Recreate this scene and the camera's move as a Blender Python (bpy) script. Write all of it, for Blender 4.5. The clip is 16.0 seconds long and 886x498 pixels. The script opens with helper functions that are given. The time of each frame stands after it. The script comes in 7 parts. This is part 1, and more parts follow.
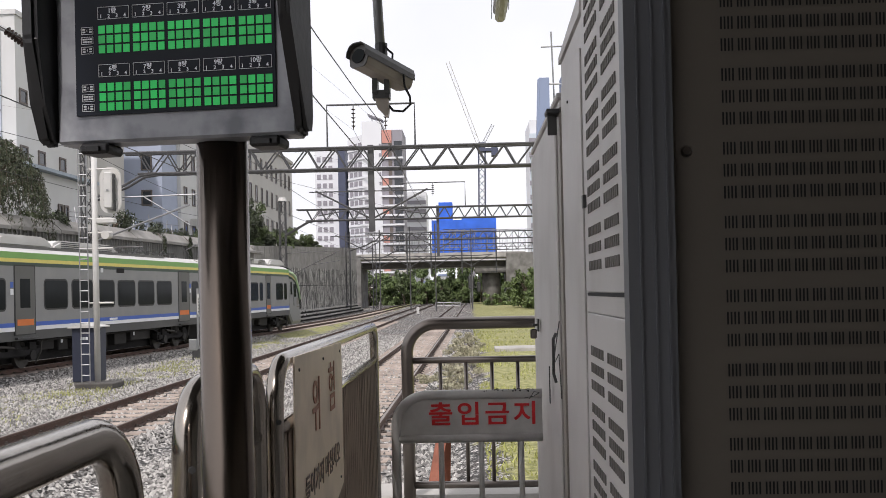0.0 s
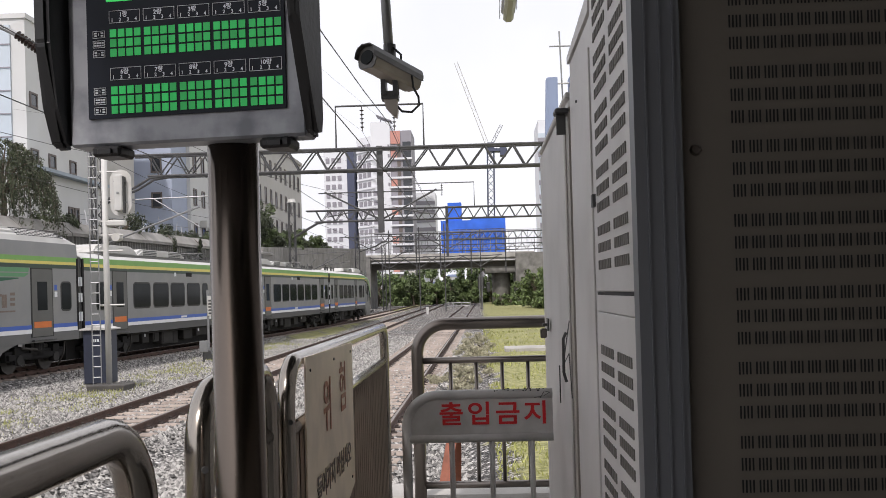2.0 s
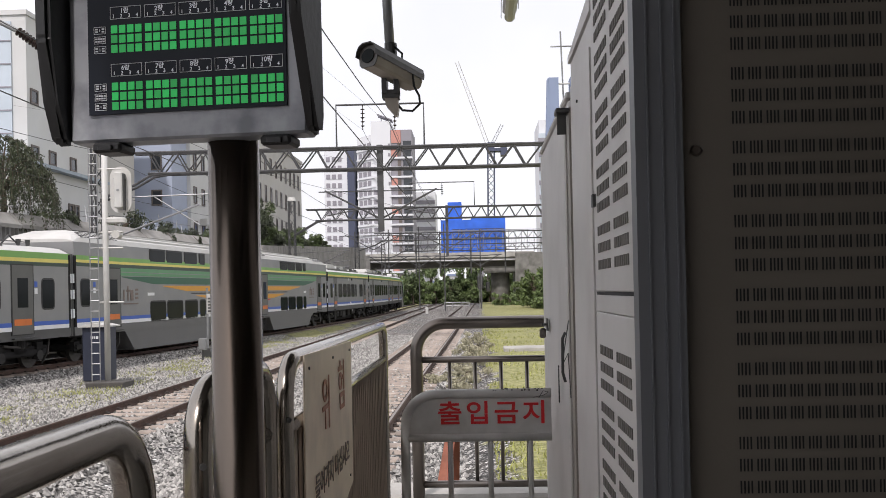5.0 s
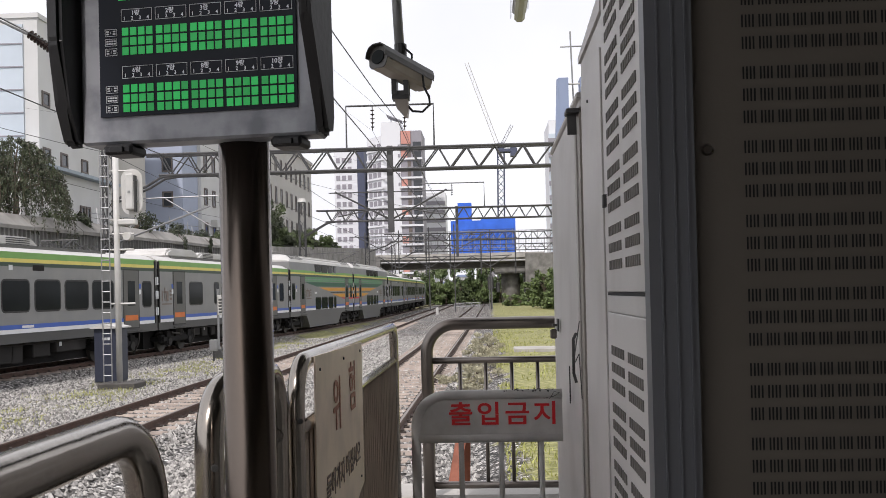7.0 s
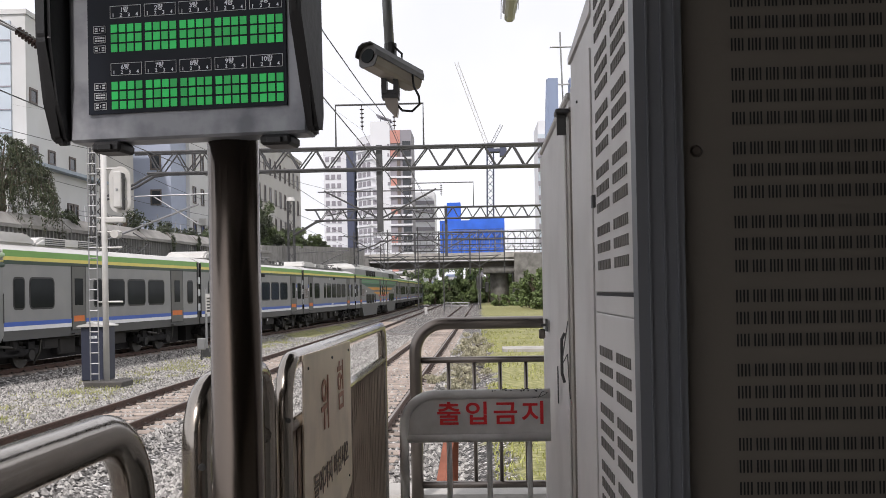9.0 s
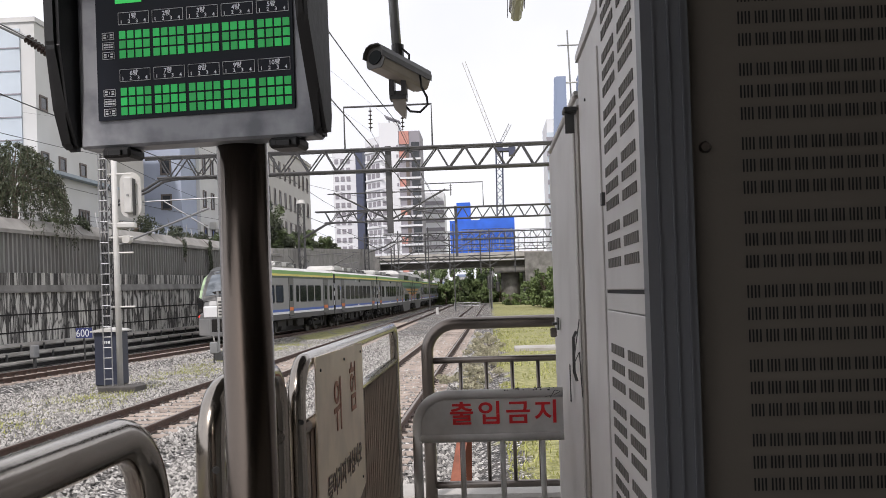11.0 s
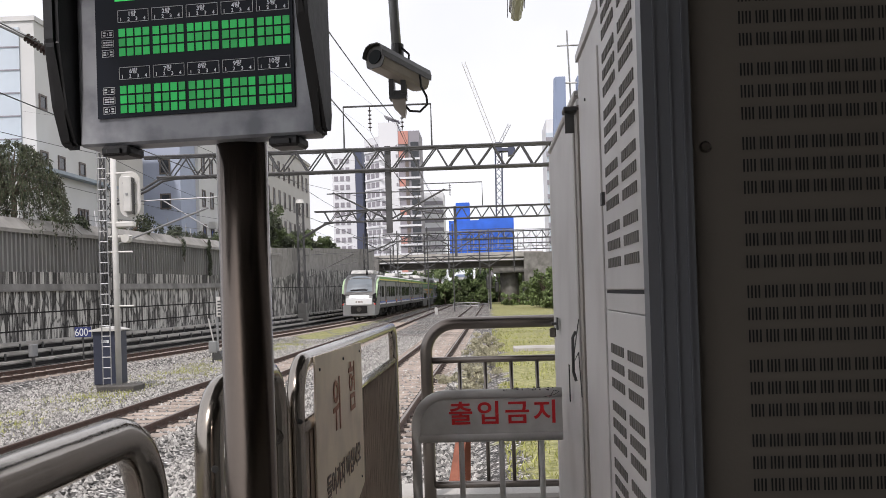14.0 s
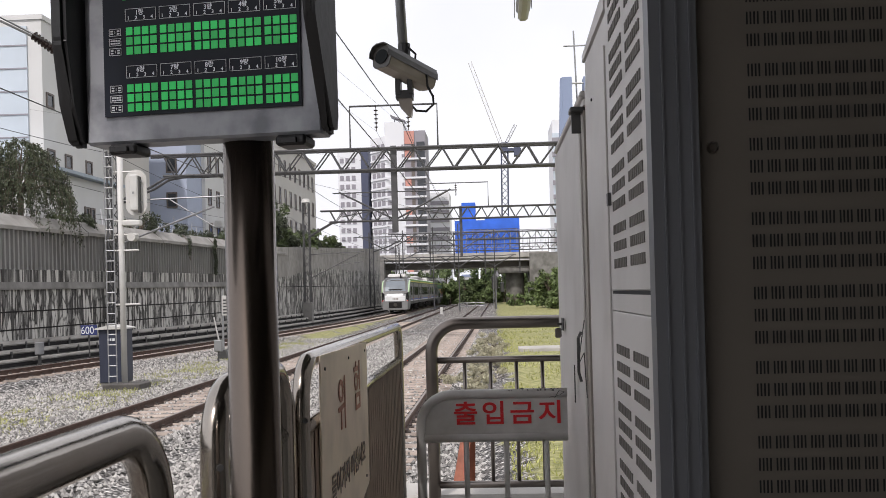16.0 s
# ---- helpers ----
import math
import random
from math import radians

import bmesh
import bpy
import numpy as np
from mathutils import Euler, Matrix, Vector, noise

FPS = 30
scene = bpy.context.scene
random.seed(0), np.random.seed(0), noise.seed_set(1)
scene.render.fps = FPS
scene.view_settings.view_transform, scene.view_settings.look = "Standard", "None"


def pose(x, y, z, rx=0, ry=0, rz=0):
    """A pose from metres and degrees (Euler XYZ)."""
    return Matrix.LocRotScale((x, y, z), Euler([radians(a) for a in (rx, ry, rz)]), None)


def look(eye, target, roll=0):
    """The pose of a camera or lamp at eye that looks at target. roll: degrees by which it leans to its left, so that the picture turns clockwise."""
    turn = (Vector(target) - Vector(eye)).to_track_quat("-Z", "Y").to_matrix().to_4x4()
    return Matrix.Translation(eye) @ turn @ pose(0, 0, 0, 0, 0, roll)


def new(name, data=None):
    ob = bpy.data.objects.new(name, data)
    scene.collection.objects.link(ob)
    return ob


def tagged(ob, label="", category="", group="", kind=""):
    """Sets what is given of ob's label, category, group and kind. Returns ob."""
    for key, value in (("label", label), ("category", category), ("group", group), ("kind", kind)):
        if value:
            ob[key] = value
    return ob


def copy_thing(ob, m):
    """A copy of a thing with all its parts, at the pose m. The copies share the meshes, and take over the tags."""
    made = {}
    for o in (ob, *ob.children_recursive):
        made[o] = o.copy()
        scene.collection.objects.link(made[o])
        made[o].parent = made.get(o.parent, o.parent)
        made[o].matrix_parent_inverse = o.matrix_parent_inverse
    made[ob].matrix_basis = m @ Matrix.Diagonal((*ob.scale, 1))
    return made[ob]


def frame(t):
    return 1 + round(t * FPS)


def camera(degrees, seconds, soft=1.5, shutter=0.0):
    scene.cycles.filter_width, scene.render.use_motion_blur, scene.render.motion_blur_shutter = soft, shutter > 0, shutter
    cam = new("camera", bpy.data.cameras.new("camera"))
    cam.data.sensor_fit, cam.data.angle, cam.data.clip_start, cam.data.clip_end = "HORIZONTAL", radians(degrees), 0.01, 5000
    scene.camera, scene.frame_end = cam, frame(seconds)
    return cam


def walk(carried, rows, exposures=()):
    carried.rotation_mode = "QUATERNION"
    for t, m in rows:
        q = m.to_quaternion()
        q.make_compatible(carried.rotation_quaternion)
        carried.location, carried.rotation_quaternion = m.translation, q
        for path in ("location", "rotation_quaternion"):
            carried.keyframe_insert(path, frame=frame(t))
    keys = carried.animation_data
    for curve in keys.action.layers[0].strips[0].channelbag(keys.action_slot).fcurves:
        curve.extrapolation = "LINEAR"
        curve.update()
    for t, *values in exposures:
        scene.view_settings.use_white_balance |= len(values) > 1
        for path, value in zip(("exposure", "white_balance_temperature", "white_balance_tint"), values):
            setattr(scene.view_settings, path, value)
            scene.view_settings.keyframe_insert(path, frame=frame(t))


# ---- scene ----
# ---- the camera and its walk ----
S = 0.0364            # the line falls away gently from the platform: metres down per metre ahead
RAIL = -1.05          # top of rail; the platform's surface is 0
cam = camera(50.5, 16.0, soft=0.8)
PATH = [
    (0.0, 0.0030, 0.0031, 1.2036, 1.571, 0.439, 1.241),
    (0.5, 0.0023, -0.0004, 1.2032, 1.157, 0.487, 2.024),
    (1.0, 0.0016, 0.0005, 1.2032, 1.638, 0.435, 1.603),
    (1.5, 0.0017, -0.0015, 1.2031, 1.837, 0.467, 1.469),
    (2.0, 0.0021, -0.0031, 1.2028, 2.141, 0.477, 1.577),
    (2.5, 0.0015, -0.0002, 1.2030, 1.488, 0.448, 1.114),
    (3.0, 0.0014, -0.0007, 1.2029, 1.716, 0.463, 1.045),
    (3.5, 0.0012, -0.0018, 1.2022, 2.720, 0.456, 1.119),
    (4.0, 0.0024, -0.0042, 1.2013, 2.146, 0.441, 1.127),
    (6.5, 0.0011, 0.0007, 1.2015, 2.359, 0.474, 1.443),
    (7.0, 0.0009, -0.0008, 1.2016, 2.739, 0.502, 1.332),
    (7.5, 0.0002, -0.0004, 1.2021, 2.847, 0.474, 1.160),
    (8.0, 0.0009, -0.0001, 1.2017, 2.720, 0.494, 1.145),
    (8.5, 0.0005, -0.0028, 1.2009, 2.266, 0.476, 1.022),
    (9.0, 0.0007, -0.0004, 1.2014, 2.064, 0.466, 1.053),
    (11.5, 0.0016, -0.0028, 1.2010, 2.800, 0.498, 2.080),
    (12.0, 0.0006, -0.0009, 1.2006, 2.815, 0.481, 2.155),
    (12.5, 0.0005, 0.0003, 1.2007, 3.610, 0.502, 2.363),
    (13.0, 0.0000, 0.0006, 1.2008, 3.112, 0.478, 2.040),
    (13.5, 0.0000, 0.0023, 1.2008, 2.632, 0.444, 1.766),
    (14.0, 0.0003, 0.0005, 1.2000, 2.651, 0.496, 1.791),
    (14.5, -0.0000, 0.0000, 1.2000, 2.750, 0.500, 1.780),
    (15.0, -0.0000, 0.0000, 1.2000, 2.750, 0.500, 1.780),
    (15.5, -0.0000, 0.0007, 1.2004, 2.830, 0.504, 1.631),
    (16.0, -0.0005, 0.0015, 1.1997, 2.987, 0.500, 1.527),
]
walk(cam, [(r[0], pose(*r[1:4], 90 + r[5], r[6], r[4])) for r in PATH], [(0.0, -0.06, 6500, 15), (16.0, -0.06, 6500, 15)])

# ---- world and sun ----
SUN_EL, SUN_AZ = radians(52), radians(200)     # azimuth clockwise from +y: behind the camera, a little to its left
world = bpy.data.worlds.new("sky")
scene.world = world
world.use_nodes = True
wn = world.node_tree
wn.nodes.clear()
sky = wn.nodes.new("ShaderNodeTexSky")
sky.sky_type, sky.sun_disc = "NISHITA", False
sky.sun_elevation, sky.sun_rotation = SUN_EL, SUN_AZ
sky.air_density, sky.dust_density = 1.0, 6.0
coord = wn.nodes.new("ShaderNodeTexCoord")
cloud = wn.nodes.new("ShaderNodeTexNoise")
cloud.inputs["Scale"].default_value, cloud.inputs["Detail"].default_value = 2.5, 6
ramp = wn.nodes.new("ShaderNodeMapRange")
ramp.inputs["From Min"].default_value, ramp.inputs["From Max"].default_value = 0.3, 0.7
ramp.inputs["To Min"].default_value, ramp.inputs["To Max"].default_value = 0.75, 0.95
mixw = wn.nodes.new("ShaderNodeMix")
mixw.data_type = "RGBA"
mixw.inputs["B"].default_value = (12.0, 12.3, 12.6, 1)      # thin bright cloud over the whole sky
bg = wn.nodes.new("ShaderNodeBackground")
bg.inputs["Strength"].default_value = 0.1
wout = wn.nodes.new("ShaderNodeOutputWorld")
wn.links.new(coord.outputs["Generated"], cloud.inputs["Vector"])
wn.links.new(cloud.outputs["Fac"], ramp.inputs["Value"])
wn.links.new(ramp.outputs["Result"], mixw.inputs["Factor"])
wn.links.new(sky.outputs["Color"], mixw.inputs["A"])
wn.links.new(mixw.outputs["Result"], bg.inputs["Color"])
wn.links.new(bg.outputs["Background"], wout.inputs["Surface"])
sun = new("sun", bpy.data.lights.new("sun", "SUN"))
sun.data.energy, sun.data.angle, sun.data.color = 3.0, radians(2.0), (1.0, 0.965, 0.92)
SUN_DIR = Vector((math.sin(SUN_AZ) * math.cos(SUN_EL), math.cos(SUN_AZ) * math.cos(SUN_EL), math.sin(SUN_EL)))
sun.matrix_world = look(SUN_DIR * 50, (0, 0, 0))


# ---- materials ----
def material(name, color, rough=0.6, metal=0.0, var=0.12, scale=3.0, bump=0.0, bump_scale=60.0, dirt=None, dirt_amount=0.0,
             dirt_scale=0.8, per_object=0.0, coat=0.0, stretch=(1, 1, 1)):
    m = bpy.data.materials.new(name)
    m.use_nodes = True
    nt = m.node_tree
    b = nt.nodes["Principled BSDF"]
    b.inputs["Roughness"].default_value, b.inputs["Metallic"].default_value = rough, metal
    b.inputs["Coat Weight"].default_value = coat
    tc = nt.nodes.new("ShaderNodeTexCoord")
    mp = nt.nodes.new("ShaderNodeMapping")
    mp.inputs["Scale"].default_value = stretch
    nt.links.new(tc.outputs["Object"], mp.inputs["Vector"])
    n1 = nt.nodes.new("ShaderNodeTexNoise")
    n1.inputs["Scale"].default_value, n1.inputs["Detail"].default_value = scale, 5
    nt.links.new(mp.outputs["Vector"], n1.inputs["Vector"])
    hsv = nt.nodes.new("ShaderNodeHueSaturation")
    hsv.inputs["Color"].default_value = (*color, 1)
    mr = nt.nodes.new("ShaderNodeMapRange")
    mr.inputs["From Min"].default_value, mr.inputs["From Max"].default_value = 0.3, 0.7
    mr.inputs["To Min"].default_value, mr.inputs["To Max"].default_value = 1 - var, 1 + var
    nt.links.new(n1.outputs["Fac"], mr.inputs["Value"])
    val = mr.outputs["Result"]
    if per_object:
        oi = nt.nodes.new("ShaderNodeObjectInfo")
        mo = nt.nodes.new("ShaderNodeMapRange")
        mo.inputs["To Min"].default_value, mo.inputs["To Max"].default_value = 1 - per_object, 1 + per_object
        nt.links.new(oi.outputs["Random"], mo.inputs["Value"])
        mu = nt.nodes.new("ShaderNodeMath")
        mu.operation = "MULTIPLY"
        nt.links.new(val, mu.inputs[0])
        nt.links.new(mo.outputs["Result"], mu.inputs[1])
        val = mu.outputs[0]
    nt.links.new(val, hsv.inputs["Value"])
    out = hsv.outputs["Color"]
    if dirt:
        n2 = nt.nodes.new("ShaderNodeTexNoise")
        n2.inputs["Scale"].default_value, n2.inputs["Detail"].default_value = dirt_scale, 8
        nt.links.new(mp.outputs["Vector"], n2.inputs["Vector"])
        r2 = nt.nodes.new("ShaderNodeMapRange")
        r2.inputs["From Min"].default_value, r2.inputs["From Max"].default_value = 0.45, 0.7
        r2.inputs["To Max"].default_value = dirt_amount
        nt.links.new(n2.outputs["Fac"], r2.inputs["Value"])
        mx = nt.nodes.new("ShaderNodeMix")
        mx.data_type = "RGBA"
        mx.inputs["B"].default_value = (*dirt, 1)
        nt.links.new(r2.outputs["Result"], mx.inputs["Factor"])
        nt.links.new(out, mx.inputs["A"])
        out = mx.outputs["Result"]
    nt.links.new(out, b.inputs["Base Color"])
    if bump:
        n3 = nt.nodes.new("ShaderNodeTexNoise")
        n3.inputs["Scale"].default_value, n3.inputs["Detail"].default_value = bump_scale, 4
        nt.links.new(mp.outputs["Vector"], n3.inputs["Vector"])
        bp = nt.nodes.new("ShaderNodeBump")
        bp.inputs["Strength"].default_value, bp.inputs["Distance"].default_value = bump, 0.02
        nt.links.new(n3.outputs["Fac"], bp.inputs["Height"])
        nt.links.new(bp.outputs["Normal"], b.inputs["Normal"])
    return m


def glow(name, color, strength):
    m = bpy.data.materials.new(name)
    m.use_nodes = True
    b = m.node_tree.nodes["Principled BSDF"]
    b.inputs["Base Color"].default_value = (*color, 1)
    b.inputs["Emission Color"].default_value = (*color, 1)
    b.inputs["Emission Strength"].default_value = strength
    b.inputs["Roughness"].default_value = 0.35
    return m


def island_tint(m, amount):
    """Vary a material's value from loose piece to loose piece of one mesh."""
    nt = m.node_tree
    hsv = next(n for n in nt.nodes if n.type == "HUE_SAT")
    geo = nt.nodes.new("ShaderNodeNewGeometry")
    mo = nt.nodes.new("ShaderNodeMapRange")
    mo.inputs["To Min"].default_value, mo.inputs["To Max"].default_value = 1 - amount, 1 + amount
    nt.links.new(geo.outputs["Random Per Island"], mo.inputs["Value"])
    mu = nt.nodes.new("ShaderNodeMath")
    mu.operation = "MULTIPLY"
    nt.links.new(hsv.inputs["Value"].links[0].from_socket, mu.inputs[0])
    nt.links.new(mo.outputs["Result"], mu.inputs[1])
    nt.links.new(mu.outputs[0], hsv.inputs["Value"])
    return m


def ballast_material():
    """Crushed stone with grass and moss along the strip between the lines and beside the platform ramp."""
    m = bpy.data.materials.new("ballast")
    m.use_nodes = True
    nt = m.node_tree
    N, K = nt.nodes.new, nt.links.new
    b = nt.nodes["Principled BSDF"]
    b.inputs["Roughness"].default_value = 0.9
    tc = N("ShaderNodeTexCoord")
    vo = N("ShaderNodeTexVoronoi")
    vo.inputs["Scale"].default_value = 13
    K(tc.outputs["Object"], vo.inputs["Vector"])
    cr = N("ShaderNodeValToRGB")
    cr.color_ramp.elements[0].color, cr.color_ramp.elements[1].color = (0.05, 0.047, 0.044, 1), (0.60, 0.58, 0.555, 1)
    sep = N("ShaderNodeSeparateColor")
    K(vo.outputs["Color"], sep.inputs["Color"])
    K(sep.outputs["Red"], cr.inputs["Fac"])
    # shade in the gaps between stones, put into the colour by cell distance
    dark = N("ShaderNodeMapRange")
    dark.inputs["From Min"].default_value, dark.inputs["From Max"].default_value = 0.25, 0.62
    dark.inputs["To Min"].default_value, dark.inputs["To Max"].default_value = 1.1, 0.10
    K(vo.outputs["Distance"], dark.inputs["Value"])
    hs = N("ShaderNodeHueSaturation")
    K(cr.outputs["Color"], hs.inputs["Color"])
    nm = N("ShaderNodeTexNoise")
    nm.inputs["Scale"].default_value, nm.inputs["Detail"].default_value = 4.5, 8
    K(tc.outputs["Object"], nm.inputs["Vector"])
    mm = N("ShaderNodeMapRange")
    mm.inputs["From Min"].default_value, mm.inputs["From Max"].default_value = 0.36, 0.64
    mm.inputs["To Min"].default_value, mm.inputs["To Max"].default_value = 0.5, 1.55
    K(nm.outputs["Fac"], mm.inputs["Value"])
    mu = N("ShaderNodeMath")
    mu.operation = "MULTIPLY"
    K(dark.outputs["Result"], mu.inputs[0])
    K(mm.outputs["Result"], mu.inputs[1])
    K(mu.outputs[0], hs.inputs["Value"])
    # rust-brown dust near the running lines
    n0 = N("ShaderNodeTexNoise")
    n0.inputs["Scale"].default_value = 0.35
    K(tc.outputs["Object"], n0.inputs["Vector"])
    rust = N("ShaderNodeMix")
    rust.data_type = "RGBA"
    rust.inputs["B"].default_value = (0.30, 0.22, 0.17, 1)
    rr = N("ShaderNodeMapRange")
    rr.inputs["From Min"].default_value, rr.inputs["From Max"].default_value = 0.4, 0.75
    rr.inputs["To Max"].default_value = 0.22
    K(n0.outputs["Fac"], rr.inputs["Value"])
    K(rr.outputs["Result"], rust.inputs["Factor"])
    K(hs.outputs["Color"], rust.inputs["A"])
    # grass: a strip beside the second line, a field past the platform's end
    sx = N("ShaderNodeSeparateXYZ")
    K(tc.outputs["Object"], sx.inputs["Vector"])
    n1 = N("ShaderNodeTexNoise")
    n1.inputs["Scale"].default_value, n1.inputs["Detail"].default_value = 0.9, 7
    K(tc.outputs["Object"], n1.inputs["Vector"])

    def band(x0, x1, soft):
        a, c = N("ShaderNodeMapRange"), N("ShaderNodeMapRange")
        a.inputs["From Min"].default_value, a.inputs["From Max"].default_value = x0 - soft, x0 + soft
        c.inputs["From Min"].default_value, c.inputs["From Max"].default_value = x1 + soft, x1 - soft
        K(sx.outputs["X"], a.inputs["Value"])
        K(sx.outputs["X"], c.inputs["Value"])
        p = N("ShaderNodeMath")
        p.operation = "MULTIPLY"
        K(a.outputs["Result"], p.inputs[0])
        K(c.outputs["Result"], p.inputs[1])
        return p.outputs[0]

    def over(a, k, lo, hi):
        """noise + band through a threshold"""
        ad = N("ShaderNodeMath")
        ad.operation = "MULTIPLY_ADD"
        ad.inputs[1].default_value = k
        K(a, ad.inputs[0])
        K(n1.outputs["Fac"], ad.inputs[2])
        r = N("ShaderNodeMapRange")
        r.inputs["From Min"].default_value, r.inputs["From Max"].default_value = lo, hi
        K(ad.outputs[0], r.inputs["Value"])
        return r.outputs["Result"]

    strip = over(band(-11.9, -9.4, 0.6), 0.45, 0.76, 0.96)
    field = over(band(0.2, 90, 0.7), 0.8, 0.95, 1.05)
    both = N("ShaderNodeMath")
    both.operation = "MAXIMUM"
    K(strip, both.inputs[0])
    K(field, both.inputs[1])
    ng = N("ShaderNodeTexNoise")
    ng.inputs["Scale"].default_value, ng.inputs["Detail"].default_value = 7, 8
    K(tc.outputs["Object"], ng.inputs["Vector"])
    cg = N("ShaderNodeValToRGB")
    cg.color_ramp.elements[0].position, cg.color_ramp.elements[1].position = 0.35, 0.68
    cg.color_ramp.elements[0].color, cg.color_ramp.elements[1].color = (0.15, 0.155, 0.045, 1), (0.36, 0.345, 0.16, 1)
    K(ng.outputs["Fac"], cg.inputs["Fac"])
    mx = N("ShaderNodeMix")
    mx.data_type = "RGBA"
    K(both.outputs[0], mx.inputs["Factor"])
    K(rust.outputs["Result"], mx.inputs["A"])
    K(cg.outputs["Color"], mx.inputs["B"])
    K(mx.outputs["Result"], b.inputs["Base Color"])
    bp = N("ShaderNodeBump")
    bp.inputs["Strength"].default_value, bp.inputs["Distance"].default_value = 0.9, 0.05
    bp.invert = True
    K(vo.outputs["Distance"], bp.inputs["Height"])
    K(bp.outputs["Normal"], b.inputs["Normal"])
    return m


def stained_material(name, cell, lo, hi):
    """Old patterned concrete: pale bare patches among black run-down stains; lo and hi set how much is bare."""
    m = bpy.data.materials.new(name)
    m.use_nodes = True
    nt = m.node_tree
    N, K = nt.nodes.new, nt.links.new
    b = nt.nodes["Principled BSDF"]
    b.inputs["Roughness"].default_value = 0.9
    tc = N("ShaderNodeTexCoord")

    def noise_tex(sy, sz, detail):
        mp = N("ShaderNodeMapping")
        mp.inputs["Scale"].default_value = (0.3, sy, sz)
        K(tc.outputs["Object"], mp.inputs["Vector"])
        n = N("ShaderNodeTexNoise")
        n.inputs["Scale"].default_value, n.inputs["Detail"].default_value = 1.0, detail
        K(mp.outputs["Vector"], n.inputs["Vector"])
        return n.outputs["Fac"]

    def madd(a, k, c):
        q = N("ShaderNodeMath")
        q.operation = "MULTIPLY_ADD"
        q.inputs[1].default_value = k
        K(a, q.inputs[0])
        if isinstance(c, float):
            q.inputs[2].default_value = c
        else:
            K(c, q.inputs[2])
        return q.outputs[0]

    streak, fine = noise_tex(6.5, 0.17, 5), noise_tex(15.0, 1.3, 7)
    mp = N("ShaderNodeMapping")
    mp.inputs["Scale"].default_value = (0.02, *cell)
    K(tc.outputs["Object"], mp.inputs["Vector"])
    warp = N("ShaderNodeMix")
    warp.data_type = "RGBA"
    warp.blend_type = "ADD"
    warp.inputs["Factor"].default_value = 0.35
    wn_ = N("ShaderNodeTexNoise")
    wn_.inputs["Scale"].default_value = 2.0
    K(mp.outputs["Vector"], wn_.inputs["Vector"])
    K(mp.outputs["Vector"], warp.inputs["A"])
    K(wn_.outputs["Color"], warp.inputs["B"])
    vo, ve = N("ShaderNodeTexVoronoi"), N("ShaderNodeTexVoronoi")
    ve.feature = "DISTANCE_TO_EDGE"
    for v in (vo, ve):
        v.inputs["Scale"].default_value = 1.0
        v.inputs["Randomness"].default_value = 0.8
        K(warp.outputs["Result"], v.inputs["Vector"])
    sep = N("ShaderNodeSeparateColor")
    K(vo.outputs["Color"], sep.inputs["Color"])
    total = madd(sep.outputs["Red"], 0.30, madd(fine, 0.55, streak))
    cr = N("ShaderNodeValToRGB")
    e = cr.color_ramp.elements
    e[0].position, e[0].color = lo, (0.055, 0.052, 0.049, 1)
    e[1].position, e[1].color = hi, (0.47, 0.46, 0.43, 1)
    mid = e.new(lo + (hi - lo) * 0.45)
    mid.color = (0.15, 0.145, 0.138, 1)
    sc = N("ShaderNodeMapRange")
    sc.inputs["From Max"].default_value = 1.6
    K(total, sc.inputs["Value"])
    K(sc.outputs["Result"], cr.inputs["Fac"])
    edge = N("ShaderNodeMapRange")
    edge.inputs["From Min"].default_value, edge.inputs["From Max"].default_value = 0.02, 0.10
    edge.inputs["To Min"].default_value = 0.3
    K(ve.outputs["Distance"], edge.inputs["Value"])
    hs = N("ShaderNodeHueSaturation")
    K(cr.outputs["Color"], hs.inputs["Color"])
    K(edge.outputs["Result"], hs.inputs["Value"])
    K(hs.outputs["Color"], b.inputs["Base Color"])
    bp = N("ShaderNodeBump")
    bp.inputs["Strength"].default_value, bp.inputs["Distance"].default_value = 0.5, 0.04
    K(ve.outputs["Distance"], bp.inputs["Height"])
    K(bp.outputs["Normal"], b.inputs["Normal"])
    return m


def led_material():
    """Green display squares, unevenly bright."""
    m = glow("led_green", (0.004, 0.36, 0.07), 0.5)
    nt = m.node_tree
    b = nt.nodes["Principled BSDF"]
    oi = nt.nodes.new("ShaderNodeObjectInfo")
    mr = nt.nodes.new("ShaderNodeMapRange")
    mr.inputs["To Min"].default_value, mr.inputs["To Max"].default_value = 0.26, 0.62
    nt.links.new(oi.outputs["Random"], mr.inputs["Value"])
    nt.links.new(mr.outputs["Result"], b.inputs["Emission Strength"])
    return m


def glass_material(name, tint=(0.03, 0.04, 0.045), rough=0.05):
    return material(name, tint, rough=rough, var=0.25, scale=0.6)


M_BALLAST = ballast_material()
M_STAIN = stained_material("stained_concrete", (4.6, 1.0), 0.505, 0.62)
M_STREAK = stained_material("streaked_concrete", (5.5, 0.35), 0.48, 0.68)
M_STONE = island_tint(material("stone", (0.29, 0.28, 0.265), 0.9, var=0.15, scale=20), 0.75)
M_CONC = material("concrete", (0.40, 0.385, 0.36), 0.85, var=0.15, scale=1.2, bump=0.25, dirt=(0.16, 0.15, 0.135), dirt_amount=0.6)
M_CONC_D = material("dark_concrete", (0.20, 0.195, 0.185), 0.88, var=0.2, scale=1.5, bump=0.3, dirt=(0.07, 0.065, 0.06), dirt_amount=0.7)
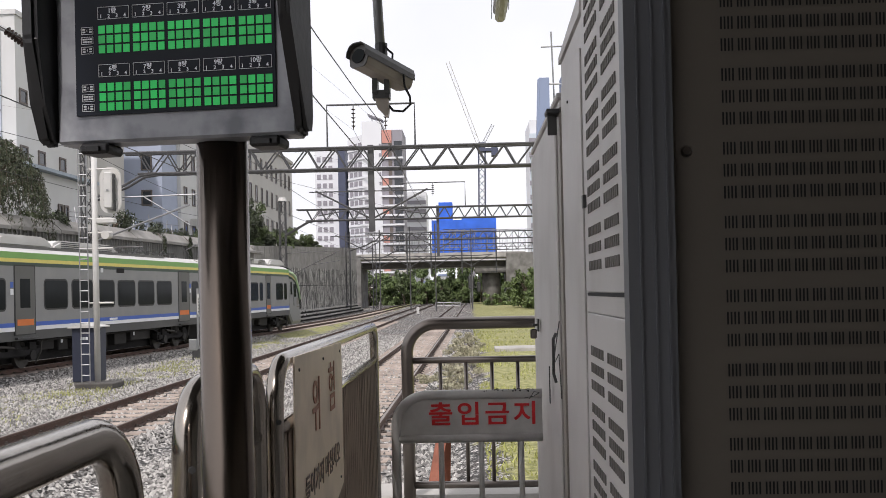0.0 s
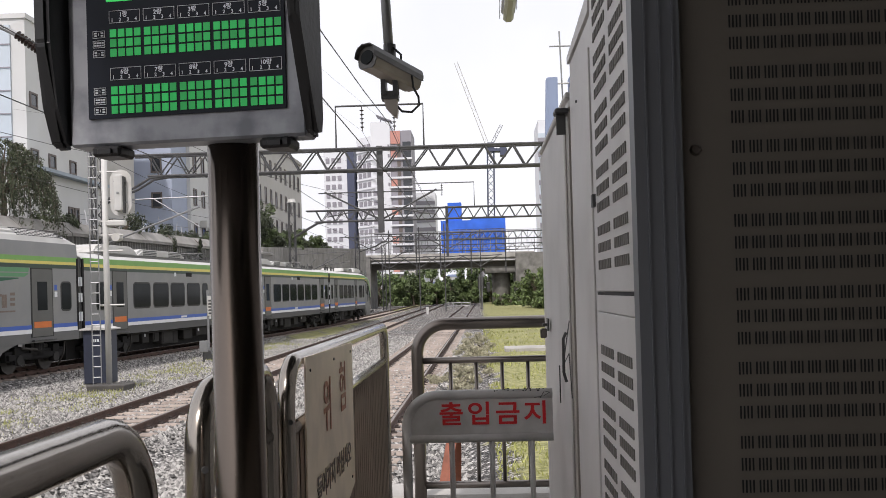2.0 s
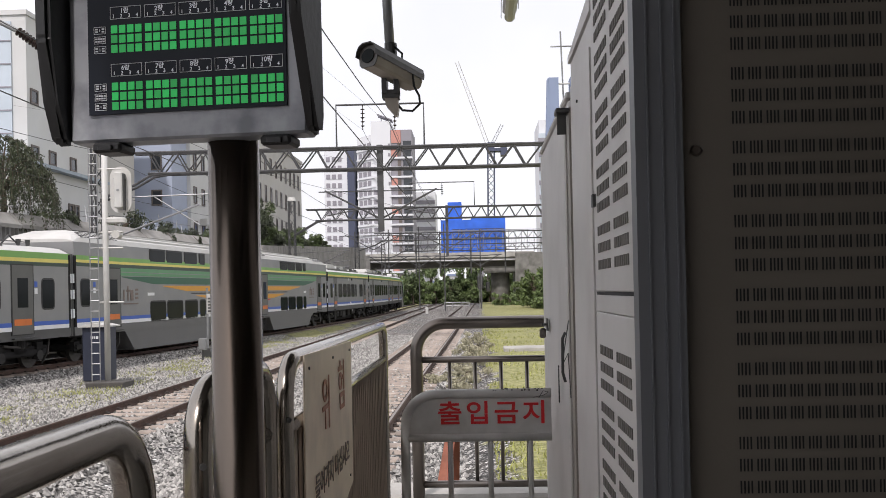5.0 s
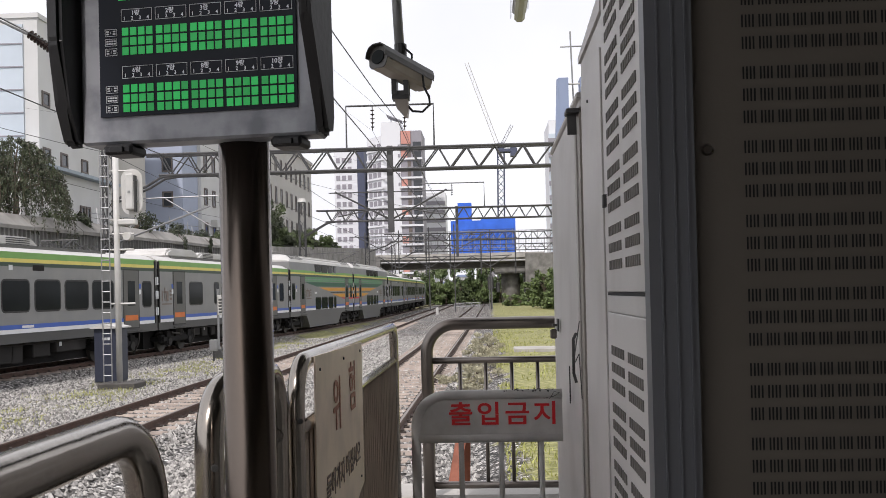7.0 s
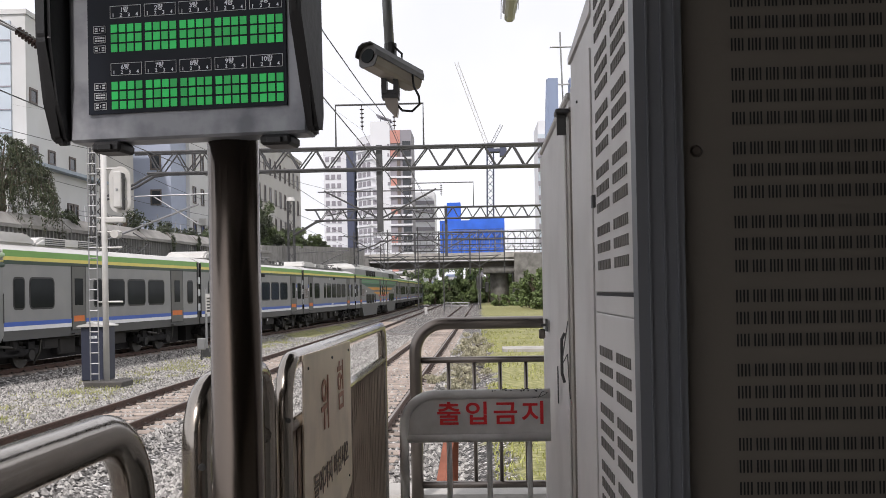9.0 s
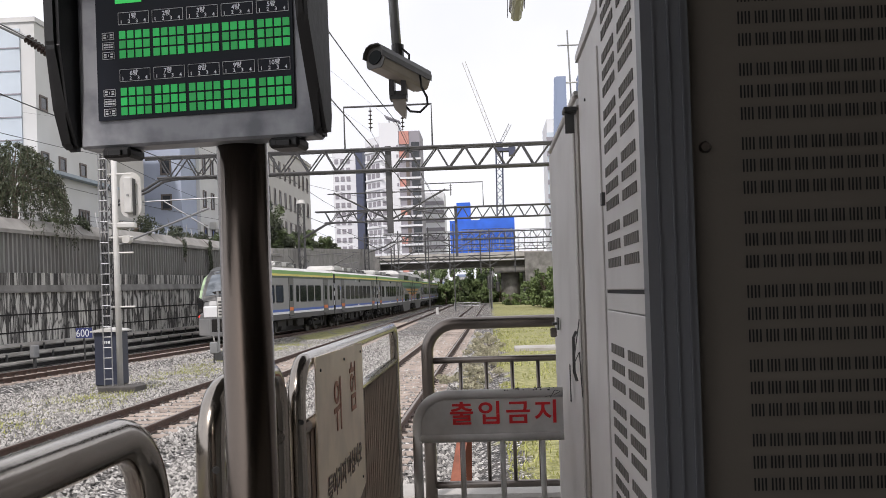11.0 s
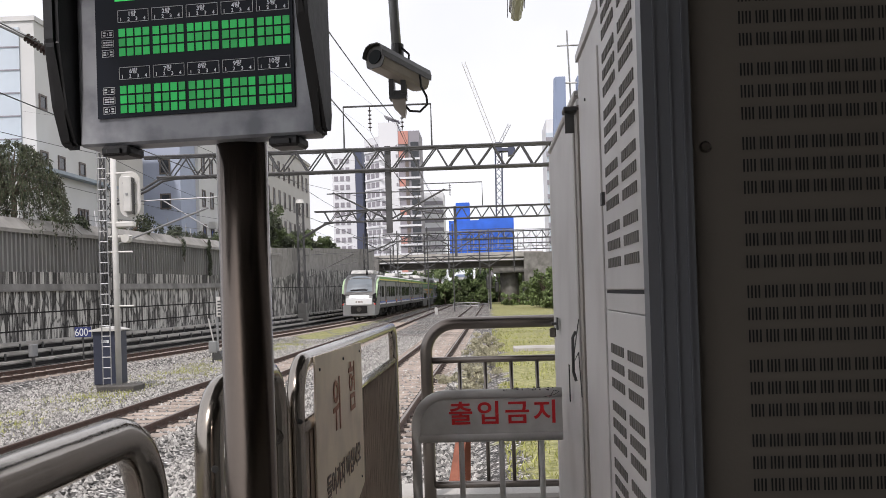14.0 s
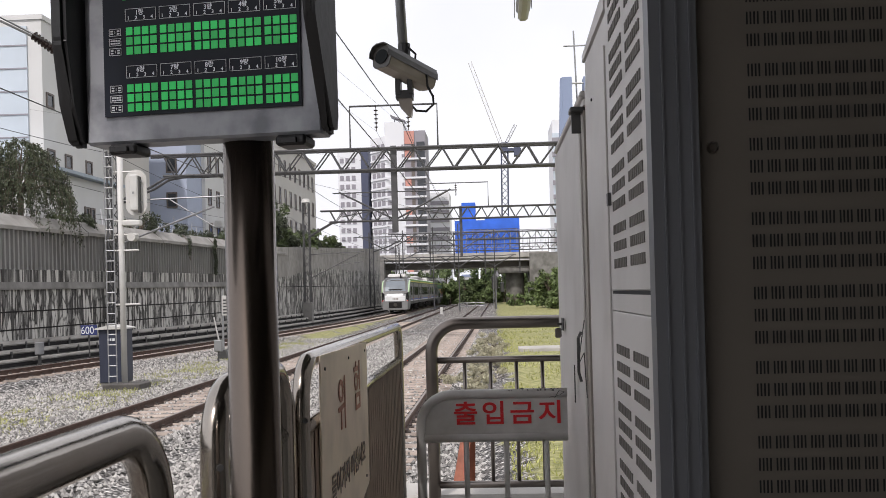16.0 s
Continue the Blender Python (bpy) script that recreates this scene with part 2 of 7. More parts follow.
# stained footing; also the bridge girder, where the dark colour imitates shade
M_FOOT = material("stain_shade_concrete", (0.075, 0.07, 0.065), 0.9, var=0.25, scale=4, bump=0.3)
M_COPING = material("coping_concrete", (0.27, 0.26, 0.245), 0.9, var=0.15, scale=2, bump=0.2, dirt=(0.14, 0.13, 0.12), dirt_amount=0.6)
M_BARRIER = material("barrier_sheet", (0.37, 0.365, 0.355), 0.6, var=0.1, scale=1.5, dirt=(0.17, 0.165, 0.15), dirt_amount=0.5, stretch=(1, 1, 0.3))
M_PLATFORM = material("platform_concrete", (0.33, 0.32, 0.30), 0.85, var=0.15, scale=2, bump=0.2, dirt=(0.17, 0.16, 0.15), dirt_amount=0.5)
M_CANOPY = material("canopy_soffit", (0.10, 0.10, 0.10), 0.8, var=0.1)
M_RAIL = material("rail_rust", (0.075, 0.042, 0.030), 0.65, 0.2, var=0.25, scale=6, bump=0.2)
M_RAILTOP = material("rail_head", (0.30, 0.26, 0.23), 0.35, 0.8, var=0.15, scale=4)
M_CLIP = material("rail_clip", (0.045, 0.035, 0.03), 0.7, 0.3, var=0.2, scale=9)
M_SLEEPER = material("sleeper", (0.30, 0.25, 0.215), 0.9, var=0.2, scale=5, bump=0.3, per_object=0.15)
M_STEEL = material("stainless", (0.35, 0.32, 0.285), 0.17, 1.0, var=0.08, scale=4, bump=0.03, bump_scale=25, dirt=(0.28, 0.24, 0.20), dirt_amount=0.5, dirt_scale=5)
M_STEEL_D = material("dull_stainless", (0.20, 0.18, 0.165), 0.32, 1.0, var=0.12, scale=6, dirt=(0.17, 0.14, 0.12), dirt_amount=0.5, dirt_scale=4)
M_SHEET = material("fence_sheet", (0.52, 0.46, 0.40), 0.5, 0.3, var=0.12, scale=5, dirt=(0.2, 0.17, 0.14), dirt_amount=0.4)
# sign cream, with warm light from the platform put into the tint
M_SIGNWHITE = material("sign_cream_warmed", (0.84, 0.71, 0.57), 0.5, var=0.06, scale=4, dirt=(0.42, 0.36, 0.29), dirt_amount=0.4, dirt_scale=6)
M_FADED = material("faded_red", (0.42, 0.20, 0.13), 0.6, var=0.2, scale=20)
M_SIGNDARK = material("sign_dark", (0.17, 0.13, 0.11), 0.6, var=0.2, scale=20)
M_GATEWHITE = material("gate_paint", (0.50, 0.495, 0.48), 0.5, var=0.06, scale=6, dirt=(0.30, 0.29, 0.28), dirt_amount=0.6, dirt_scale=9)
M_RED = material("red_paint", (0.56, 0.012, 0.016), 0.5, var=0.08, scale=12)
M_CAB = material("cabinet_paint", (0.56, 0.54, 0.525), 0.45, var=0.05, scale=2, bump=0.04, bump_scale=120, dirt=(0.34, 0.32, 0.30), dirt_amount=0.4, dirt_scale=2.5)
# cabinet beige with the canopy's shade on the front put into the colour
M_CABFRONT = material("cabinet_front_shaded", (0.135, 0.118, 0.098), 0.5, var=0.06, scale=2, bump=0.04, bump_scale=120)
M_PILLAR = material("pillar_grey", (0.13, 0.135, 0.145), 0.45, var=0.06, scale=3)
M_SLOT = material("slot_dark", (0.012, 0.012, 0.012), 0.8, var=0.1)
M_BLACKPL = material("black_plastic", (0.010, 0.010, 0.011), 0.45, var=0.2, scale=8, bump=0.05)
M_BOARD = material("board_frame", (0.34, 0.35, 0.375), 0.42, 0.2, var=0.08, scale=6, dirt=(0.12, 0.125, 0.145), dirt_amount=0.8, dirt_scale=17)
M_SCREEN = material("screen_black", (0.008, 0.011, 0.020), 0.5, var=0.1)
M_SCREEN.node_tree.nodes["Principled BSDF"].inputs["Specular IOR Level"].default_value = 0.25
# printed board numbers, with a weak glow added to brighten them
M_LABELGLOW = glow("label_glow", (0.60, 0.62, 0.66), 0.25)
M_LEDON = led_material()
M_LEDBAR = glow("led_bar", (0.02, 0.55, 0.10), 0.6)
# colour of the louvre slits: the shade inside them, painted on thin blocks
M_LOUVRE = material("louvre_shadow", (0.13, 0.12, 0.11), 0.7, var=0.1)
M_CABGLASS = material("cab_glass", (0.20, 0.225, 0.25), 0.06, 0.35, var=0.1, scale=0.8)
M_TRIM = material("pale_lime_trim", (0.40, 0.54, 0.34), 0.4, var=0.05)
M_LABEL = material("label_white", (0.62, 0.64, 0.66), 0.5, var=0.05)
M_BROWNPOLE = material("dark_pole", (0.165, 0.138, 0.117), 0.25, 1.0, var=0.1, scale=2, stretch=(1, 1, 0.2), dirt=(0.08, 0.06, 0.05), dirt_amount=0.6, dirt_scale=3)
M_HOOD = material("sun_hood_grey", (0.075, 0.07, 0.065), 0.4, var=0.2, scale=20)
M_CCTV = material("cctv_housing", (0.34, 0.30, 0.26), 0.45, var=0.08, scale=10)
M_DARKMETAL = material("dark_metal", (0.07, 0.07, 0.07), 0.5, 0.4, var=0.15, scale=6)
M_RUSTMETAL = material("rust_red_steel", (0.25, 0.085, 0.05), 0.7, 0.1, var=0.2, scale=12, bump=0.2)
M_GALV = material("galvanised", (0.27, 0.275, 0.28), 0.5, 0.5, var=0.12, scale=3)
M_GANTRY = material("gantry_steel", (0.085, 0.085, 0.088), 0.6, 0.4, var=0.2, scale=3)
M_WHITEPAINT = material("white_paint", (0.50, 0.495, 0.48), 0.5, var=0.08, scale=4, dirt=(0.42, 0.40, 0.36), dirt_amount=0.5, dirt_scale=2)
M_BLUEBOX = material("navy_box", (0.026, 0.031, 0.052), 0.5, var=0.1, scale=3)
M_WIRE = material("wire", (0.05, 0.05, 0.05), 0.6, 0.3)
M_CERAMIC = material("insulator", (0.045, 0.03, 0.028), 0.25, var=0.1)
M_BLUETARP = material("blue_tarp", (0.03, 0.13, 0.62), 0.65, var=0.18, scale=0.5, bump=0.4, bump_scale=2)
M_BARK = material("bark", (0.11, 0.085, 0.065), 0.9, var=0.25, scale=8, bump=0.5)
M_LEAF = island_tint(material("leaf", (0.085, 0.115, 0.045), 0.6, var=0.25, scale=1.2), 0.4)
M_WILLOW = island_tint(material("willow_leaf", (0.055, 0.068, 0.035), 0.6, var=0.35, scale=1.4), 0.5)
M_LEAF_D = island_tint(material("leaf_dark", (0.05, 0.062, 0.035), 0.65, var=0.3, scale=1.0), 0.45)
# leaf green lightened in its colour for distant haze and sunlight
M_LEAF_B = island_tint(material("leaf_hazy", (0.12, 0.165, 0.06), 0.6, var=0.25, scale=1.2), 0.4)
M_DRYGRASS = island_tint(material("grass_blade", (0.30, 0.31, 0.10), 0.8, var=0.25, scale=2), 0.4)
# train
M_BODY = material("train_silver", (0.225, 0.228, 0.23), 0.42, 0.2, var=0.04, scale=0.8, dirt=(0.30, 0.29, 0.28), dirt_amount=0.35, dirt_scale=1.5)
M_NOSE = material("nose_silver", (0.21, 0.215, 0.215), 0.35, 0.3, var=0.04, scale=1)
M_ROOF = material("train_roof", (0.52, 0.515, 0.50), 0.55, var=0.06, scale=1.2, dirt=(0.40, 0.38, 0.36), dirt_amount=0.4)
# the body's grey with the shade low on the car put into the colour
M_DECK = material("lower_deck_shaded", (0.125, 0.125, 0.125), 0.45, 0.2, var=0.05, scale=0.8)
M_SKIRT = material("train_skirt", (0.075, 0.075, 0.075), 0.5, 0.2, var=0.08, scale=1)
# near-black underframe and boxes: the shade below the train is in these colours
M_UNDER = material("underframe", (0.010, 0.009, 0.009), 0.95, var=0.3, scale=3)
M_UNDERBOX = material("equipment_box", (0.020, 0.018, 0.017), 0.8, var=0.25, scale=2, per_object=0.4)
M_DOOR = material("train_door", (0.105, 0.105, 0.10), 0.45, 0.2, var=0.05)
M_ORANGE = material("door_orange", (0.62, 0.16, 0.03), 0.5, var=0.08)
M_LIME = material("lime_stripe", (0.17, 0.36, 0.085), 0.4, var=0.05)
M_YELLOW = material("yellow_stripe", (0.68, 0.58, 0.14), 0.4, var=0.05)
M_DKBAND = material("dark_green_band", (0.018, 0.045, 0.03), 0.4, var=0.1)
M_GREEN = material("green_band", (0.006, 0.085, 0.042), 0.4, var=0.06)
M_LTGREEN = material("light_green_band", (0.09, 0.26, 0.12), 0.4, var=0.06)
M_AMBER = material("amber_band", (0.62, 0.28, 0.012), 0.4, var=0.05)
M_BLUE = material("blue_stripe", (0.035, 0.10, 0.42), 0.4, var=0.05)
M_WHITE = material("white_stripe", (0.72, 0.73, 0.74), 0.4, var=0.04)
M_TGLASS = glass_material("train_glass", (0.016, 0.019, 0.02), 0.08)
M_TGLASS.node_tree.nodes["Principled BSDF"].inputs["Specular IOR Level"].default_value = 0.05
M_GASKET = material("window_gasket", (0.02, 0.02, 0.02), 0.6)
M_TAIL = glow("tail_lamp", (0.8, 0.05, 0.03), 1.2)
M_WHEEL = material("wheel_steel", (0.06, 0.055, 0.05), 0.6, 0.4, var=0.2, scale=5)
# buildings
M_WALLWHITE = material("white_render", (0.55, 0.55, 0.545), 0.8, var=0.05, scale=0.4, dirt=(0.48, 0.47, 0.45), dirt_amount=0.4, dirt_scale=0.3)
M_WALLBEIGE = material("beige_render", (0.46, 0.445, 0.42), 0.85, var=0.06, scale=0.4, dirt=(0.38, 0.36, 0.33), dirt_amount=0.45, dirt_scale=0.3)
M_WALLBLUE = material("blue_grey_render", (0.36, 0.40, 0.50), 0.8, var=0.05, scale=0.4)
M_CURTAIN = material("curtain_panel", (0.50, 0.56, 0.62), 0.3, 0.1, var=0.08, scale=0.3)
M_FARGLASS = glass_material("window_glass", (0.045, 0.05, 0.058), 0.12)
M_FRAME = material("window_frame", (0.12, 0.10, 0.09), 0.6)
M_TOWERWHITE = material("tower_white", (0.66, 0.67, 0.70), 0.7, var=0.04, scale=0.05)
M_TOWERGREY = material("tower_grey", (0.26, 0.25, 0.28), 0.7, var=0.06, scale=0.05)
M_TOWERRED = material("tower_red", (0.52, 0.25, 0.21), 0.7, var=0.05, scale=0.1)
M_NAVY = material("navy_cladding", (0.06, 0.07, 0.115), 0.6, var=0.05, scale=0.1)
M_TOWERBLUE = material("tower_blue", (0.22, 0.27, 0.40), 0.6, var=0.05, scale=0.1)


# ---- building helpers: all shapes are given in level metres and laid onto the falling line by part() ----
BASE = {}


def low(x, y, z):
    return (x, y, z - S * y)


def thing(name, base, label, category, group="", kind=""):
    ob = new(name)
    ob.empty_display_size = 0.2
    ob.location = low(*base)
    BASE[ob.name] = Vector(low(*base))
    return tagged(ob, label, category, group, kind)


def part(name, bm, mat, parent=None, label="", smooth=False, kind="", loose=False):
    org = BASE.get(parent.name, Vector()) if parent and not loose else Vector()
    for v in bm.verts:
        v.co = Vector((v.co.x, v.co.y, v.co.z - S * v.co.y)) - org
    bmesh.ops.recalc_face_normals(bm, faces=bm.faces)
    me = bpy.data.meshes.new(name)
    bm.to_mesh(me)
    bm.free()
    me.materials.append(mat)
    if smooth:
        me.polygons.foreach_set("use_smooth", [True] * len(me.polygons))
    ob = new(name, me)
    if parent:
        ob.parent = parent
        BASE[ob.name] = org
    return tagged(ob, label, kind=kind)


def structure(name, bm, mat, label, category):
    return tagged(part(name, bm, mat), label, category, kind="structure")


def grown(name, verts, faces, mat, parent=None, label="", category="", kind=""):
    """A mesh from computed arrays (leaves, stones)."""
    org = BASE.get(parent.name, Vector()) if parent else Vector()
    v = np.array(verts, dtype=float)
    v[:, 2] -= S * v[:, 1]
    v -= np.array(org)
    me = bpy.data.meshes.new(name)
    me.from_pydata(v.tolist(), [], faces)
    me.materials.append(mat)
    ob = new(name, me)
    if parent:
        ob.parent = parent
    return tagged(ob, label, category, kind=kind)


def box(bm, x0, x1, y0, y1, z0, z1, bevel=0.0, seg=1):
    r = bmesh.ops.create_cube(bm, size=1)
    for v in r["verts"]:
        v.co = Vector(((x0 + x1) / 2 + v.co.x * (x1 - x0), (y0 + y1) / 2 + v.co.y * (y1 - y0), (z0 + z1) / 2 + v.co.z * (z1 - z0)))
    if bevel:
        es = list({e for v in r["verts"] for e in v.link_edges})
        bmesh.ops.bevel(bm, geom=es, offset=bevel, segments=seg, affect="EDGES", profile=0.5)
    return bm


def boxes(*rows, bevel=0.0):
    bm = bmesh.new()
    for r in rows:
        box(bm, *r, bevel=bevel)
    return bm


def tube(bm, pts, r, n=8, closed=True):
    """A round bar along a line of points."""
    pts = [Vector(p) for p in pts]
    rings = []
    for i, p in enumerate(pts):
        d = (pts[min(i + 1, len(pts) - 1)] - pts[max(i - 1, 0)]).normalized()
        a = d.orthogonal().normalized() if not rings else (rings[-1][1] - d * rings[-1][1].dot(d)).normalized()
        b = d.cross(a)
        ri = r[i] if isinstance(r, (list, tuple)) else r
        rings.append(([bm.verts.new(p + (a * math.cos(t) + b * math.sin(t)) * ri) for t in [2 * math.pi * k / n for k in range(n)]], a))
    for (u, _), (w, _) in zip(rings, rings[1:]):
        for k in range(n):
            bm.faces.new((u[k], u[(k + 1) % n], w[(k + 1) % n], w[k]))
    if closed:
        bm.faces.new(rings[0][0][::-1])
        bm.faces.new(rings[-1][0])
    return bm


def tubes(lines, r, n=8):
    bm = bmesh.new()
    for l in lines:
        tube(bm, l, r, n)
    return bm


def arc(c, r, a0, a1, n, plane):
    """Points of an arc about c in the plane 'xz', 'yz' or 'xy'; degrees."""
    out = []
    for i in range(n + 1):
        a = radians(a0 + (a1 - a0) * i / n)
        p, q = r * math.cos(a), r * math.sin(a)
        out.append({"xz": (c[0] + p, c[1], c[2] + q), "yz": (c[0], c[1] + p, c[2] + q), "xy": (c[0] + p, c[1] + q, c[2])}[plane])
    return out


def prism(bm, profile, a, b, axis="y"):
    """A closed outline carried from a to b along an axis. The outline is (x, z) along y, (y, z) along x, (x, y) along z."""
    put = {"y": lambda p, t: (p[0], t, p[1]), "x": lambda p, t: (t, p[0], p[1]), "z": lambda p, t: (p[0], p[1], t)}[axis]
    u, w = [bm.verts.new(put(p, a)) for p in profile], [bm.verts.new(put(p, b)) for p in profile]
    n = len(profile)
    for k in range(n):
        bm.faces.new((u[k], u[(k + 1) % n], w[(k + 1) % n], w[k]))
    bm.faces.new(u[::-1])
    bm.faces.new(w)
    return bm


def lettering(name, text, size, mat, parent, m, extrude=0.001, squeeze=1.0, label="", bold=0.0):
    """Writing as a mesh. m places its baseline's start; its text runs along local x."""
    cu = bpy.data.curves.new(name, "FONT")
    cu.body, cu.size, cu.extrude, cu.offset = text, size, extrude, bold
    tmp = new(name + "_tmp", cu)
    dg = bpy.context.evaluated_depsgraph_get()
    me = bpy.data.meshes.new_from_object(tmp.evaluated_get(dg))
    bpy.data.objects.remove(tmp)
    org = BASE.get(parent.name, Vector())
    for v in me.vertices:
        q = m @ Vector((v.co.x * squeeze, v.co.y, v.co.z))
        v.co = Vector((q.x, q.y, q.z - S * q.y)) - org
    me.materials.clear()
    me.materials.append(mat)
    ob = new(name, me)
    ob.parent = parent
    if label:
        tagged(ob, label)
    return ob


def leaf_cloud(rng, centres, radii, count, size, droop=0.0):
    """Many small leaf blades round a set of clump centres."""
    c = np.array(centres)[rng.integers(0, len(centres), count)]
    r = np.array(radii)
    d = rng.normal(size=(count, 3))
    d /= np.linalg.norm(d, axis=1)[:, None]
    p = c + d * r * (rng.random((count, 1)) ** 0.45)
    u = rng.normal(size=(count, 3))
    u[:, 2] -= droop
    u /= np.linalg.norm(u, axis=1)[:, None]
    w = np.cross(u, rng.normal(size=(count, 3)))
    w /= np.linalg.norm(w, axis=1)[:, None]
    s = size * (0.6 + 0.8 * rng.random((count, 1)))
    q = np.stack([p - u * s, p + w * s * 0.45, p + u * s, p - w * s * 0.45], 1).reshape(-1, 3)
    f = np.arange(count * 4).reshape(-1, 4).tolist()
    return q, f


# ---- the lines, ground and platform ----
def side_a(d):
    """The side of a train on the far line at d metres ahead; the line curves until it runs parallel to the others."""
    return -9.3 - 4.9 * (max(0.0, 100 - d) / 71) ** 1.85


def line_a(d):
    return side_a(d) - 1.45


def line_b(d):
    return -7.0 + 0.0015 * d


def line_c(d):
    return -2.45 + 0.006 * d


LINES = {"far": line_a, "middle": line_b, "near": line_c}


def ground_z(x, y):
    z = -1.40 + 0.05 * noise.noise((x * 0.35, y * 0.35, 0)) + 0.02 * noise.noise((x * 1.3, y * 1.3, 3))
    for f in LINES.values():
        k = abs(x - f(y))
        z = max(z, -1.225 - max(0, k - 1.45) * 0.35 + 0.015 * noise.noise((x * 2, y * 2, 7)))
    if x > -0.4:
        z = max(z, -1.12 - max(0, 0.4 - x) * 0.4 + 0.03 * noise.noise((x, y, 5)))
    return z


def ground():
    xs = [-3000, -800, -200, -80, -40, -28] + [-26 + 0.45 * i for i in range(76)] + [9, 12, 20, 60, 200, 800, 3000]
    ys = [-400, -150, -60, -30, -12, 0] + [3 + 0.8 * i for i in range(70)] + [60 + 3 * i for i in range(50)] + [220, 260, 330, 500, 900, 1800, 4000]
    bm = bmesh.new()
    vs = [[bm.verts.new((x, y, ground_z(x, y))) for x in xs] for y in ys]
    for a, b in zip(vs, vs[1:]):
        for i in range(len(xs) - 1):
            bm.faces.new((a[i], a[i + 1], b[i + 1], b[i]))
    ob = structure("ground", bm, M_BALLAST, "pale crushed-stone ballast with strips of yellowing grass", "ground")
    ob.data.polygons.foreach_set("use_smooth", [True] * len(ob.data.polygons))


def stones():
    """Loose ballast stones lying on the beds next to the platform."""
    rng = np.random.default_rng(5)
    n = 150000
    y = 4.5 + 50 * rng.random(n) ** 1.35
    x = -14.0 + 13.8 * rng.random(n)
    z = np.array([ground_z(a, b) for a, b in zip(x.tolist(), y.tolist())])
    keep = np.ones(n, bool)
    for f in (line_b, line_c):
        k = np.abs(x - np.array([f(b) for b in y]))
        keep &= (np.abs(k - 0.75) > 0.12) & ((k > 1.2) | (rng.random(n) < 0.22))
    x, y, z = x[keep], y[keep], z[keep]
    n = len(x)
    o = np.array([[1, 0, 0], [0, 1, 0], [-1, 0, 0], [0, -1, 0], [0, 0, 1], [0, 0, -0.6]])
    s = (0.02 + 0.028 * rng.random((n, 1, 1))) * (0.7 + 0.6 * rng.random((n, 6, 1)))
    a = rng.random(n) * 6.3
    c, d = np.cos(a)[:, None], np.sin(a)[:, None]
    v = o[None] * s
    v = v + rng.normal(size=v.shape) * 0.004
    v = np.stack([v[..., 0] * c - v[..., 1] * d, v[..., 0] * d + v[..., 1] * c, v[..., 2]], -1) + np.stack([x, y, z + 0.008], -1)[:, None]
    tri = np.array([[0, 1, 4], [1, 2, 4], [2, 3, 4], [3, 0, 4], [1, 0, 5], [2, 1, 5], [3, 2, 5], [0, 3, 5]])
    f = (tri[None] + 6 * np.arange(n)[:, None, None]).reshape(-1, 3)
    grown("ballast_stones", v.reshape(-1, 3), f.tolist(), M_STONE, None, "loose angular grey ballast stones beside the rails", "stones", "stuff")


RAIL_PROFILE = [(-0.065, 0), (0.065, 0), (0.065, 0.012), (0.012, 0.03), (0.012, 0.105), (0.034, 0.118), (0.034, 0.145), (0.026, 0.153), (-0.026, 0.153), (-0.034, 0.145), (-0.034, 0.118), (-0.012, 0.105), (-0.012, 0.03), (-0.065, 0.012)]


def sweep(bm, profile, f, y0, y1, step, dx, z):
    rings = []
    y = y0
    while y < y1 + 0.01:
        rings.append([bm.verts.new((f(y) + dx + p[0], y, z + p[1])) for p in profile])
        y += step
    n = len(profile)
    for u, w in zip(rings, rings[1:]):
        for k in range(n):
            bm.faces.new((u[k], u[(k + 1) % n], w[(k + 1) % n], w[k]))
    return bm


def track(name, f, y0, y1, sleeper_end, label):
    ob = thing(name, (f(y0), y0, RAIL - 0.153), label, "railway track", "railway lines", "structure")
    for dx in (-0.75, 0.75):
        r = part("rail", sweep(bmesh.new(), RAIL_PROFILE, f, y0, y1, 4.0, dx, RAIL - 0.153), M_RAIL, ob)
        part("rail_head", sweep(bmesh.new(), [(-0.024, 0), (0.024, 0), (0.022, 0.004), (-0.022, 0.004)], f, y0, y1, 4.0, dx, RAIL), M_RAILTOP, r)
    bm = boxes((-1.2, 1.2, -0.12, 0.12, -0.12, 0.02), bevel=0.03)
    for v in bm.verts:
        if abs(v.co.x) < 0.5 and v.co.z > 0:
            v.co.z -= 0.02
    first = part("sleeper", bm, M_SLEEPER, ob, loose=True)
    clip = boxes((-0.15, -0.055, -0.05, 0.05, 0.0, 0.045), (0.055, 0.15, -0.05, 0.05, 0.0, 0.045), (-0.11, -0.05, -0.02, 0.02, 0.03, 0.075), (0.05, 0.11, -0.02, 0.02, 0.03, 0.075), bevel=0.008)
    cl = part("rail_clip", clip, M_CLIP, ob, loose=True)
    y, org, k = y0 + 0.3, BASE[ob.name], 0
    while y < sleeper_end:
        s = first if k == 0 else new("sleeper", first.data)
        s.parent = ob
        s.location = Vector(low(f(y), y, RAIL - 0.155)) - org
        for dx in (-0.75, 0.75):
            c = cl if k == 0 and dx < 0 else new("rail_clip", cl.data)
            c.parent = ob
            c.location = Vector(low(f(y) + dx, y, RAIL - 0.155)) - org
        y += 0.62
        k += 1


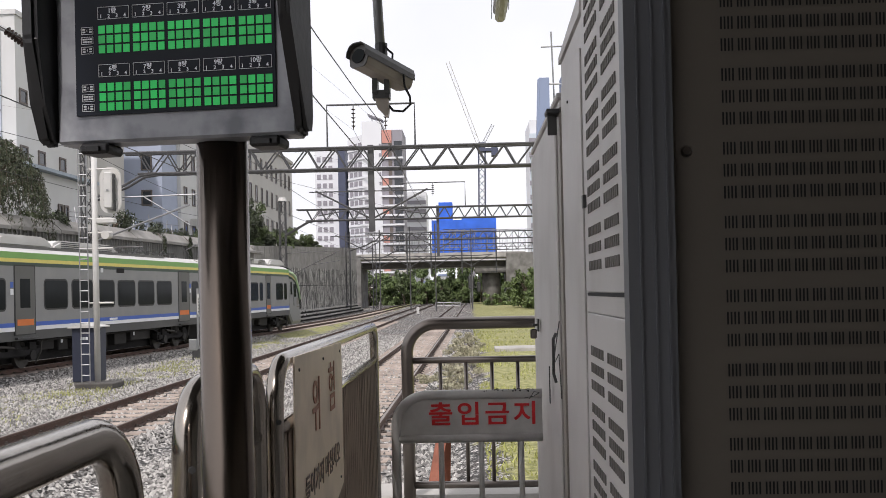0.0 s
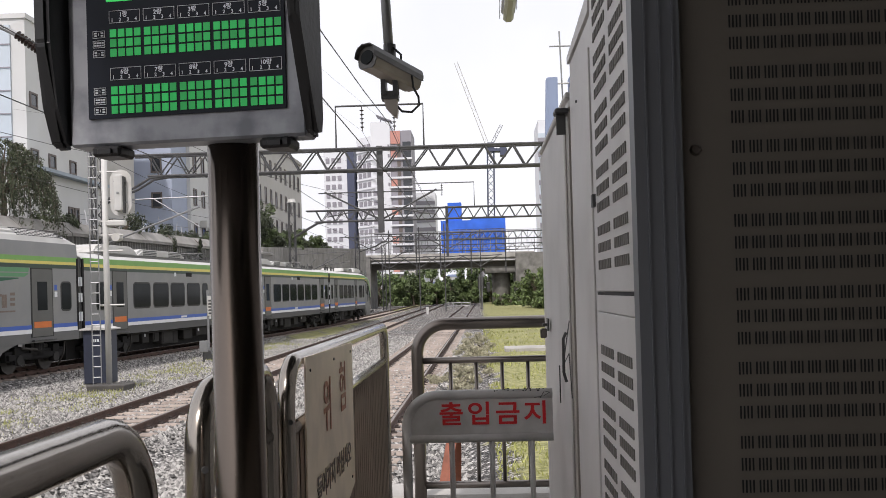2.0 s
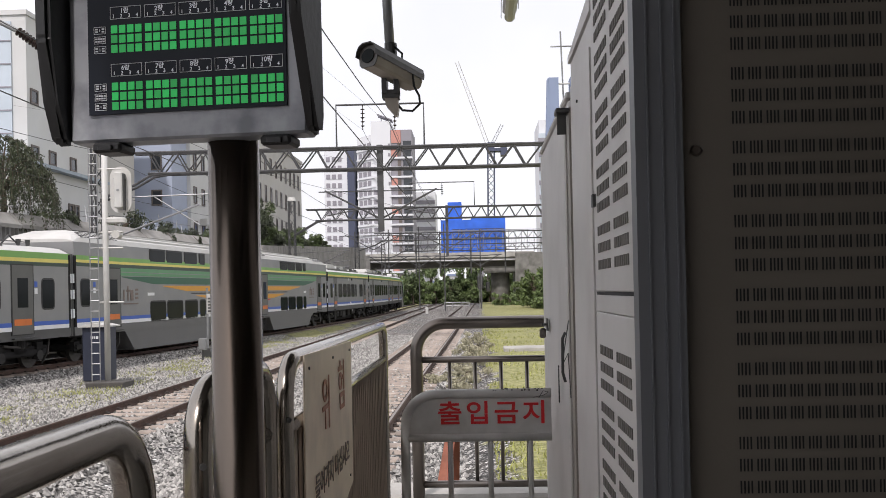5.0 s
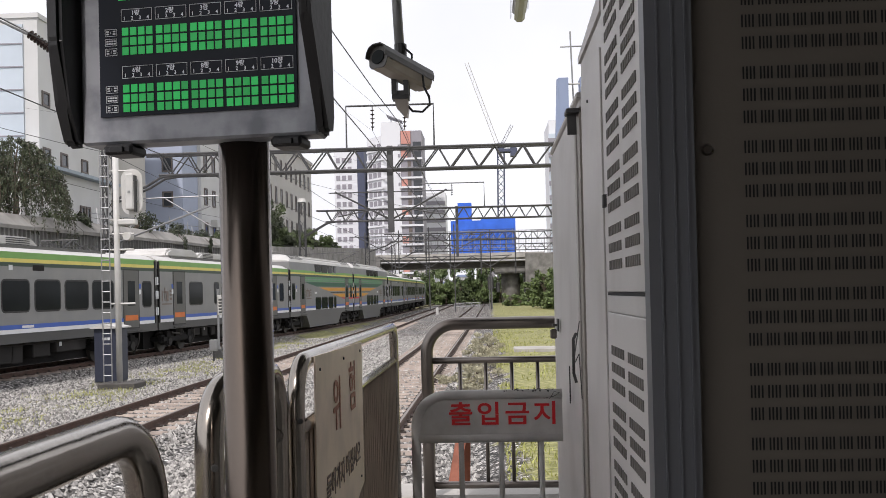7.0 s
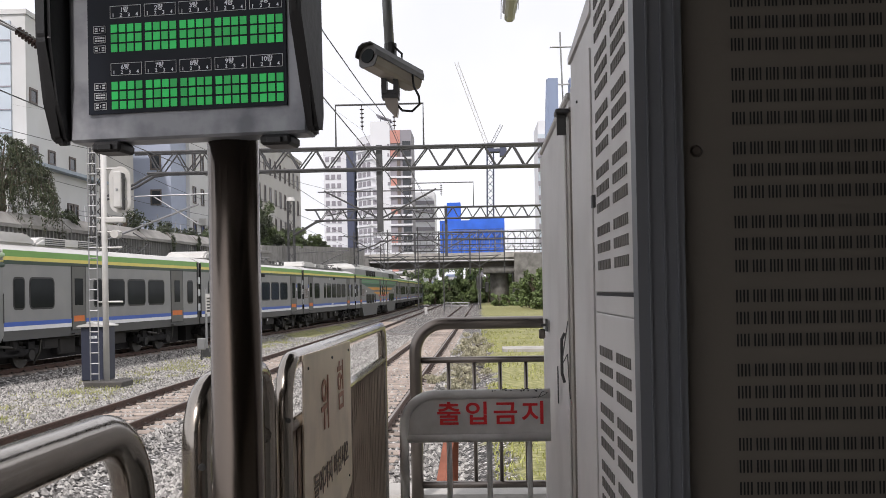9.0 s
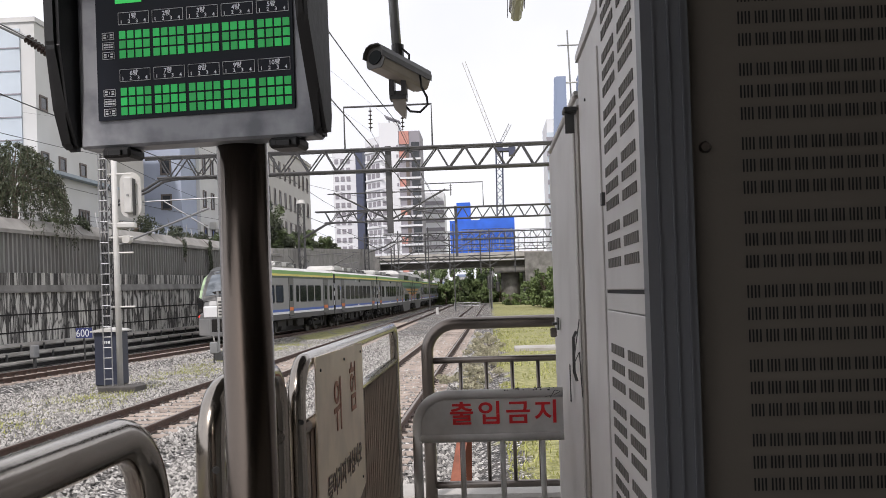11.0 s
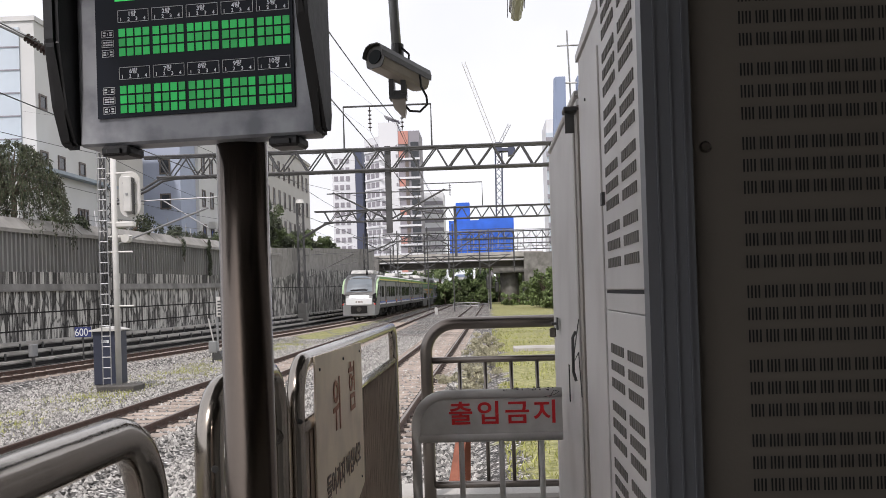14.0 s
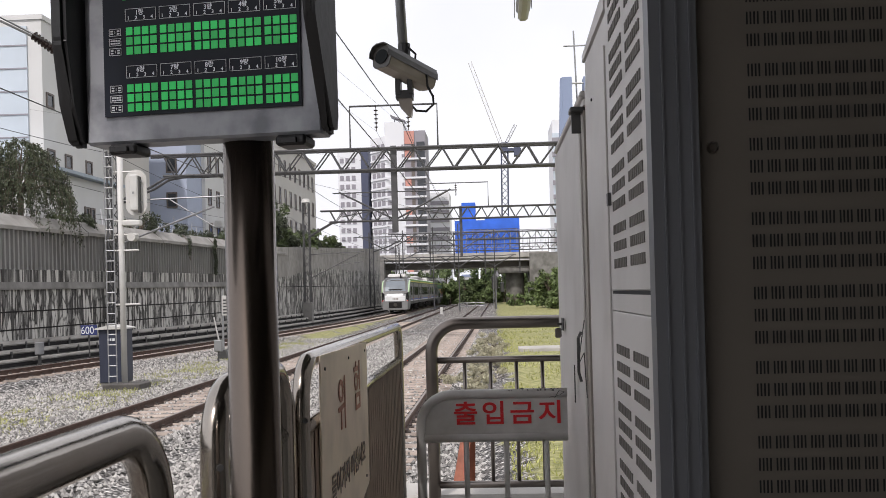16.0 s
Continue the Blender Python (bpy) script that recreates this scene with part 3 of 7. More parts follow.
def platform():
    bm = boxes((-0.62, 6, -14, 5.55, -1.6, -0.004))
    structure("platform", bm, M_PLATFORM, "worn grey concrete station platform ending in a kerb", "platform")
    bm = boxes((-0.66, 6, 5.25, 5.62, -1.5, 0.06), bevel=0.02)
    structure("platform_kerb", bm, M_CONC, "pale concrete kerb across the platform's end", "kerb")
    bm = boxes((-0.97, 6, -14, 4.95, 3.05, 3.2), (0.42, 0.6, -4, 3.3, 2.62, 3.05))
    structure("ceiling", bm, M_CANOPY, "dark underside of the platform canopy", "canopy")
    # two added walls, out of view, that hold back light under the canopy
    structure("wall_back", boxes((-1.1, 6, -4.2, -4, -1.5, 3.2)), M_CONC, "unseen plain wall added to keep light off the platform", "wall")
    structure("wall_side", boxes((2.6, 2.8, -14, 4.6, 0, 3.05)), M_CONC, "unseen plain wall added to close the platform's far side", "wall")
    post = thing("canopy_post", (-0.8, -3, 0), "grey steel post carrying the platform canopy", "post")
    part("shaft", tubes([[(-0.8, -3, 0), (-0.8, -3, 3.0)]], 0.09, 12), M_GALV, post, smooth=True)
    part("base_plate", boxes((-0.95, -0.65, -3.15, -2.85, 0, 0.02)), M_GALV, post)


# ---- retaining wall with noise barrier on the far side ----
def wall_x(d):
    return side_a(d) - 6.55


def along(d0, d1, step):
    n = max(1, round((d1 - d0) / step))
    return [d0 + (d1 - d0) * i / n for i in range(n + 1)]


def wall_strip(name, d0, d1, prof, mat, label, category, step=8.0, parent=None):
    """An outline (offset, height) swept along the retaining wall and closed at its ends."""
    bm = bmesh.new()
    rings = [[bm.verts.new((wall_x(d) + p[0], d, p[1](d) if callable(p[1]) else p[1])) for p in prof] for d in along(d0, d1, step)]
    n = len(prof)
    for u, w in zip(rings, rings[1:]):
        for k in range(n):
            bm.faces.new((u[k], u[(k + 1) % n], w[(k + 1) % n], w[k]))
    bm.faces.new(rings[0][::-1])
    bm.faces.new(rings[-1])
    if parent:
        return part(name, bm, mat, parent, label)
    return structure(name, bm, mat, label, category)


def retaining_wall():
    up = lambda z: (lambda d: z + 0.006 * (d - 37.5))
    rise = lambda d: 5.0 + 0.041 * (d - 73)
    stain = lambda d: 2.5 + 1.0 * min((d - 72.5) / 12, 1) + 0.016 * max(0, d - 84) + 0.16 * noise.noise((d * 0.4, 0, 0)) + 0.10 * noise.noise((d * 1.7, 4, 0))
    END = 72.5
    wall_strip("wall_west", -60, END, [(-0.6, -1.6), (0, -1.6), (0, up(1.70)), (-0.6, up(1.70))], M_STAIN, "retaining wall of patterned concrete streaked with black run-down stains", "wall")
    wall_strip("wall_west_end", END + 0.004, 132, [(-0.8, -1.6), (0.02, -1.6), (0.02, stain), (-0.8, stain)], M_STAIN, "taller retaining wall with black streaks below", "wall", 0.6)
    wall_strip("wall_west_upper", END + 0.004, 132, [(-0.8, stain), (0.0, stain), (0.0, rise), (-0.8, rise)], M_COPING, "plain grey upper part of the retaining wall with dark runs", "wall", 0.6)
    wall_strip("wall_west_ledge", -60, END, [(-0.6, up(1.702)), (0.10, up(1.702)), (0.10, up(1.78)), (0.04, up(2.02)), (-0.6, up(2.02))], M_CONC_D, "dark weathered ledge along the retaining wall", "wall")
    wall_strip("wall_west_band", -60, END, [(-0.6, up(2.022)), (0.03, up(2.022)), (0.03, up(2.54)), (-0.6, up(2.54))], M_STREAK, "pale streaked concrete band above the wall", "wall")
    for z, o in ((0.76, 0.012), (0.02, 0.012)):
        wall_strip("trim", -60, 130, [(-0.05, up(z)), (o, up(z)), (o, up(z + 0.06)), (-0.05, up(z + 0.06))], M_UNDER, "dark horizontal joint of the retaining wall", "trim", 6)
    wall_strip("trim", END + 0.1, 130, [(-0.05, up(1.62)), (0.03, up(1.62)), (0.03, up(1.68)), (-0.05, up(1.68))], M_UNDER, "dark horizontal joint of the taller wall", "trim", 6)
    # drips and seams down the plain upper part
    rng = random.Random(31)
    d = END + 1.2
    while d < 128:
        o = rng.random()
        z1 = rise(d)
        bm = bmesh.new()
        w = 0.05 + 0.10 * rng.random()
        prism(bm, [(d, z1 - 0.02), (d + w, z1 - 0.02), (d + w * 0.8, z1 - 0.35 - 0.7 * o), (d + w * 0.3, z1 - 0.5 - 0.9 * o)], wall_x(d) - 0.05, wall_x(d) + 0.012, "x")
        structure("trim", bm, M_CONC_D, "dark run-down stain below the wall's top", "trim")
        d += 1.3 + 1.6 * rng.random()
    # corrugated barrier sheets and sloping cap slabs
    bar = thing("noise_barrier", (wall_x(40), 40, 2.5), "grey corrugated noise barrier with sloping concrete cap slabs", "noise barrier", kind="structure")
    d, w = 15.75, 3.95
    while d < END - 1:
        bm = bmesh.new()
        n = 13
        line = []
        for i in range(n):
            a = d + 0.04 + (w - 0.08) * i / n
            q = (w - 0.08) / n
            line += [(a, 0.0), (a + q * 0.55, 0.0), (a + q * 0.64, 0.10), (a + q * 0.91, 0.10)]
        z0, z1 = up(2.542)(d), up(4.26)(d)
        u = [bm.verts.new((wall_x(y) - 0.14 + o, y, z0)) for y, o in line]
        t = [bm.verts.new((wall_x(y) - 0.14 + o, y, z1)) for y, o in line]
        for i in range(len(line) - 1):
            bm.faces.new((u[i], u[i + 1], t[i + 1], t[i]))
        bmesh.ops.solidify(bm, geom=bm.faces, thickness=0.02)
        part("panel", bm, M_BARRIER, bar)
        bm = bmesh.new()
        lift = 0.006 * (d - 37.5)
        prof = [(-0.62, 4.86), (-0.54, 4.90), (0.08, 4.36), (0.08, 4.20), (0.0, 4.20)]
        rr = [[bm.verts.new((wall_x(y) + p[0], y, p[1] + lift)) for p in prof] for y in (d + 0.03, d + w - 0.03)]
        for k in range(5):
            bm.faces.new((rr[0][k], rr[0][(k + 1) % 5], rr[1][(k + 1) % 5], rr[1][k]))
        bm.faces.new(rr[0][::-1])
        bm.faces.new(rr[1])
        part("cap_slab", bm, M_COPING, bar)
        d += w
    # cable troughs at the foot, on short brackets
    for i, (o, z, h) in enumerate(((0.02, -0.58, 0.24), (0.42, -0.90, 0.22), (0.85, -1.2, 0.18))):
        wall_strip("trim", -20, 130, [(o, z - 0.5), (o + 0.22, z - 0.5), (o + 0.22, z + 0.06), (o + 0.36, z + 0.06), (o + 0.36, z + h - 0.04), (o, z + h - 0.04)], M_CONC, "weathered concrete cable trough at the wall's foot", "trim", 6)
        # near-black strip added as the shade below the overhanging lid
        wall_strip("trim", -20, 130, [(o + 0.222, z - 0.14), (o + 0.30, z - 0.14), (o + 0.30, z + 0.0), (o + 0.222, z + 0.0)], M_UNDER, "dark strip in place of the shade under the trough's lid", "trim", 6)
    rack = thing("cable_bracket_row", (wall_x(40), 40, -1.0), "row of small dark brackets on the cable troughs", "brackets", kind="structure")
    for i in range(44):
        d = 25 + 1.6 * i
        for o, z in ((0.385, -0.50), (0.785, -0.82)):
            part("bracket", boxes((wall_x(d) + o - 0.02, wall_x(d) + o + 0.03, d, d + 0.10, z - 0.2, z + 0.06)), M_DARKMETAL, rack)
    jb = thing("wall_junction_box", (wall_x(37) + 1.4, 37.1, -1.4), "small grey junction box before the cable troughs", "junction box")
    x = wall_x(37) + 1.3
    part("body", boxes((x, x + 0.2, 36.9, 37.35, -0.95, -0.45), bevel=0.03), M_GALV, jb)
    part("stand", boxes((x + 0.06, x + 0.14, 37.05, 37.2, -1.5, -0.95)), M_DARKMETAL, jb)
    bm = bmesh.new()
    pts = along(-60, 132, 8)
    a = [bm.verts.new((wall_x(d) - 0.55, d, 2.3 if d < 76 else 4.8)) for d in pts]
    b = [bm.verts.new((wall_x(d) - 7, d, 3.6 if d < 76 else 5.2)) for d in pts]
    c = [bm.verts.new((-140, d, 4)) for d in pts]
    for u, w in ((a, b), (b, c)):
        for i in range(len(pts) - 1):
            bm.faces.new((u[i], u[i + 1], w[i + 1], w[i]))
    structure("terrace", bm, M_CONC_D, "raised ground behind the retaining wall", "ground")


# ---- overhead line structures ----
def lattice(bm, a, b, side, pitch, r_leg, r_lace, up=(0, 0, 1)):
    """A square lattice girder from a to b, side wide, laced zigzag on its faces."""
    a, b = Vector(a), Vector(b)
    d = (b - a).normalized()
    u = Vector(up) - d * Vector(up).dot(d)
    u.normalize()
    w = d.cross(u)
    L = (b - a).length
    n = max(2, round(L / pitch))
    cs = [(u * i + w * j) * side / 2 for i, j in ((1, 1), (1, -1), (-1, -1), (-1, 1))]
    for c in cs:
        tube(bm, [a + c, b + c], r_leg, 5)
    for k in range(n):
        p, q = a + d * L * k / n, a + d * L * (k + 1) / n
        for i in range(4):
            c0, c1 = cs[i], cs[(i + 1) % 4]
            if k % 2:
                c0, c1 = c1, c0
            tube(bm, [p + c0, q + c1], r_lace, 4)
    return bm


def gantry(y, x0, x1, z0, z1, mast_x, mast_top, bays, label):
    ob = thing("overhead_gantry", (mast_x, y, RAIL), label, "gantry", "overhead gantries")
    hd = 0.3
    for z in (z0, z1):
        part("chord", tubes([[(x0 + (0.8 if z == z0 else 0), y - hd, z), (x1, y - hd, z)], [(x0 + (0.8 if z == z0 else 0), y + hd, z), (x1, y + hd, z)]], 0.06, 6), M_GANTRY, ob)
    for s in (-hd, hd):
        for i in range(bays):
            xa, xb = x0 + 0.8 + (x1 - x0 - 0.8) * i / bays, x0 + 0.8 + (x1 - x0 - 0.8) * (i + 1) / bays
            m = xa + (xb - xa) * 0.42
            part("lacing_bar", tubes([[(xa, y + s, z1), (m, y + s, z0)]], 0.038, 5), M_GANTRY, ob)
            part("lacing_bar", tubes([[(m, y + s, z0), (xb, y + s, z1)]], 0.038, 5), M_GANTRY, ob)
    for i in range(bays // 2 + 1):
        x = x0 + 0.8 + (x1 - x0 - 0.8) * i * 2 / bays
        part("cross_bar", tubes([[(x, y - hd, z1), (x, y + hd, z1)]], 0.03, 4), M_GANTRY, ob)
    bm = bmesh.new()
    for s in (-hd, hd):
        tube(bm, [(x0 + 1.6, y + s, z0), (x0 + 0.9, y + s, z0 - 0.1), (x0 + 0.1, y + s, z0 - 0.55), (mast_x + 0.2, y + s, z0 - 1.2)], 0.06, 6)
    part("knee_brace", bm, M_GANTRY, ob)
    part("mast", lattice(bmesh.new(), (mast_x, y, -1.6), (mast_x, y, mast_top), 0.5, 0.7, 0.05, 0.025, (1, 0, 0)), M_GANTRY, ob)
    return ob


def insulator(bm, x, y, z0, z1, n=5, r=0.11):
    tube(bm, [(x, y, z0), (x, y, z1)], 0.025, 5)
    for i in range(n):
        z = z0 + (z1 - z0) * (i + 1) / (n + 1)
        tube(bm, [(x, y, z - 0.04), (x, y, z), (x, y, z + 0.02)], [r * 0.5, r, r * 0.4], 8)


def gantries():
    g = gantry(45.0, -16.6, 14.0, 7.1, 8.12, -18.35, 8.4, 22, "grey lattice steel gantry carrying the overhead line")
    part("drop_post", boxes((-4.74, -4.46, 44.86, 45.14, 4.1, 8.25), bevel=0.01), M_GANTRY, g, "dark drop post under the girder")
    part("earth_frame", tubes([[(-6.68, 45, 8.1), (-6.68, 45, 10.22), (-2.45, 45, 10.22), (-2.45, 45, 8.1)]], 0.05, 6), M_GANTRY, g)
    for x in (-5.4, -3.85):
        bm = bmesh.new()
        insulator(bm, x, 45, 9.0, 10.2)
        part("insulator", bm, M_CERAMIC, g, "dark ribbed insulator string")
    bm = bmesh.new()
    for sx in (-1, 1):
        tube(bm, [(-4.6, 45, 4.7), (-4.6 + sx * 2.7, 45, 6.1)], 0.045, 6)
        tube(bm, [(-4.6, 45, 6.05), (-4.6 + sx * 3.0, 45, 6.05)], 0.03, 5)
        tube(bm, [(-4.6 + sx * 0.9, 45, 5.2), (-4.6 + sx * 2.6, 45, 4.9)], 0.03, 5)
    part("registration_arm", bm, M_GANTRY, g)
    bm = bmesh.new()
    tube(bm, [(-18.1, 45, 3.9), (-13.4, 45, 5.6)], 0.05, 6)
    tube(bm, [(-18.1, 45, 6.0), (-12.4, 45, 6.1)], 0.035, 5)
    tube(bm, [(-15.6, 45, 6.0), (-13.4, 45, 4.6)], 0.035, 5)
    part("cantilever", bm, M_GALV, g)
    h = gantry(79.0, -14.41, 16.73, 7.29, 8.23, -15.66, 9.01, 26, "distant grey lattice gantry over the tracks")
    part("mast_cap", tubes([[(-15.66, 79, 9.01), (-15.66, 79, 9.33)]], [0.40, 0.28], 10), M_WHITEPAINT, h, "pale cap")
    part("mast_foot", boxes((-16.04, -15.28, 78.6, 79.4, -1.6, 0.55), bevel=0.03), M_CONC_D, h, "grey concrete mast footing")
    part("drop_post", boxes((-2.65, -2.42, 78.9, 79.1, 4.08, 8.36)), M_GANTRY, h)
    bm = bmesh.new()
    for cx in (-2.5, -8.8):
        for sx in (-1, 1):
            tube(bm, [(cx, 79, 4.73), (cx + sx * 2.4, 79, 6.03)], 0.045, 5)
            tube(bm, [(cx, 79, 5.94), (cx + sx * 2.8, 79, 5.94)], 0.032, 5)
    part("registration_arm", bm, M_GANTRY, h)
    bm = bmesh.new()
    tube(bm, [(-15.4, 79, 2.6), (-11.2, 79, 4.6)], 0.045, 5)
    tube(bm, [(-15.4, 79, 4.6), (-10.8, 79, 4.75)], 0.03, 5)
    tube(bm, [(-13.2, 79, 3.6), (-10.9, 79, 3.9)], 0.03, 5)
    part("cantilever", bm, M_GANTRY, h)
    part("earth_frame", tubes([[(-5.58, 79, 8.17), (-5.58, 79, 10.31), (-0.19, 79, 10.31), (-0.19, 79, 8.17)]], 0.05, 5), M_GANTRY, h)
    bm = bmesh.new()
    insulator(bm, -2.9, 79, 9.2, 10.25, 5, 0.13)
    part("insulator", bm, M_CERAMIC, h, "dark ribbed insulator string")
    k = gantry(118.0, -13.0, 16.0, 7.6, 8.5, -15.2, 8.8, 22, "far lattice gantry near the road bridge")
    for x, z in ((-7.4, 9.3), (-4.2, 9.6), (0.3, 8.8), (-11.2, 9.0)):
        part("drop_post", boxes((x - 0.07, x + 0.07, 117.93, 118.07, -1.5, z)), M_GANTRY, k)
        for sx in (-1, 1):
            part("registration_arm", tubes([[(x, 118, 4.2), (x + sx * 2.4, 118, 5.6)], [(x, 118, 5.5), (x + sx * 2.7, 118, 5.6)]], 0.06, 5), M_GANTRY, k)
    m = gantry(137.0, -12.0, 16.0, 7.0, 7.9, -13.8, 8.2, 20, "grey lattice gantry beside the road bridge")
    for x in (-9.0, -5.5, -1.0, 4.0):
        part("drop_post", boxes((x - 0.1, x + 0.1, 136.9, 137.1, 3.6, 9.6)), M_GANTRY, m)


def wires():
    lines = []
    def run(f, off, z, y0, y1, span, sag, r):
        y = y0
        while y < y1:
            pts = [(f(y + span * i / 8) + off, y + span * i / 8, z - sag * (1 - (i / 4 - 1) ** 2)) for i in range(9)]
            lines.append((pts, r))
            y += span
    for f in (line_a, line_b, line_c):
        run(f, 0, 4.3, -15, 125, 20, 0.03, 0.010)
        run(f, 0, 5.75, -15, 125, 40, 0.55, 0.010)
    run(lambda y: -5.4, 0, 9.0, 45, 79, 34, 0.6, 0.009)
    run(lambda y: -3.85, 0, 9.0, 45, 79, 34, 0.6, 0.009)
    run(lambda y: -18.35, 0, 8.3, 5, 125, 40, 0.7, 0.014)
    lines.append(([(-20.5, 41, 9.8), (-12, 44, 8.6), (-4.6, 45, 7.3)], 0.004))
    lines.append(([(-5.4, 45, 9.0), (-9.5, 30, 11.0), (-14, 14, 14)], 0.004))
    lines.append(([(-3.85, 45, 9.0), (-8.5, 28, 11.5), (-13, 14, 14.5)], 0.004))
    lines.append(([(-16.5, 45, 9.5), (-9.6, 31, 8.2), (-5, 22, 8.3)], 0.010))
    lines.append(([(-15.5, 33, 9.2), (-10.9, 45, 7.2), (-4.6, 60, 6.5)], 0.010))
    bm = bmesh.new()
    for pts, r in lines:
        tube(bm, pts, r, 4)
    ob = part("overhead_wires", bm, M_WIRE)
    tagged(ob, "thin dark overhead contact and feeder wires", "wires", kind="stuff")
    # strain insulator high above the near mast
    ob = thing("strain_insulator", (-9.9, 20, 7.0), "dark ribbed strain insulator on a pale feeder rod", "insulator")
    p, e = Vector((-9.87, 20.0, 7.01)), Vector((-8.75, 20.0, 6.16))
    part("rod", tubes([[Vector((-12.6, 20, 8.42)), p]], 0.055, 8), M_GALV, ob)
    bm = bmesh.new()
    for i in range(16):
        a, b = p.lerp(e, i / 16), p.lerp(e, (i + 0.6) / 16)
        tube(bm, [a, a.lerp(b, 0.5), b], [0.05, 0.105, 0.05], 12)
    tube(bm, [p, e], 0.035, 6)
    part("ribbed_body", bm, M_CERAMIC, ob)


# ---- lineside things ----
def signal_post():
    x, y = -10.63, 26.5
    ob = thing("signal_post", (x, y, -1.4), "white steel signal post with ladder seen from behind its lamp head", "signal post")
    part("pole", tubes([[(x, y, -1.3), (x, y, 5.9)]], 0.085, 12), M_WHITEPAINT, ob, smooth=True)
    part("footing", boxes((x - 0.45, x + 0.62, y - 0.5, y + 0.4, -1.75, -1.2), bevel=0.02), M_FOOT, ob, "dark stained concrete block")
    part("ladder", tubes([[(x - 0.42, y - 0.1, -1.2), (x - 0.42, y - 0.1, 5.7)], [(x - 0.18, y - 0.1, -1.2), (x - 0.18, y - 0.1, 5.7)]]
                         + [[(x - 0.42, y - 0.1, -1.0 + 0.3 * i), (x - 0.18, y - 0.1, -1.0 + 0.3 * i)] for i in range(22)], 0.018, 5), M_GALV, ob)
    for z in (4.86, 3.45, 3.05, 2.6, 1.05):
        part("bracket", tubes([[(x - 0.2, y, z), (x + 0.5, y, z)]], 0.03, 5), M_WHITEPAINT, ob)
    hx = x + 0.47
    prof = [(hx + 0.31 * math.cos(a), 4.25 + (0.36 if math.sin(a) > 0 else -0.36) + 0.31 * math.sin(a)) for a in [2 * math.pi * i / 24 for i in range(24)]]
    head = part("backing_board", prism(bmesh.new(), prof, y - 0.02, y + 0.03, "y"), M_WHITEPAINT, ob, "rounded white backing board")
    part("lamp_case", boxes((hx - 0.12, hx + 0.12, y - 0.24, y - 0.022, 3.72, 4.75), bevel=0.03), M_WHITEPAINT, head)
    part("case_gap", boxes((hx + 0.122, hx + 0.15, y - 0.2, y - 0.022, 3.66, 4.7)), M_DARKMETAL, head)
    part("latch", boxes((hx - 0.03, hx + 0.03, y - 0.26, y - 0.242, 4.2, 4.26), (hx - 0.17, hx + 0.2, y - 0.1, y - 0.06, 4.55, 4.59), (hx - 0.17, hx + 0.2, y - 0.1, y - 0.06, 3.95, 3.99)), M_GALV, head)
    part("shunt_lamp", tubes([[(x + 0.33, y - 0.12, 2.98), (x + 0.33, y + 0.15, 2.98)]], 0.12, 14), M_WHITEPAINT, ob)
    part("lamp_mount", boxes((x + 0.05, x + 0.6, y - 0.1, y + 0.1, 3.30, 3.46), bevel=0.03), M_WHITEPAINT, ob)
    b = thing("relay_box", (-11.2, 27.5, -1.45), "navy blue relay cabinet with pale roof beside the signal post", "cabinet")
    part("body", boxes((-11.62, -10.92, 27.1, 27.9, -1.25, 0.32), bevel=0.02), M_BLUEBOX, b)
    part("roof", prism(bmesh.new(), [(-11.70, 0.324), (-10.84, 0.324), (-10.84, 0.36), (-11.27, 0.45), (-11.70, 0.36)], 27.0, 28.0, "y"), M_WHITEPAINT, b, "pale pitched roof")
    part("base", boxes((-11.59, -10.95, 27.13, 27.87, -1.7, -1.252)), M_CONC_D, b)
    part("number_bar", boxes((-11.36, -11.30, 27.085, 27.097, -0.02, 0.06), (-11.27, -11.24, 27.085, 27.097, -0.02, 0.06), (-11.21, -11.14, 27.085, 27.097, -0.02, 0.06)), M_LABEL, b, "small pale marking")


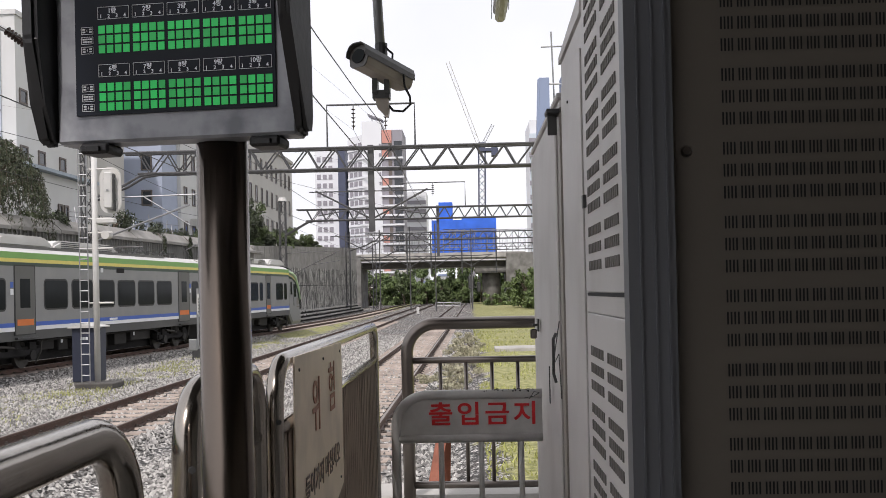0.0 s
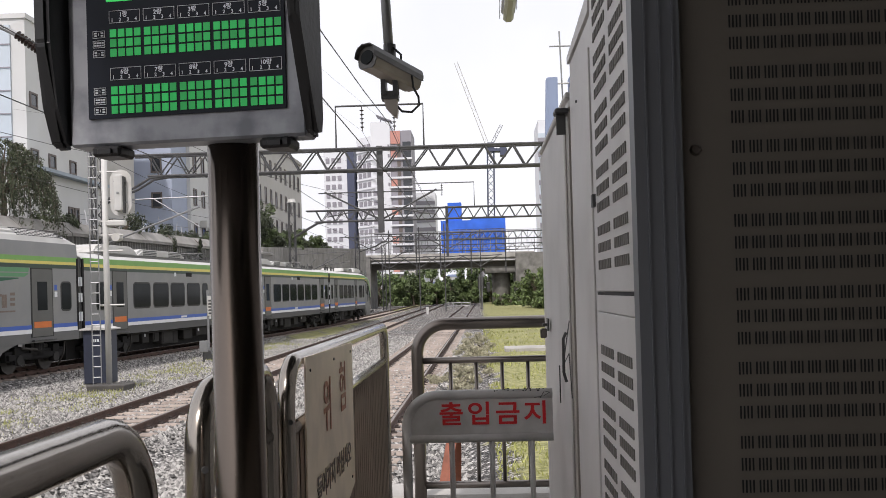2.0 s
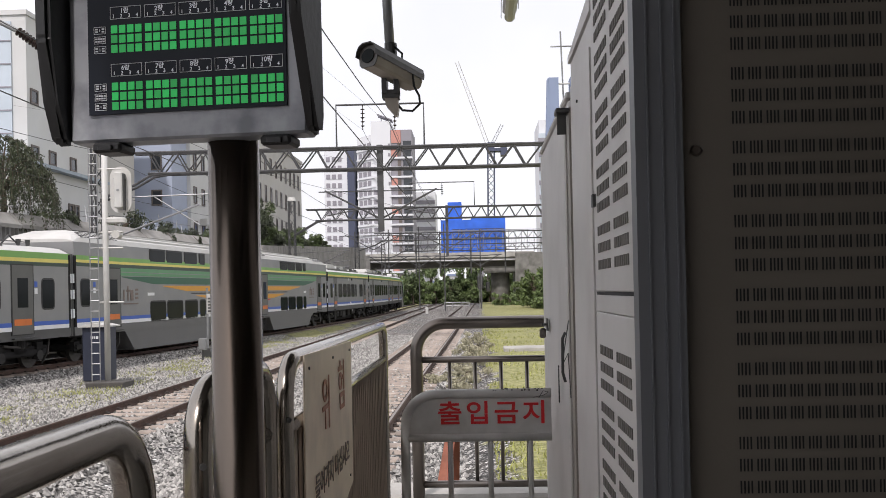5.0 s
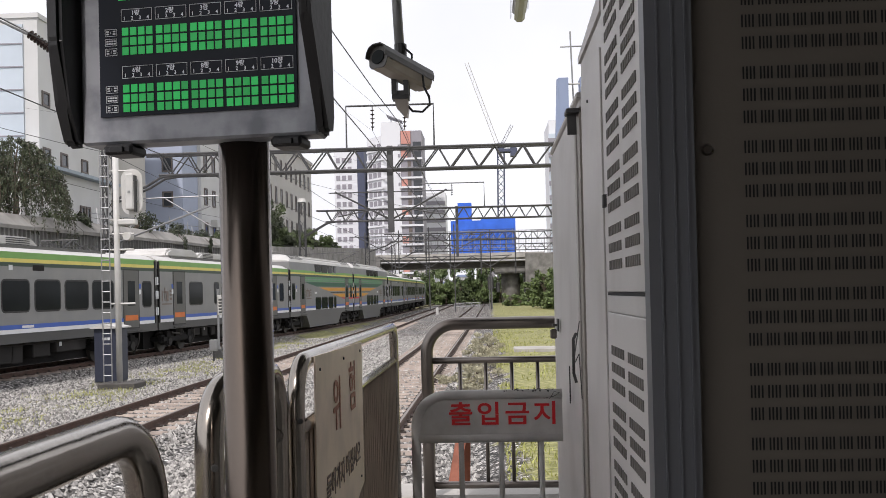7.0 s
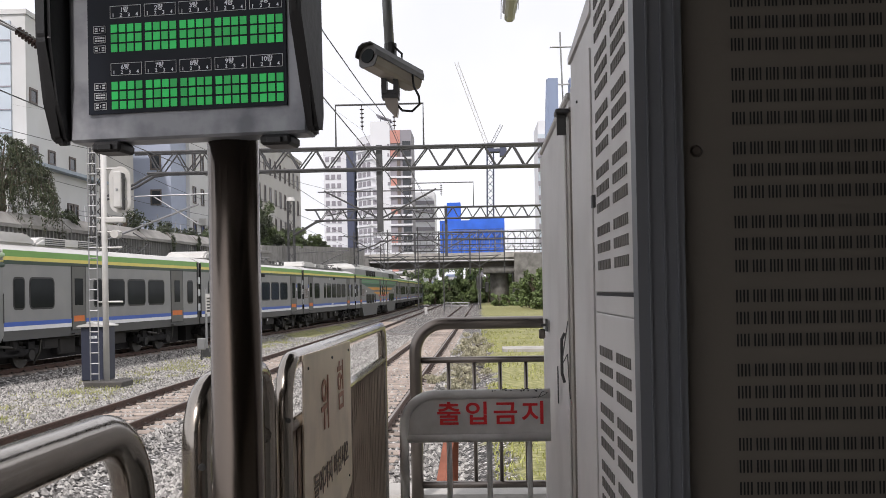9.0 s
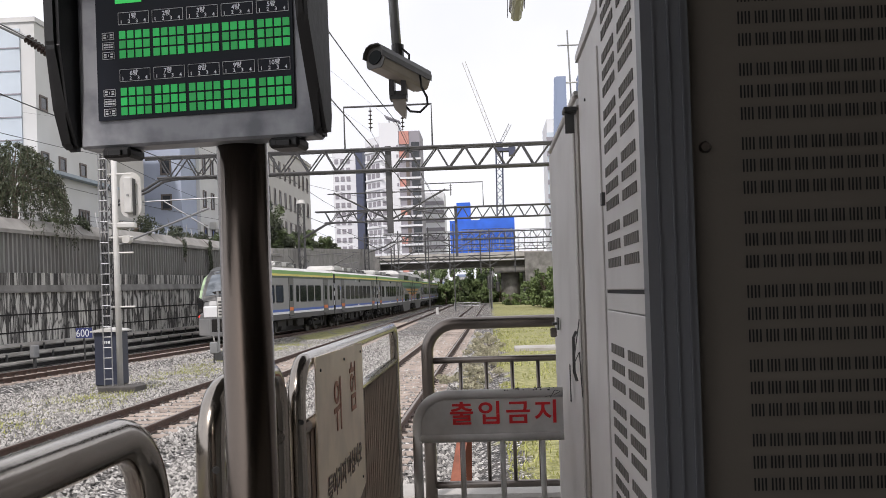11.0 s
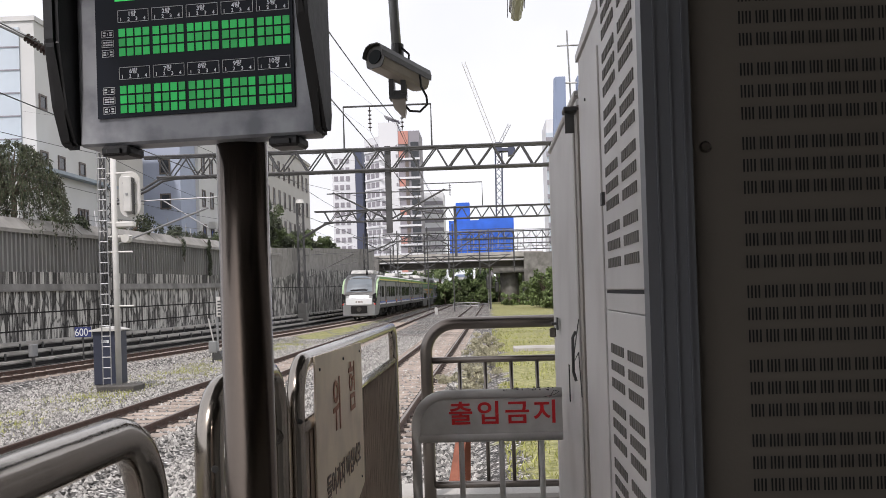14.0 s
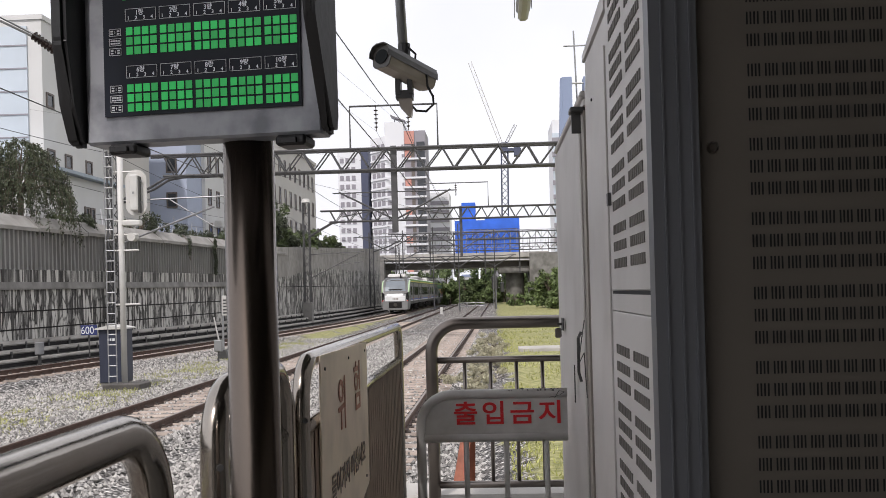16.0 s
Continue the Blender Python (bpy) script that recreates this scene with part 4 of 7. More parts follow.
def lineside():
    x, y = -17.4, 39.6
    ob = thing("distance_sign", (x, y, -1.3), "blue distance sign reading 600 on a thin post", "sign")
    part("post", tubes([[(x, y, -1.4), (x, y, -0.3)]], 0.035, 6), M_DARKMETAL, ob)
    part("plate", boxes((x - 0.36, x + 0.36, y - 0.03, y, -0.31, 0.13), bevel=0.01), material("sign_blue", (0.03, 0.04, 0.13), 0.5), ob)
    lettering("number", "600", 0.46, M_LABEL, ob, Matrix.Translation((x - 0.35, y - 0.034, -0.25)) @ Matrix.Rotation(radians(90), 4, "X"), squeeze=0.85)
    x, y = -11.26, 38.6
    ob = thing("marker_post", (x, y, -1.4), "slim grey post with a white lettered plate", "post")
    part("post", tubes([[(x, y, -1.5), (x, y, 1.5)]], 0.05, 8), M_GALV, ob)
    part("foot", prism(bmesh.new(), [(x - 0.28, -1.5), (x + 0.28, -1.5), (x + 0.1, -1.0), (x - 0.1, -1.0)], y - 0.15, y + 0.15, "y"), M_DARKMETAL, ob)
    pl = part("plate", boxes((x + 0.0, x + 0.24, y - 0.08, y - 0.055, 0.42, 1.25), bevel=0.01), M_WHITEPAINT, ob)
    part("marks", boxes(*[(x + 0.05, x + 0.19, y - 0.09, y - 0.084, 0.5 + 0.13 * i, 0.57 + 0.13 * i) for i in range(5)]), M_DARKMETAL, pl)
    b = thing("track_box", (-10.85, 36.5, -1.4), "small grey trackside junction box on a stake", "junction box")
    part("body", boxes((-11.0, -10.7, 36.4, 36.6, -0.95, -0.5), bevel=0.02), M_GALV, b)
    part("stake", tubes([[(-10.85, 36.5, -1.5), (-10.85, 36.5, -0.95)]], 0.04, 6), M_DARKMETAL, b)
    p = thing("white_stake", (-16.3, 55, -1.4), "leaning thin white marker stake", "stake")
    part("rod", tubes([[(-16.3, 55, -1.4), (-16.58, 55, 0.0)]], 0.05, 6), M_WHITEPAINT, p)
    p = thing("white_post", (-5.53, 100, -1.4), "short white marker post between the tracks", "post")
    part("post", boxes((-5.68, -5.38, 99.9, 100.1, -1.5, -0.5), bevel=0.03), M_WHITEPAINT, p)
    # colour-light signal far down the line
    x, y = 0.25, 120.0
    s = thing("far_signal", (x, y, -1.4), "distant colour-light signal on a lattice post", "signal")
    part("post", lattice(bmesh.new(), (x, y, -1.5), (x, y, 3.2), 0.35, 0.7, 0.045, 0.03, (1, 0, 0)), M_GALV, s)
    part("head", boxes((x - 0.38, x + 0.38, y - 0.2, y, 1.3, 3.0), bevel=0.1), M_DARKMETAL, s)
    part("side_head", boxes((x + 0.7, x + 1.2, y - 0.2, y, 0.9, 2.2), bevel=0.1), M_DARKMETAL, s)
    part("arm", boxes((x, x + 1.0, y, y + 0.1, 1.5, 1.6)), M_GALV, s)
    # low pale fence where the lines meet
    fnc = thing("crossing_fence", (-3, 135, -1.4), "low pale railing across the far line", "fence")
    part("rail", tubes([[(-5.0, 135, z), (-1.2, 135, z)] for z in (-1.0, -0.55)], 0.06, 5), M_GALV, fnc)
    for i in range(4):
        part("post", boxes((-5.0 + 1.2 * i, -4.88 + 1.2 * i, 134.9, 135.1, -1.5, -0.5)), M_GALV, fnc)
    # rusty angle-iron trestle behind the gate
    st = thing("rusty_stand", (-0.3, 8.0, -1.3), "rust-red angle-iron stand leaning in the ballast", "stand")
    part("leg", tubes([[(-0.50, 7.0, -1.3), (-0.25, 8.0, 0.02)]], 0.06, 4), M_RUSTMETAL, st)
    part("leg", tubes([[(-0.26, 8.6, -1.3), (-0.21, 8.05, 0.02)]], 0.04, 4), M_RUSTMETAL, st)
    sl = thing("old_slab", (1.7, 36, -1.1), "flat pale concrete slab lying in the grass", "slab")
    part("slab", boxes((0.9, 3.6, 35, 36.4, -1.2, -0.98), bevel=0.03), M_CONC, sl)


# ---- on the platform ----
def fence_panel(y0, y1, x, r, label, sheet=True, mid=0.895, high=1.067):
    """A stainless hoop: two uprights joined by a bent top rail, a middle rail, and bars or a ribbed sheet."""
    ob = thing("platform_fence", (x, (y0 + y1) / 2, 0), label, "fence", "stainless fence panels")
    top, c = high - r, 0.10
    pts = [(x, y0, 0.0)] + arc((x, y0 + c, top - c), c, 180, 90, 6, "yz") + arc((x, y1 - c, top - c), c, 90, 0, 6, "yz") + [(x, y1, 0.0)]
    part("hoop", tubes([pts], r, 14), M_STEEL, ob, smooth=True)
    part("middle_rail", tubes([[(x, y0, mid), (x, y1, mid)]], r * 0.75, 10), M_STEEL, ob, smooth=True)
    part("bottom_rail", tubes([[(x, y0, 0.12), (x, y1, 0.12)]], r * 0.75, 10), M_STEEL, ob, smooth=True)
    part("bolt", tubes([[(x + r * 0.6, y0 - r * 0.9, 0.92), (x + r * 0.7, y0 - r * 1.1, 0.92)]], 0.006, 8), M_DARKMETAL, ob)
    n = int((y1 - y0 - 0.1) / 0.055)
    if sheet:
        bm = bmesh.new()
        a = [(y0 + 0.05 + (y1 - y0 - 0.1) * i / (4 * n), (0.014 if i % 4 in (1, 2) else -0.006)) for i in range(4 * n + 1)]
        u = [bm.verts.new((x + o, y, 0.13)) for y, o in a]
        w = [bm.verts.new((x + o, y, mid - 0.01)) for y, o in a]
        for i in range(len(a) - 1):
            bm.faces.new((u[i], u[i + 1], w[i + 1], w[i]))
        bmesh.ops.solidify(bm, geom=bm.faces, thickness=0.002)
        part("ribbed_sheet", bm, M_SHEET, ob, "ribbed dull metal sheet")
    else:
        k = max(2, int((y1 - y0) / 0.11))
        for i in range(1, k):
            y = y0 + (y1 - y0) * i / k
            part("bar", tubes([[(x, y, 0.12), (x, y, mid)]], 0.008, 8), M_STEEL, ob, smooth=True)
    return ob


def hangul(ob, name, strokes, ox, oz, w, h, put, mat, t):
    """Letters of plain strokes on a 10 x 10 field: (x0, z0, x1, z1) bars; ('o', x, z, r) rings."""
    bm = bmesh.new()
    for s in strokes:
        if s[0] == "o":
            _, cx, cz, r = s
            pts = [put(ox + w * (cx + r * math.cos(a)) / 10, oz + h * (cz + r * math.sin(a)) / 10) for a in [2 * math.pi * i / 18 for i in range(19)]]
            tube(bm, pts, t, 4)
        else:
            x0, z0, x1, z1 = s
            tube(bm, [put(ox + w * x0 / 10, oz + h * z0 / 10), put(ox + w * x1 / 10, oz + h * z1 / 10)], t, 4)
    return part(name, bm, mat, ob)


def danger_sign():
    x = -0.411
    ob = thing("danger_sign", (x, 2.6, 0.8), "cream danger notice with faded red lettering, fixed to the fence", "sign")
    pl = part("plate", prism(bmesh.new(), [(2.17, 0.46), (3.0, 0.60), (3.0, 1.045), (2.2, 1.055)], x - 0.004, x, "x"), M_SIGNWHITE, ob)
    for y, z in ((2.25, 1.02), (2.62, 1.02), (2.95, 1.02), (2.93, 0.63)):
        part("screw", tubes([[(x, y, z), (x + 0.003, y, z)]], 0.004, 8), M_DARKMETAL, ob)
    turn = Matrix.Rotation(radians(90), 4, "Z") @ Matrix.Rotation(radians(90), 4, "X")
    for s, y, z, size, mat in (("위", 2.42, 0.85, 0.155, M_FADED), ("험", 2.70, 0.87, 0.155, M_FADED)):
        lettering("letter", s, size, mat, ob, Matrix.Translation((x + 0.002, y, z)) @ turn, 0.0006, 1.0, bold=0.0012)
    lettering("notice", "들어가지 마십시오", 0.074, M_SIGNDARK, ob, Matrix.Translation((x + 0.002, 2.30, 0.688)) @ turn, 0.0006, 1.08, bold=0.0008)


def gates():
    # dark stainless barrier across the platform's end
    y, r, x0, x1, c = 5.2, 0.034, -0.35, 0.75, 0.16
    ob = thing("end_barrier", (0.2, y, 0.06), "dull stainless barrier across the platform's end", "barrier")
    top = 1.055 - r
    pts = [(x0, y, 0.06)] + arc((x0 + c, y, top - c), c, 180, 90, 8, "xz") + [(x1, y, top)]
    part("hoop", tubes([pts], r, 14), M_STEEL_D, ob, smooth=True)
    part("middle_rail", tubes([[(x0, y, 0.818), (x1, y, 0.818)]], 0.018, 10), M_STEEL_D, ob, smooth=True)
    part("bottom_rail", tubes([[(x0, y, 0.13), (x1, y, 0.13)]], 0.02, 10), M_STEEL_D, ob, smooth=True)
    for i in range(6):
        x = -0.168 + 0.1425 * i
        part("bar", tubes([[(x, y, 0.13), (x, y, 0.818)]], 0.0105, 8), M_STEEL_D, ob, smooth=True)
    # white gate with its notice panel
    y, r, x0, x1, c = 3.6, 0.0185, -0.29, 0.27, 0.12
    ob = thing("no_entry_gate", (0, y, 0), "white painted gate with a red no-entry notice and chipped top bar", "gate")
    top = 0.822 - r
    pts = [(x0, y, 0.0)] + arc((x0 + c, y, top - c), c, 180, 90, 8, "xz") + [(x1, y, top)]
    part("hoop", tubes([pts], r, 14), M_GATEWHITE, ob, smooth=True)
    part("panel_rail", tubes([[(x0, y, 0.637), (x1, y, 0.637)]], 0.016, 10), M_GATEWHITE, ob, smooth=True)
    prof = [(x0 + 0.012, 0.645)] + [(p[0], p[2]) for p in arc((x0 + c, y, top - c), c - 0.012, 180, 90, 8, "xz")] + [(x1, top - 0.012), (x1, 0.645)]
    part("panel", prism(bmesh.new(), prof, y - 0.004, y + 0.004, "y"), M_GATEWHITE, ob)
    for i in range(3):
        x = -0.118 + 0.153 * i
        part("bar", tubes([[(x, y, 0.05), (x, y, 0.637)]], 0.0105, 8), M_GATEWHITE, ob, smooth=True)
    part("bottom_rail", tubes([[(x0, y, 0.05), (x1, y, 0.05)]], 0.012, 8), M_GATEWHITE, ob, smooth=True)
    rng = random.Random(3)
    bm = bmesh.new()
    for i in range(26):
        x = 0.04 + rng.random() * 0.2
        a = rng.random() * 0.9
        s = 0.002 + rng.random() * 0.005
        tube(bm, [(x, y - r * math.sin(a) * 1.01, top + r * math.cos(a) * 1.01), (x + s, y - r * math.sin(a) * 1.03, top + r * math.cos(a) * 1.03)], 0.0015 + 0.002 * rng.random(), 5)
    part("paint_chips", bm, M_SLOT, ob, "chipped dark spots in the paint")
    for i, s in enumerate("출입금지"):
        lettering("letter", s, 0.094, M_RED, ob, Matrix.Translation((-0.166 + 0.108 * i, y - 0.006, 0.697)) @ Matrix.Rotation(radians(90), 4, "X"), 0.001, 1.12, bold=0.0016)
    # tie wire to the cabinet
    part("tie_wire", tubes([[(0.2, y - 0.03, 0.79), (0.235, y - 0.06, 0.80), (0.255, y - 0.08, 0.815), (0.235, y - 0.08, 0.82), (0.22, y - 0.05, 0.79)]], 0.0012, 4), M_DARKMETAL, ob)


def board():
    """Train information board on its pole."""
    p = thing("board_pole", (-0.368, 1.42, 0), "dark brown stainless pole carrying the information board", "pole")
    part("shaft", tubes([[(-0.368, 1.42, 0), (-0.368, 1.42, 1.45)]], 0.0385, 24), M_BROWNPOLE, p, smooth=True)
    ob = thing("information_board", (-0.42, 1.36, 1.44), "grey train information board with green lit squares and black side hoods", "information board")
    # local frame of the face: u to the right, n towards the viewer
    o = Vector((-0.42, 1.36, 1.438))
    u = Vector((0.304, -0.038, 0)).normalized()
    n = Vector((u.y, -u.x, 0))

    def at(a, d, z):
        return o + u * a + n * d + Vector((0, 0, z))

    def slab(rows, bevel=0.0):
        bm = bmesh.new()
        for a0, a1, d0, d1, z0, z1 in rows:
            k = bmesh.new()
            box(k, a0, a1, d0, d1, z0, z1, bevel)
            vs = [bm.verts.new(at(*v.co)) for v in k.verts]
            k.verts.index_update()
            for f in k.faces:
                bm.faces.new([vs[v.index] for v in f.verts])
            k.free()
        return bm

    part("case", slab([(-0.186, 0.183, -0.05, 0.0, -0.006, 0.36)], 0.004), M_BOARD, ob, "scuffed blue-grey metal case")
    part("screen", slab([(-0.1525, 0.1545, 0.0015, 0.004, 0.034, 0.34)]), M_SCREEN, ob, "dark display face")
    left = [(-0.02, 0.02), (-0.02, -0.006), (0.0, -0.010), (0.012, -0.004), (0.028, 0.05), (0.050, 0.14), (0.054, 0.36), (-0.02, 0.36)]
    right = [(-0.02, 0.02), (-0.02, -0.006), (0.0, -0.010), (0.014, -0.004), (0.040, 0.06), (0.078, 0.14), (0.090, 0.18), (0.092, 0.36), (-0.02, 0.36)]
    for s, a, prof in ((-1, -0.1875, left), (1, 0.1845, right)):
        bm = bmesh.new()
        e = (0.024 if s < 0 else 0.017) * s
        r0 = [bm.verts.new(at(a, d, z)) for d, z in prof]
        r1 = [bm.verts.new(at(a + e, d, z)) for d, z in prof]
        k = len(prof)
        for i in range(k):
            bm.faces.new((r0[i], r0[(i + 1) % k], r1[(i + 1) % k], r1[i]))
        bm.faces.new(r0[::-1])
        bm.faces.new(r1)
        bmesh.ops.bevel(bm, geom=bm.edges[:], offset=0.006, segments=2, affect="EDGES")
        part("side_hood", bm, M_BLACKPL, ob, "glossy black plastic hood")
    for a in (-0.150, 0.112):
        fc = part("foot_clamp", slab([(a, a + 0.046, -0.045, 0.004, -0.022, -0.0065)], 0.004), M_BLACKPL, ob, "black plastic clamp")
        part("clamp_tab", slab([(a + 0.012, a + 0.034, 0.0045, 0.009, -0.020, -0.011)], 0.001), M_BLACKPL, fc)
    # lit squares: two blocks of three rows, five cars of four squares each
    fl = Matrix(((u.x, 0, n.x, 0), (u.y, 0, n.y, 0), (0, 1, 0, 0), (0, 0, 0, 1)))
    first = None
    for b, z0 in ((0, 0.1248), (1, 0.0400)):
        for row in range(3):
            for car in range(5):
                for k in range(4):
                    a = -0.1150 + car * 0.0541 + k * 0.0128
                    z = z0 + 0.01448 * (2 - row)
                    if first is None:
                        first = part("lit_square", slab([(a, a + 0.0101, 0.0045, 0.0052, z, z + 0.0116)]), M_LEDON, ob)
                        a_ref, z_ref = a, z
                    else:
                        q = new("lit_square", first.data)
                        q.parent = ob
                        d = u * (a - a_ref)
                        q.location = (d.x, d.y, z - z_ref - S * d.y)
        for car in range(5):
            a = -0.1160 + car * 0.0541
            z = z0 + 0.0478
            part("label_frame", slab([(a, a + 0.049, 0.0045, 0.005, z + 0.0197, z + 0.0204), (a, a + 0.049, 0.0045, 0.005, z + 0.002, z + 0.0027), (a, a + 0.0007, 0.0045, 0.005, z + 0.002, z + 0.0204), (a + 0.0483, a + 0.049, 0.0045, 0.005, z + 0.002, z + 0.0204)]), M_LABEL, ob)
            m = Matrix.Translation(at(a + 0.016, 0.0046, z + 0.0112)) @ fl
            lettering("car_number", "%d량" % (5 * b + car + 1), 0.0092, M_LABELGLOW, ob, m, 0.0002, bold=0.00012)
            for k in range(4):
                lettering("door_number", str(k + 1), 0.0075, M_LABELGLOW, ob, Matrix.Translation(at(a + 0.003 + 0.0125 * k, 0.0046, z + 0.0042)) @ fl, 0.0002, bold=0.0001)
        for row in range(3):
            z = z0 + 0.01448 * (2 - row)
            a0, a1, z1 = -0.1425, -0.1235, z + 0.0108
            part("row_frame", slab([(a0, a1, 0.0045, 0.005, z, z + 0.0006), (a0, a1, 0.0045, 0.005, z1 - 0.0006, z1), (a0, a0 + 0.0006, 0.0045, 0.005, z, z1), (a1 - 0.0006, a1, 0.0045, 0.005, z, z1)]), M_LABEL, ob)
            for k in range(4 if row == 1 else 3):
                w = 0.0032 if row == 1 else 0.0042
                if row != 1 and k == 1:
                    part("row_mark", slab([(-0.1335, -0.1328, 0.0045, 0.0050, z + 0.0035, z + 0.0075)]), M_LABEL, ob)
                    continue
                q = a0 + 0.0022 + k * (0.0039 if row == 1 else 0.0052)
                part("row_mark", slab([(q, q + w, 0.0045, 0.0050, z + 0.0024, z + 0.0046), (q, q + w, 0.0045, 0.0050, z + 0.0062, z + 0.0084)]), M_LABEL, ob)
    part("lit_bar", slab([(-0.12, -0.078, 0.0045, 0.0052, 0.2065, 0.232)]), M_LEDBAR, ob)
    return ob


def slot_rows(zs, y0, y1, x, cols, n, h):
    """Louvre slots on a cabinet side that faces the line: four upright slits a group."""
    rows = []
    for z in zs:
        for c0, c1 in cols:
            for i in range(n):
                y = c0 + (c1 - c0) * (i + 0.2) / n
                rows.append((x - 0.0025, x + 0.002, y, y + (c1 - c0) / n * 0.55, z, z + h))
    return boxes(*rows)


def cabinets():
    X = 0.287
    # the large control cabinet: perforated front, slotted doors on its side
    ob = thing("control_cabinet", (0.8, 1.9, 0), "tall beige steel control cabinet with perforated front and slotted side doors", "cabinet")
    part("body", boxes((X + 0.012, 1.35, 1.715, 2.30, 0.0, 2.3)), M_CAB, ob)
    bm = boxes((X - 0.004, 0.366, 1.66, 1.712, 0.0, 2.3))
    pil = part("corner_pillar", bm, M_PILLAR, ob, "dark grey ribbed corner pillar")
    for x in (0.303, 0.329, 0.352):
        part("rib", boxes((x, x + 0.003, 1.655, 1.6595, 0.0, 2.3)), M_PILLAR, pil)
    part("front_gap", boxes((0.3665, 0.3695, 1.70, 1.713, 0.0, 2.3)), M_SLOT, ob)
    front = part("front_panel", boxes((0.370, 1.34, 1.692, 1.713, 0.02, 2.28), bevel=0.002), M_CABFRONT, ob, "beige front panel, perforated, darkened in its colour for shade")
    y = 1.691
    groups = []
    z = 1.5672 + 0.1318 * 4
    k = 0
    while z > 0.05:
        groups.append(z)
        k += 1
        z -= 0.0392 if k % 3 else 0.0534
    bm = bmesh.new()
    for z in groups:
        rows = []
        for g in range(27):
            for i in range(4):
                x = 0.4605 + g * 0.0305 + i * 0.0064
                rows.append((x, x + 0.0032, y - 0.0006, y + 0.003, z, z + 0.0225))
        for x0, x1, y0, y1, z0, z1 in rows:
            q = [bm.verts.new(p) for p in ((x0, y0, z0), (x1, y0, z0), (x1, y0, z1), (x0, y0, z1))]
            bm.faces.new(q)
    part("perforation", bm, M_SLOT, front, kind="stuff")
    part("bolt", tubes([[(0.3955, 1.684, 1.443), (0.3955, 1.693, 1.443)]], [0.008, 0.011], 14), M_STEEL_D, front, "dark round bolt")
    part("top_trim", boxes((X + 0.002, 1.36, 1.70, 2.31, 2.3, 2.33)), M_CAB, ob)
    # two slotted side doors
    for z0, z1, first in ((1.192, 2.10, 1.243), (0.25, 1.143, 1.046)):
        d = part("side_door", boxes((X, X + 0.0115, 1.735, 2.28, z0, z1), bevel=0.002), M_CAB, ob)
        zs = []
        z, k = first, 0
        while z0 + 0.03 < z < z1 - 0.03:
            zs.append(z)
            k += 1
            z += (0.0395 if k % 3 else 0.0545) * (1 if z0 > 1 else -1)
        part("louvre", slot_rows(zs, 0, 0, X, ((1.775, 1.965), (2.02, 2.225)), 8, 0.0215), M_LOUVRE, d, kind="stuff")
    part("door_gap", boxes((X + 0.001, X + 0.0118, 1.735, 2.28, 1.184, 1.191)), M_SLOT, ob)
    part("middle_panel", boxes((X + 0.001, X + 0.0115, 1.735, 2.28, 1.146, 1.1835)), M_CAB, ob)
    part("hinge", boxes((X - 0.008, X + 0.004, 2.255, 2.285, 1.395, 1.425)), M_DARKMETAL, ob)
    # plain cabinet behind it
    ob = thing("plain_cabinet", (0.7, 2.6, 0), "plain pale grey steel cabinet with a sloped top edge", "cabinet")
    part("body", boxes((X + 0.006, 1.2, 2.315, 2.84, 0.0, 1.88), bevel=0.006), M_CAB, ob)
    part("lid", prism(bmesh.new(), [(2.312, 1.881), (2.86, 1.881), (2.86, 1.90), (2.312, 1.93)], X + 0.0, 1.21, "x"), M_CAB, ob)
    part("door_panel", boxes((X + 0.001, X + 0.0055, 2.345, 2.81, 0.06, 1.80), bevel=0.001), M_CAB, ob)
    part("screw", tubes([[(X - 0.003, 2.62, 1.72), (X + 0.003, 2.62, 1.72)]], 0.004, 8), M_DARKMETAL, ob)
    # cabinet with a padlocked door
    ob = thing("padlocked_cabinet", (0.7, 3.5, 0), "pale steel cabinet with a padlocked door next to the gate", "cabinet")
    part("body", boxes((X + 0.012, 1.1, 2.98, 4.2, 0.0, 1.80), bevel=0.006), M_CAB, ob)
    # shaded edge of the cabinet, done with a darker colour
    part("door_edge", boxes((X + 0.004, X + 0.012, 2.90, 2.979, 0.0, 1.76)), material("cabinet_shade_edge", (0.30, 0.27, 0.24), 0.5), ob, "door edge with shade put into its brown-grey colour")
    dr = part("door", boxes((X + 0.002, X + 0.0115, 3.06, 4.18, 0.05, 1.78), bevel=0.004), M_CAB, ob)
    part("lid", boxes((X + 0.002, 1.12, 2.97, 4.22, 1.801, 1.82), bevel=0.004), M_CAB, ob)
    part("hasp", boxes((X - 0.03, X - 0.008, 3.83, 3.85, 1.05, 1.06), (X - 0.011, X - 0.006, 3.8, 3.88, 1.03, 1.08)), M_DARKMETAL, dr)
    part("padlock", boxes((X - 0.04, X - 0.014, 3.83, 3.85, 1.0, 1.04), bevel=0.005), M_STEEL_D, dr)
    part("latch", tubes([[(X - 0.01, 3.02, 1.06), (X - 0.02, 3.02, 1.04), (X - 0.02, 3.03, 0.93), (X - 0.012, 3.03, 0.90)]], 0.005, 6), M_DARKMETAL, dr)
    part("keyhole", boxes((X - 0.0105, X - 0.0085, 3.30, 3.33, 0.80, 0.93)), M_SLOT, dr)
    ob = thing("wire_loop", (X, 2.92, 0.9), "thin dark wire loop hanging from the cabinet latch", "wire")
    part("wire", tubes([[(X - 0.006, 2.95, 1.10), (X - 0.02, 2.94, 1.02), (X - 0.03, 2.93, 0.96), (X - 0.012, 2.92, 1.0), (X - 0.006, 2.92, 0.86)]], 0.0018, 5), M_DARKMETAL, ob)
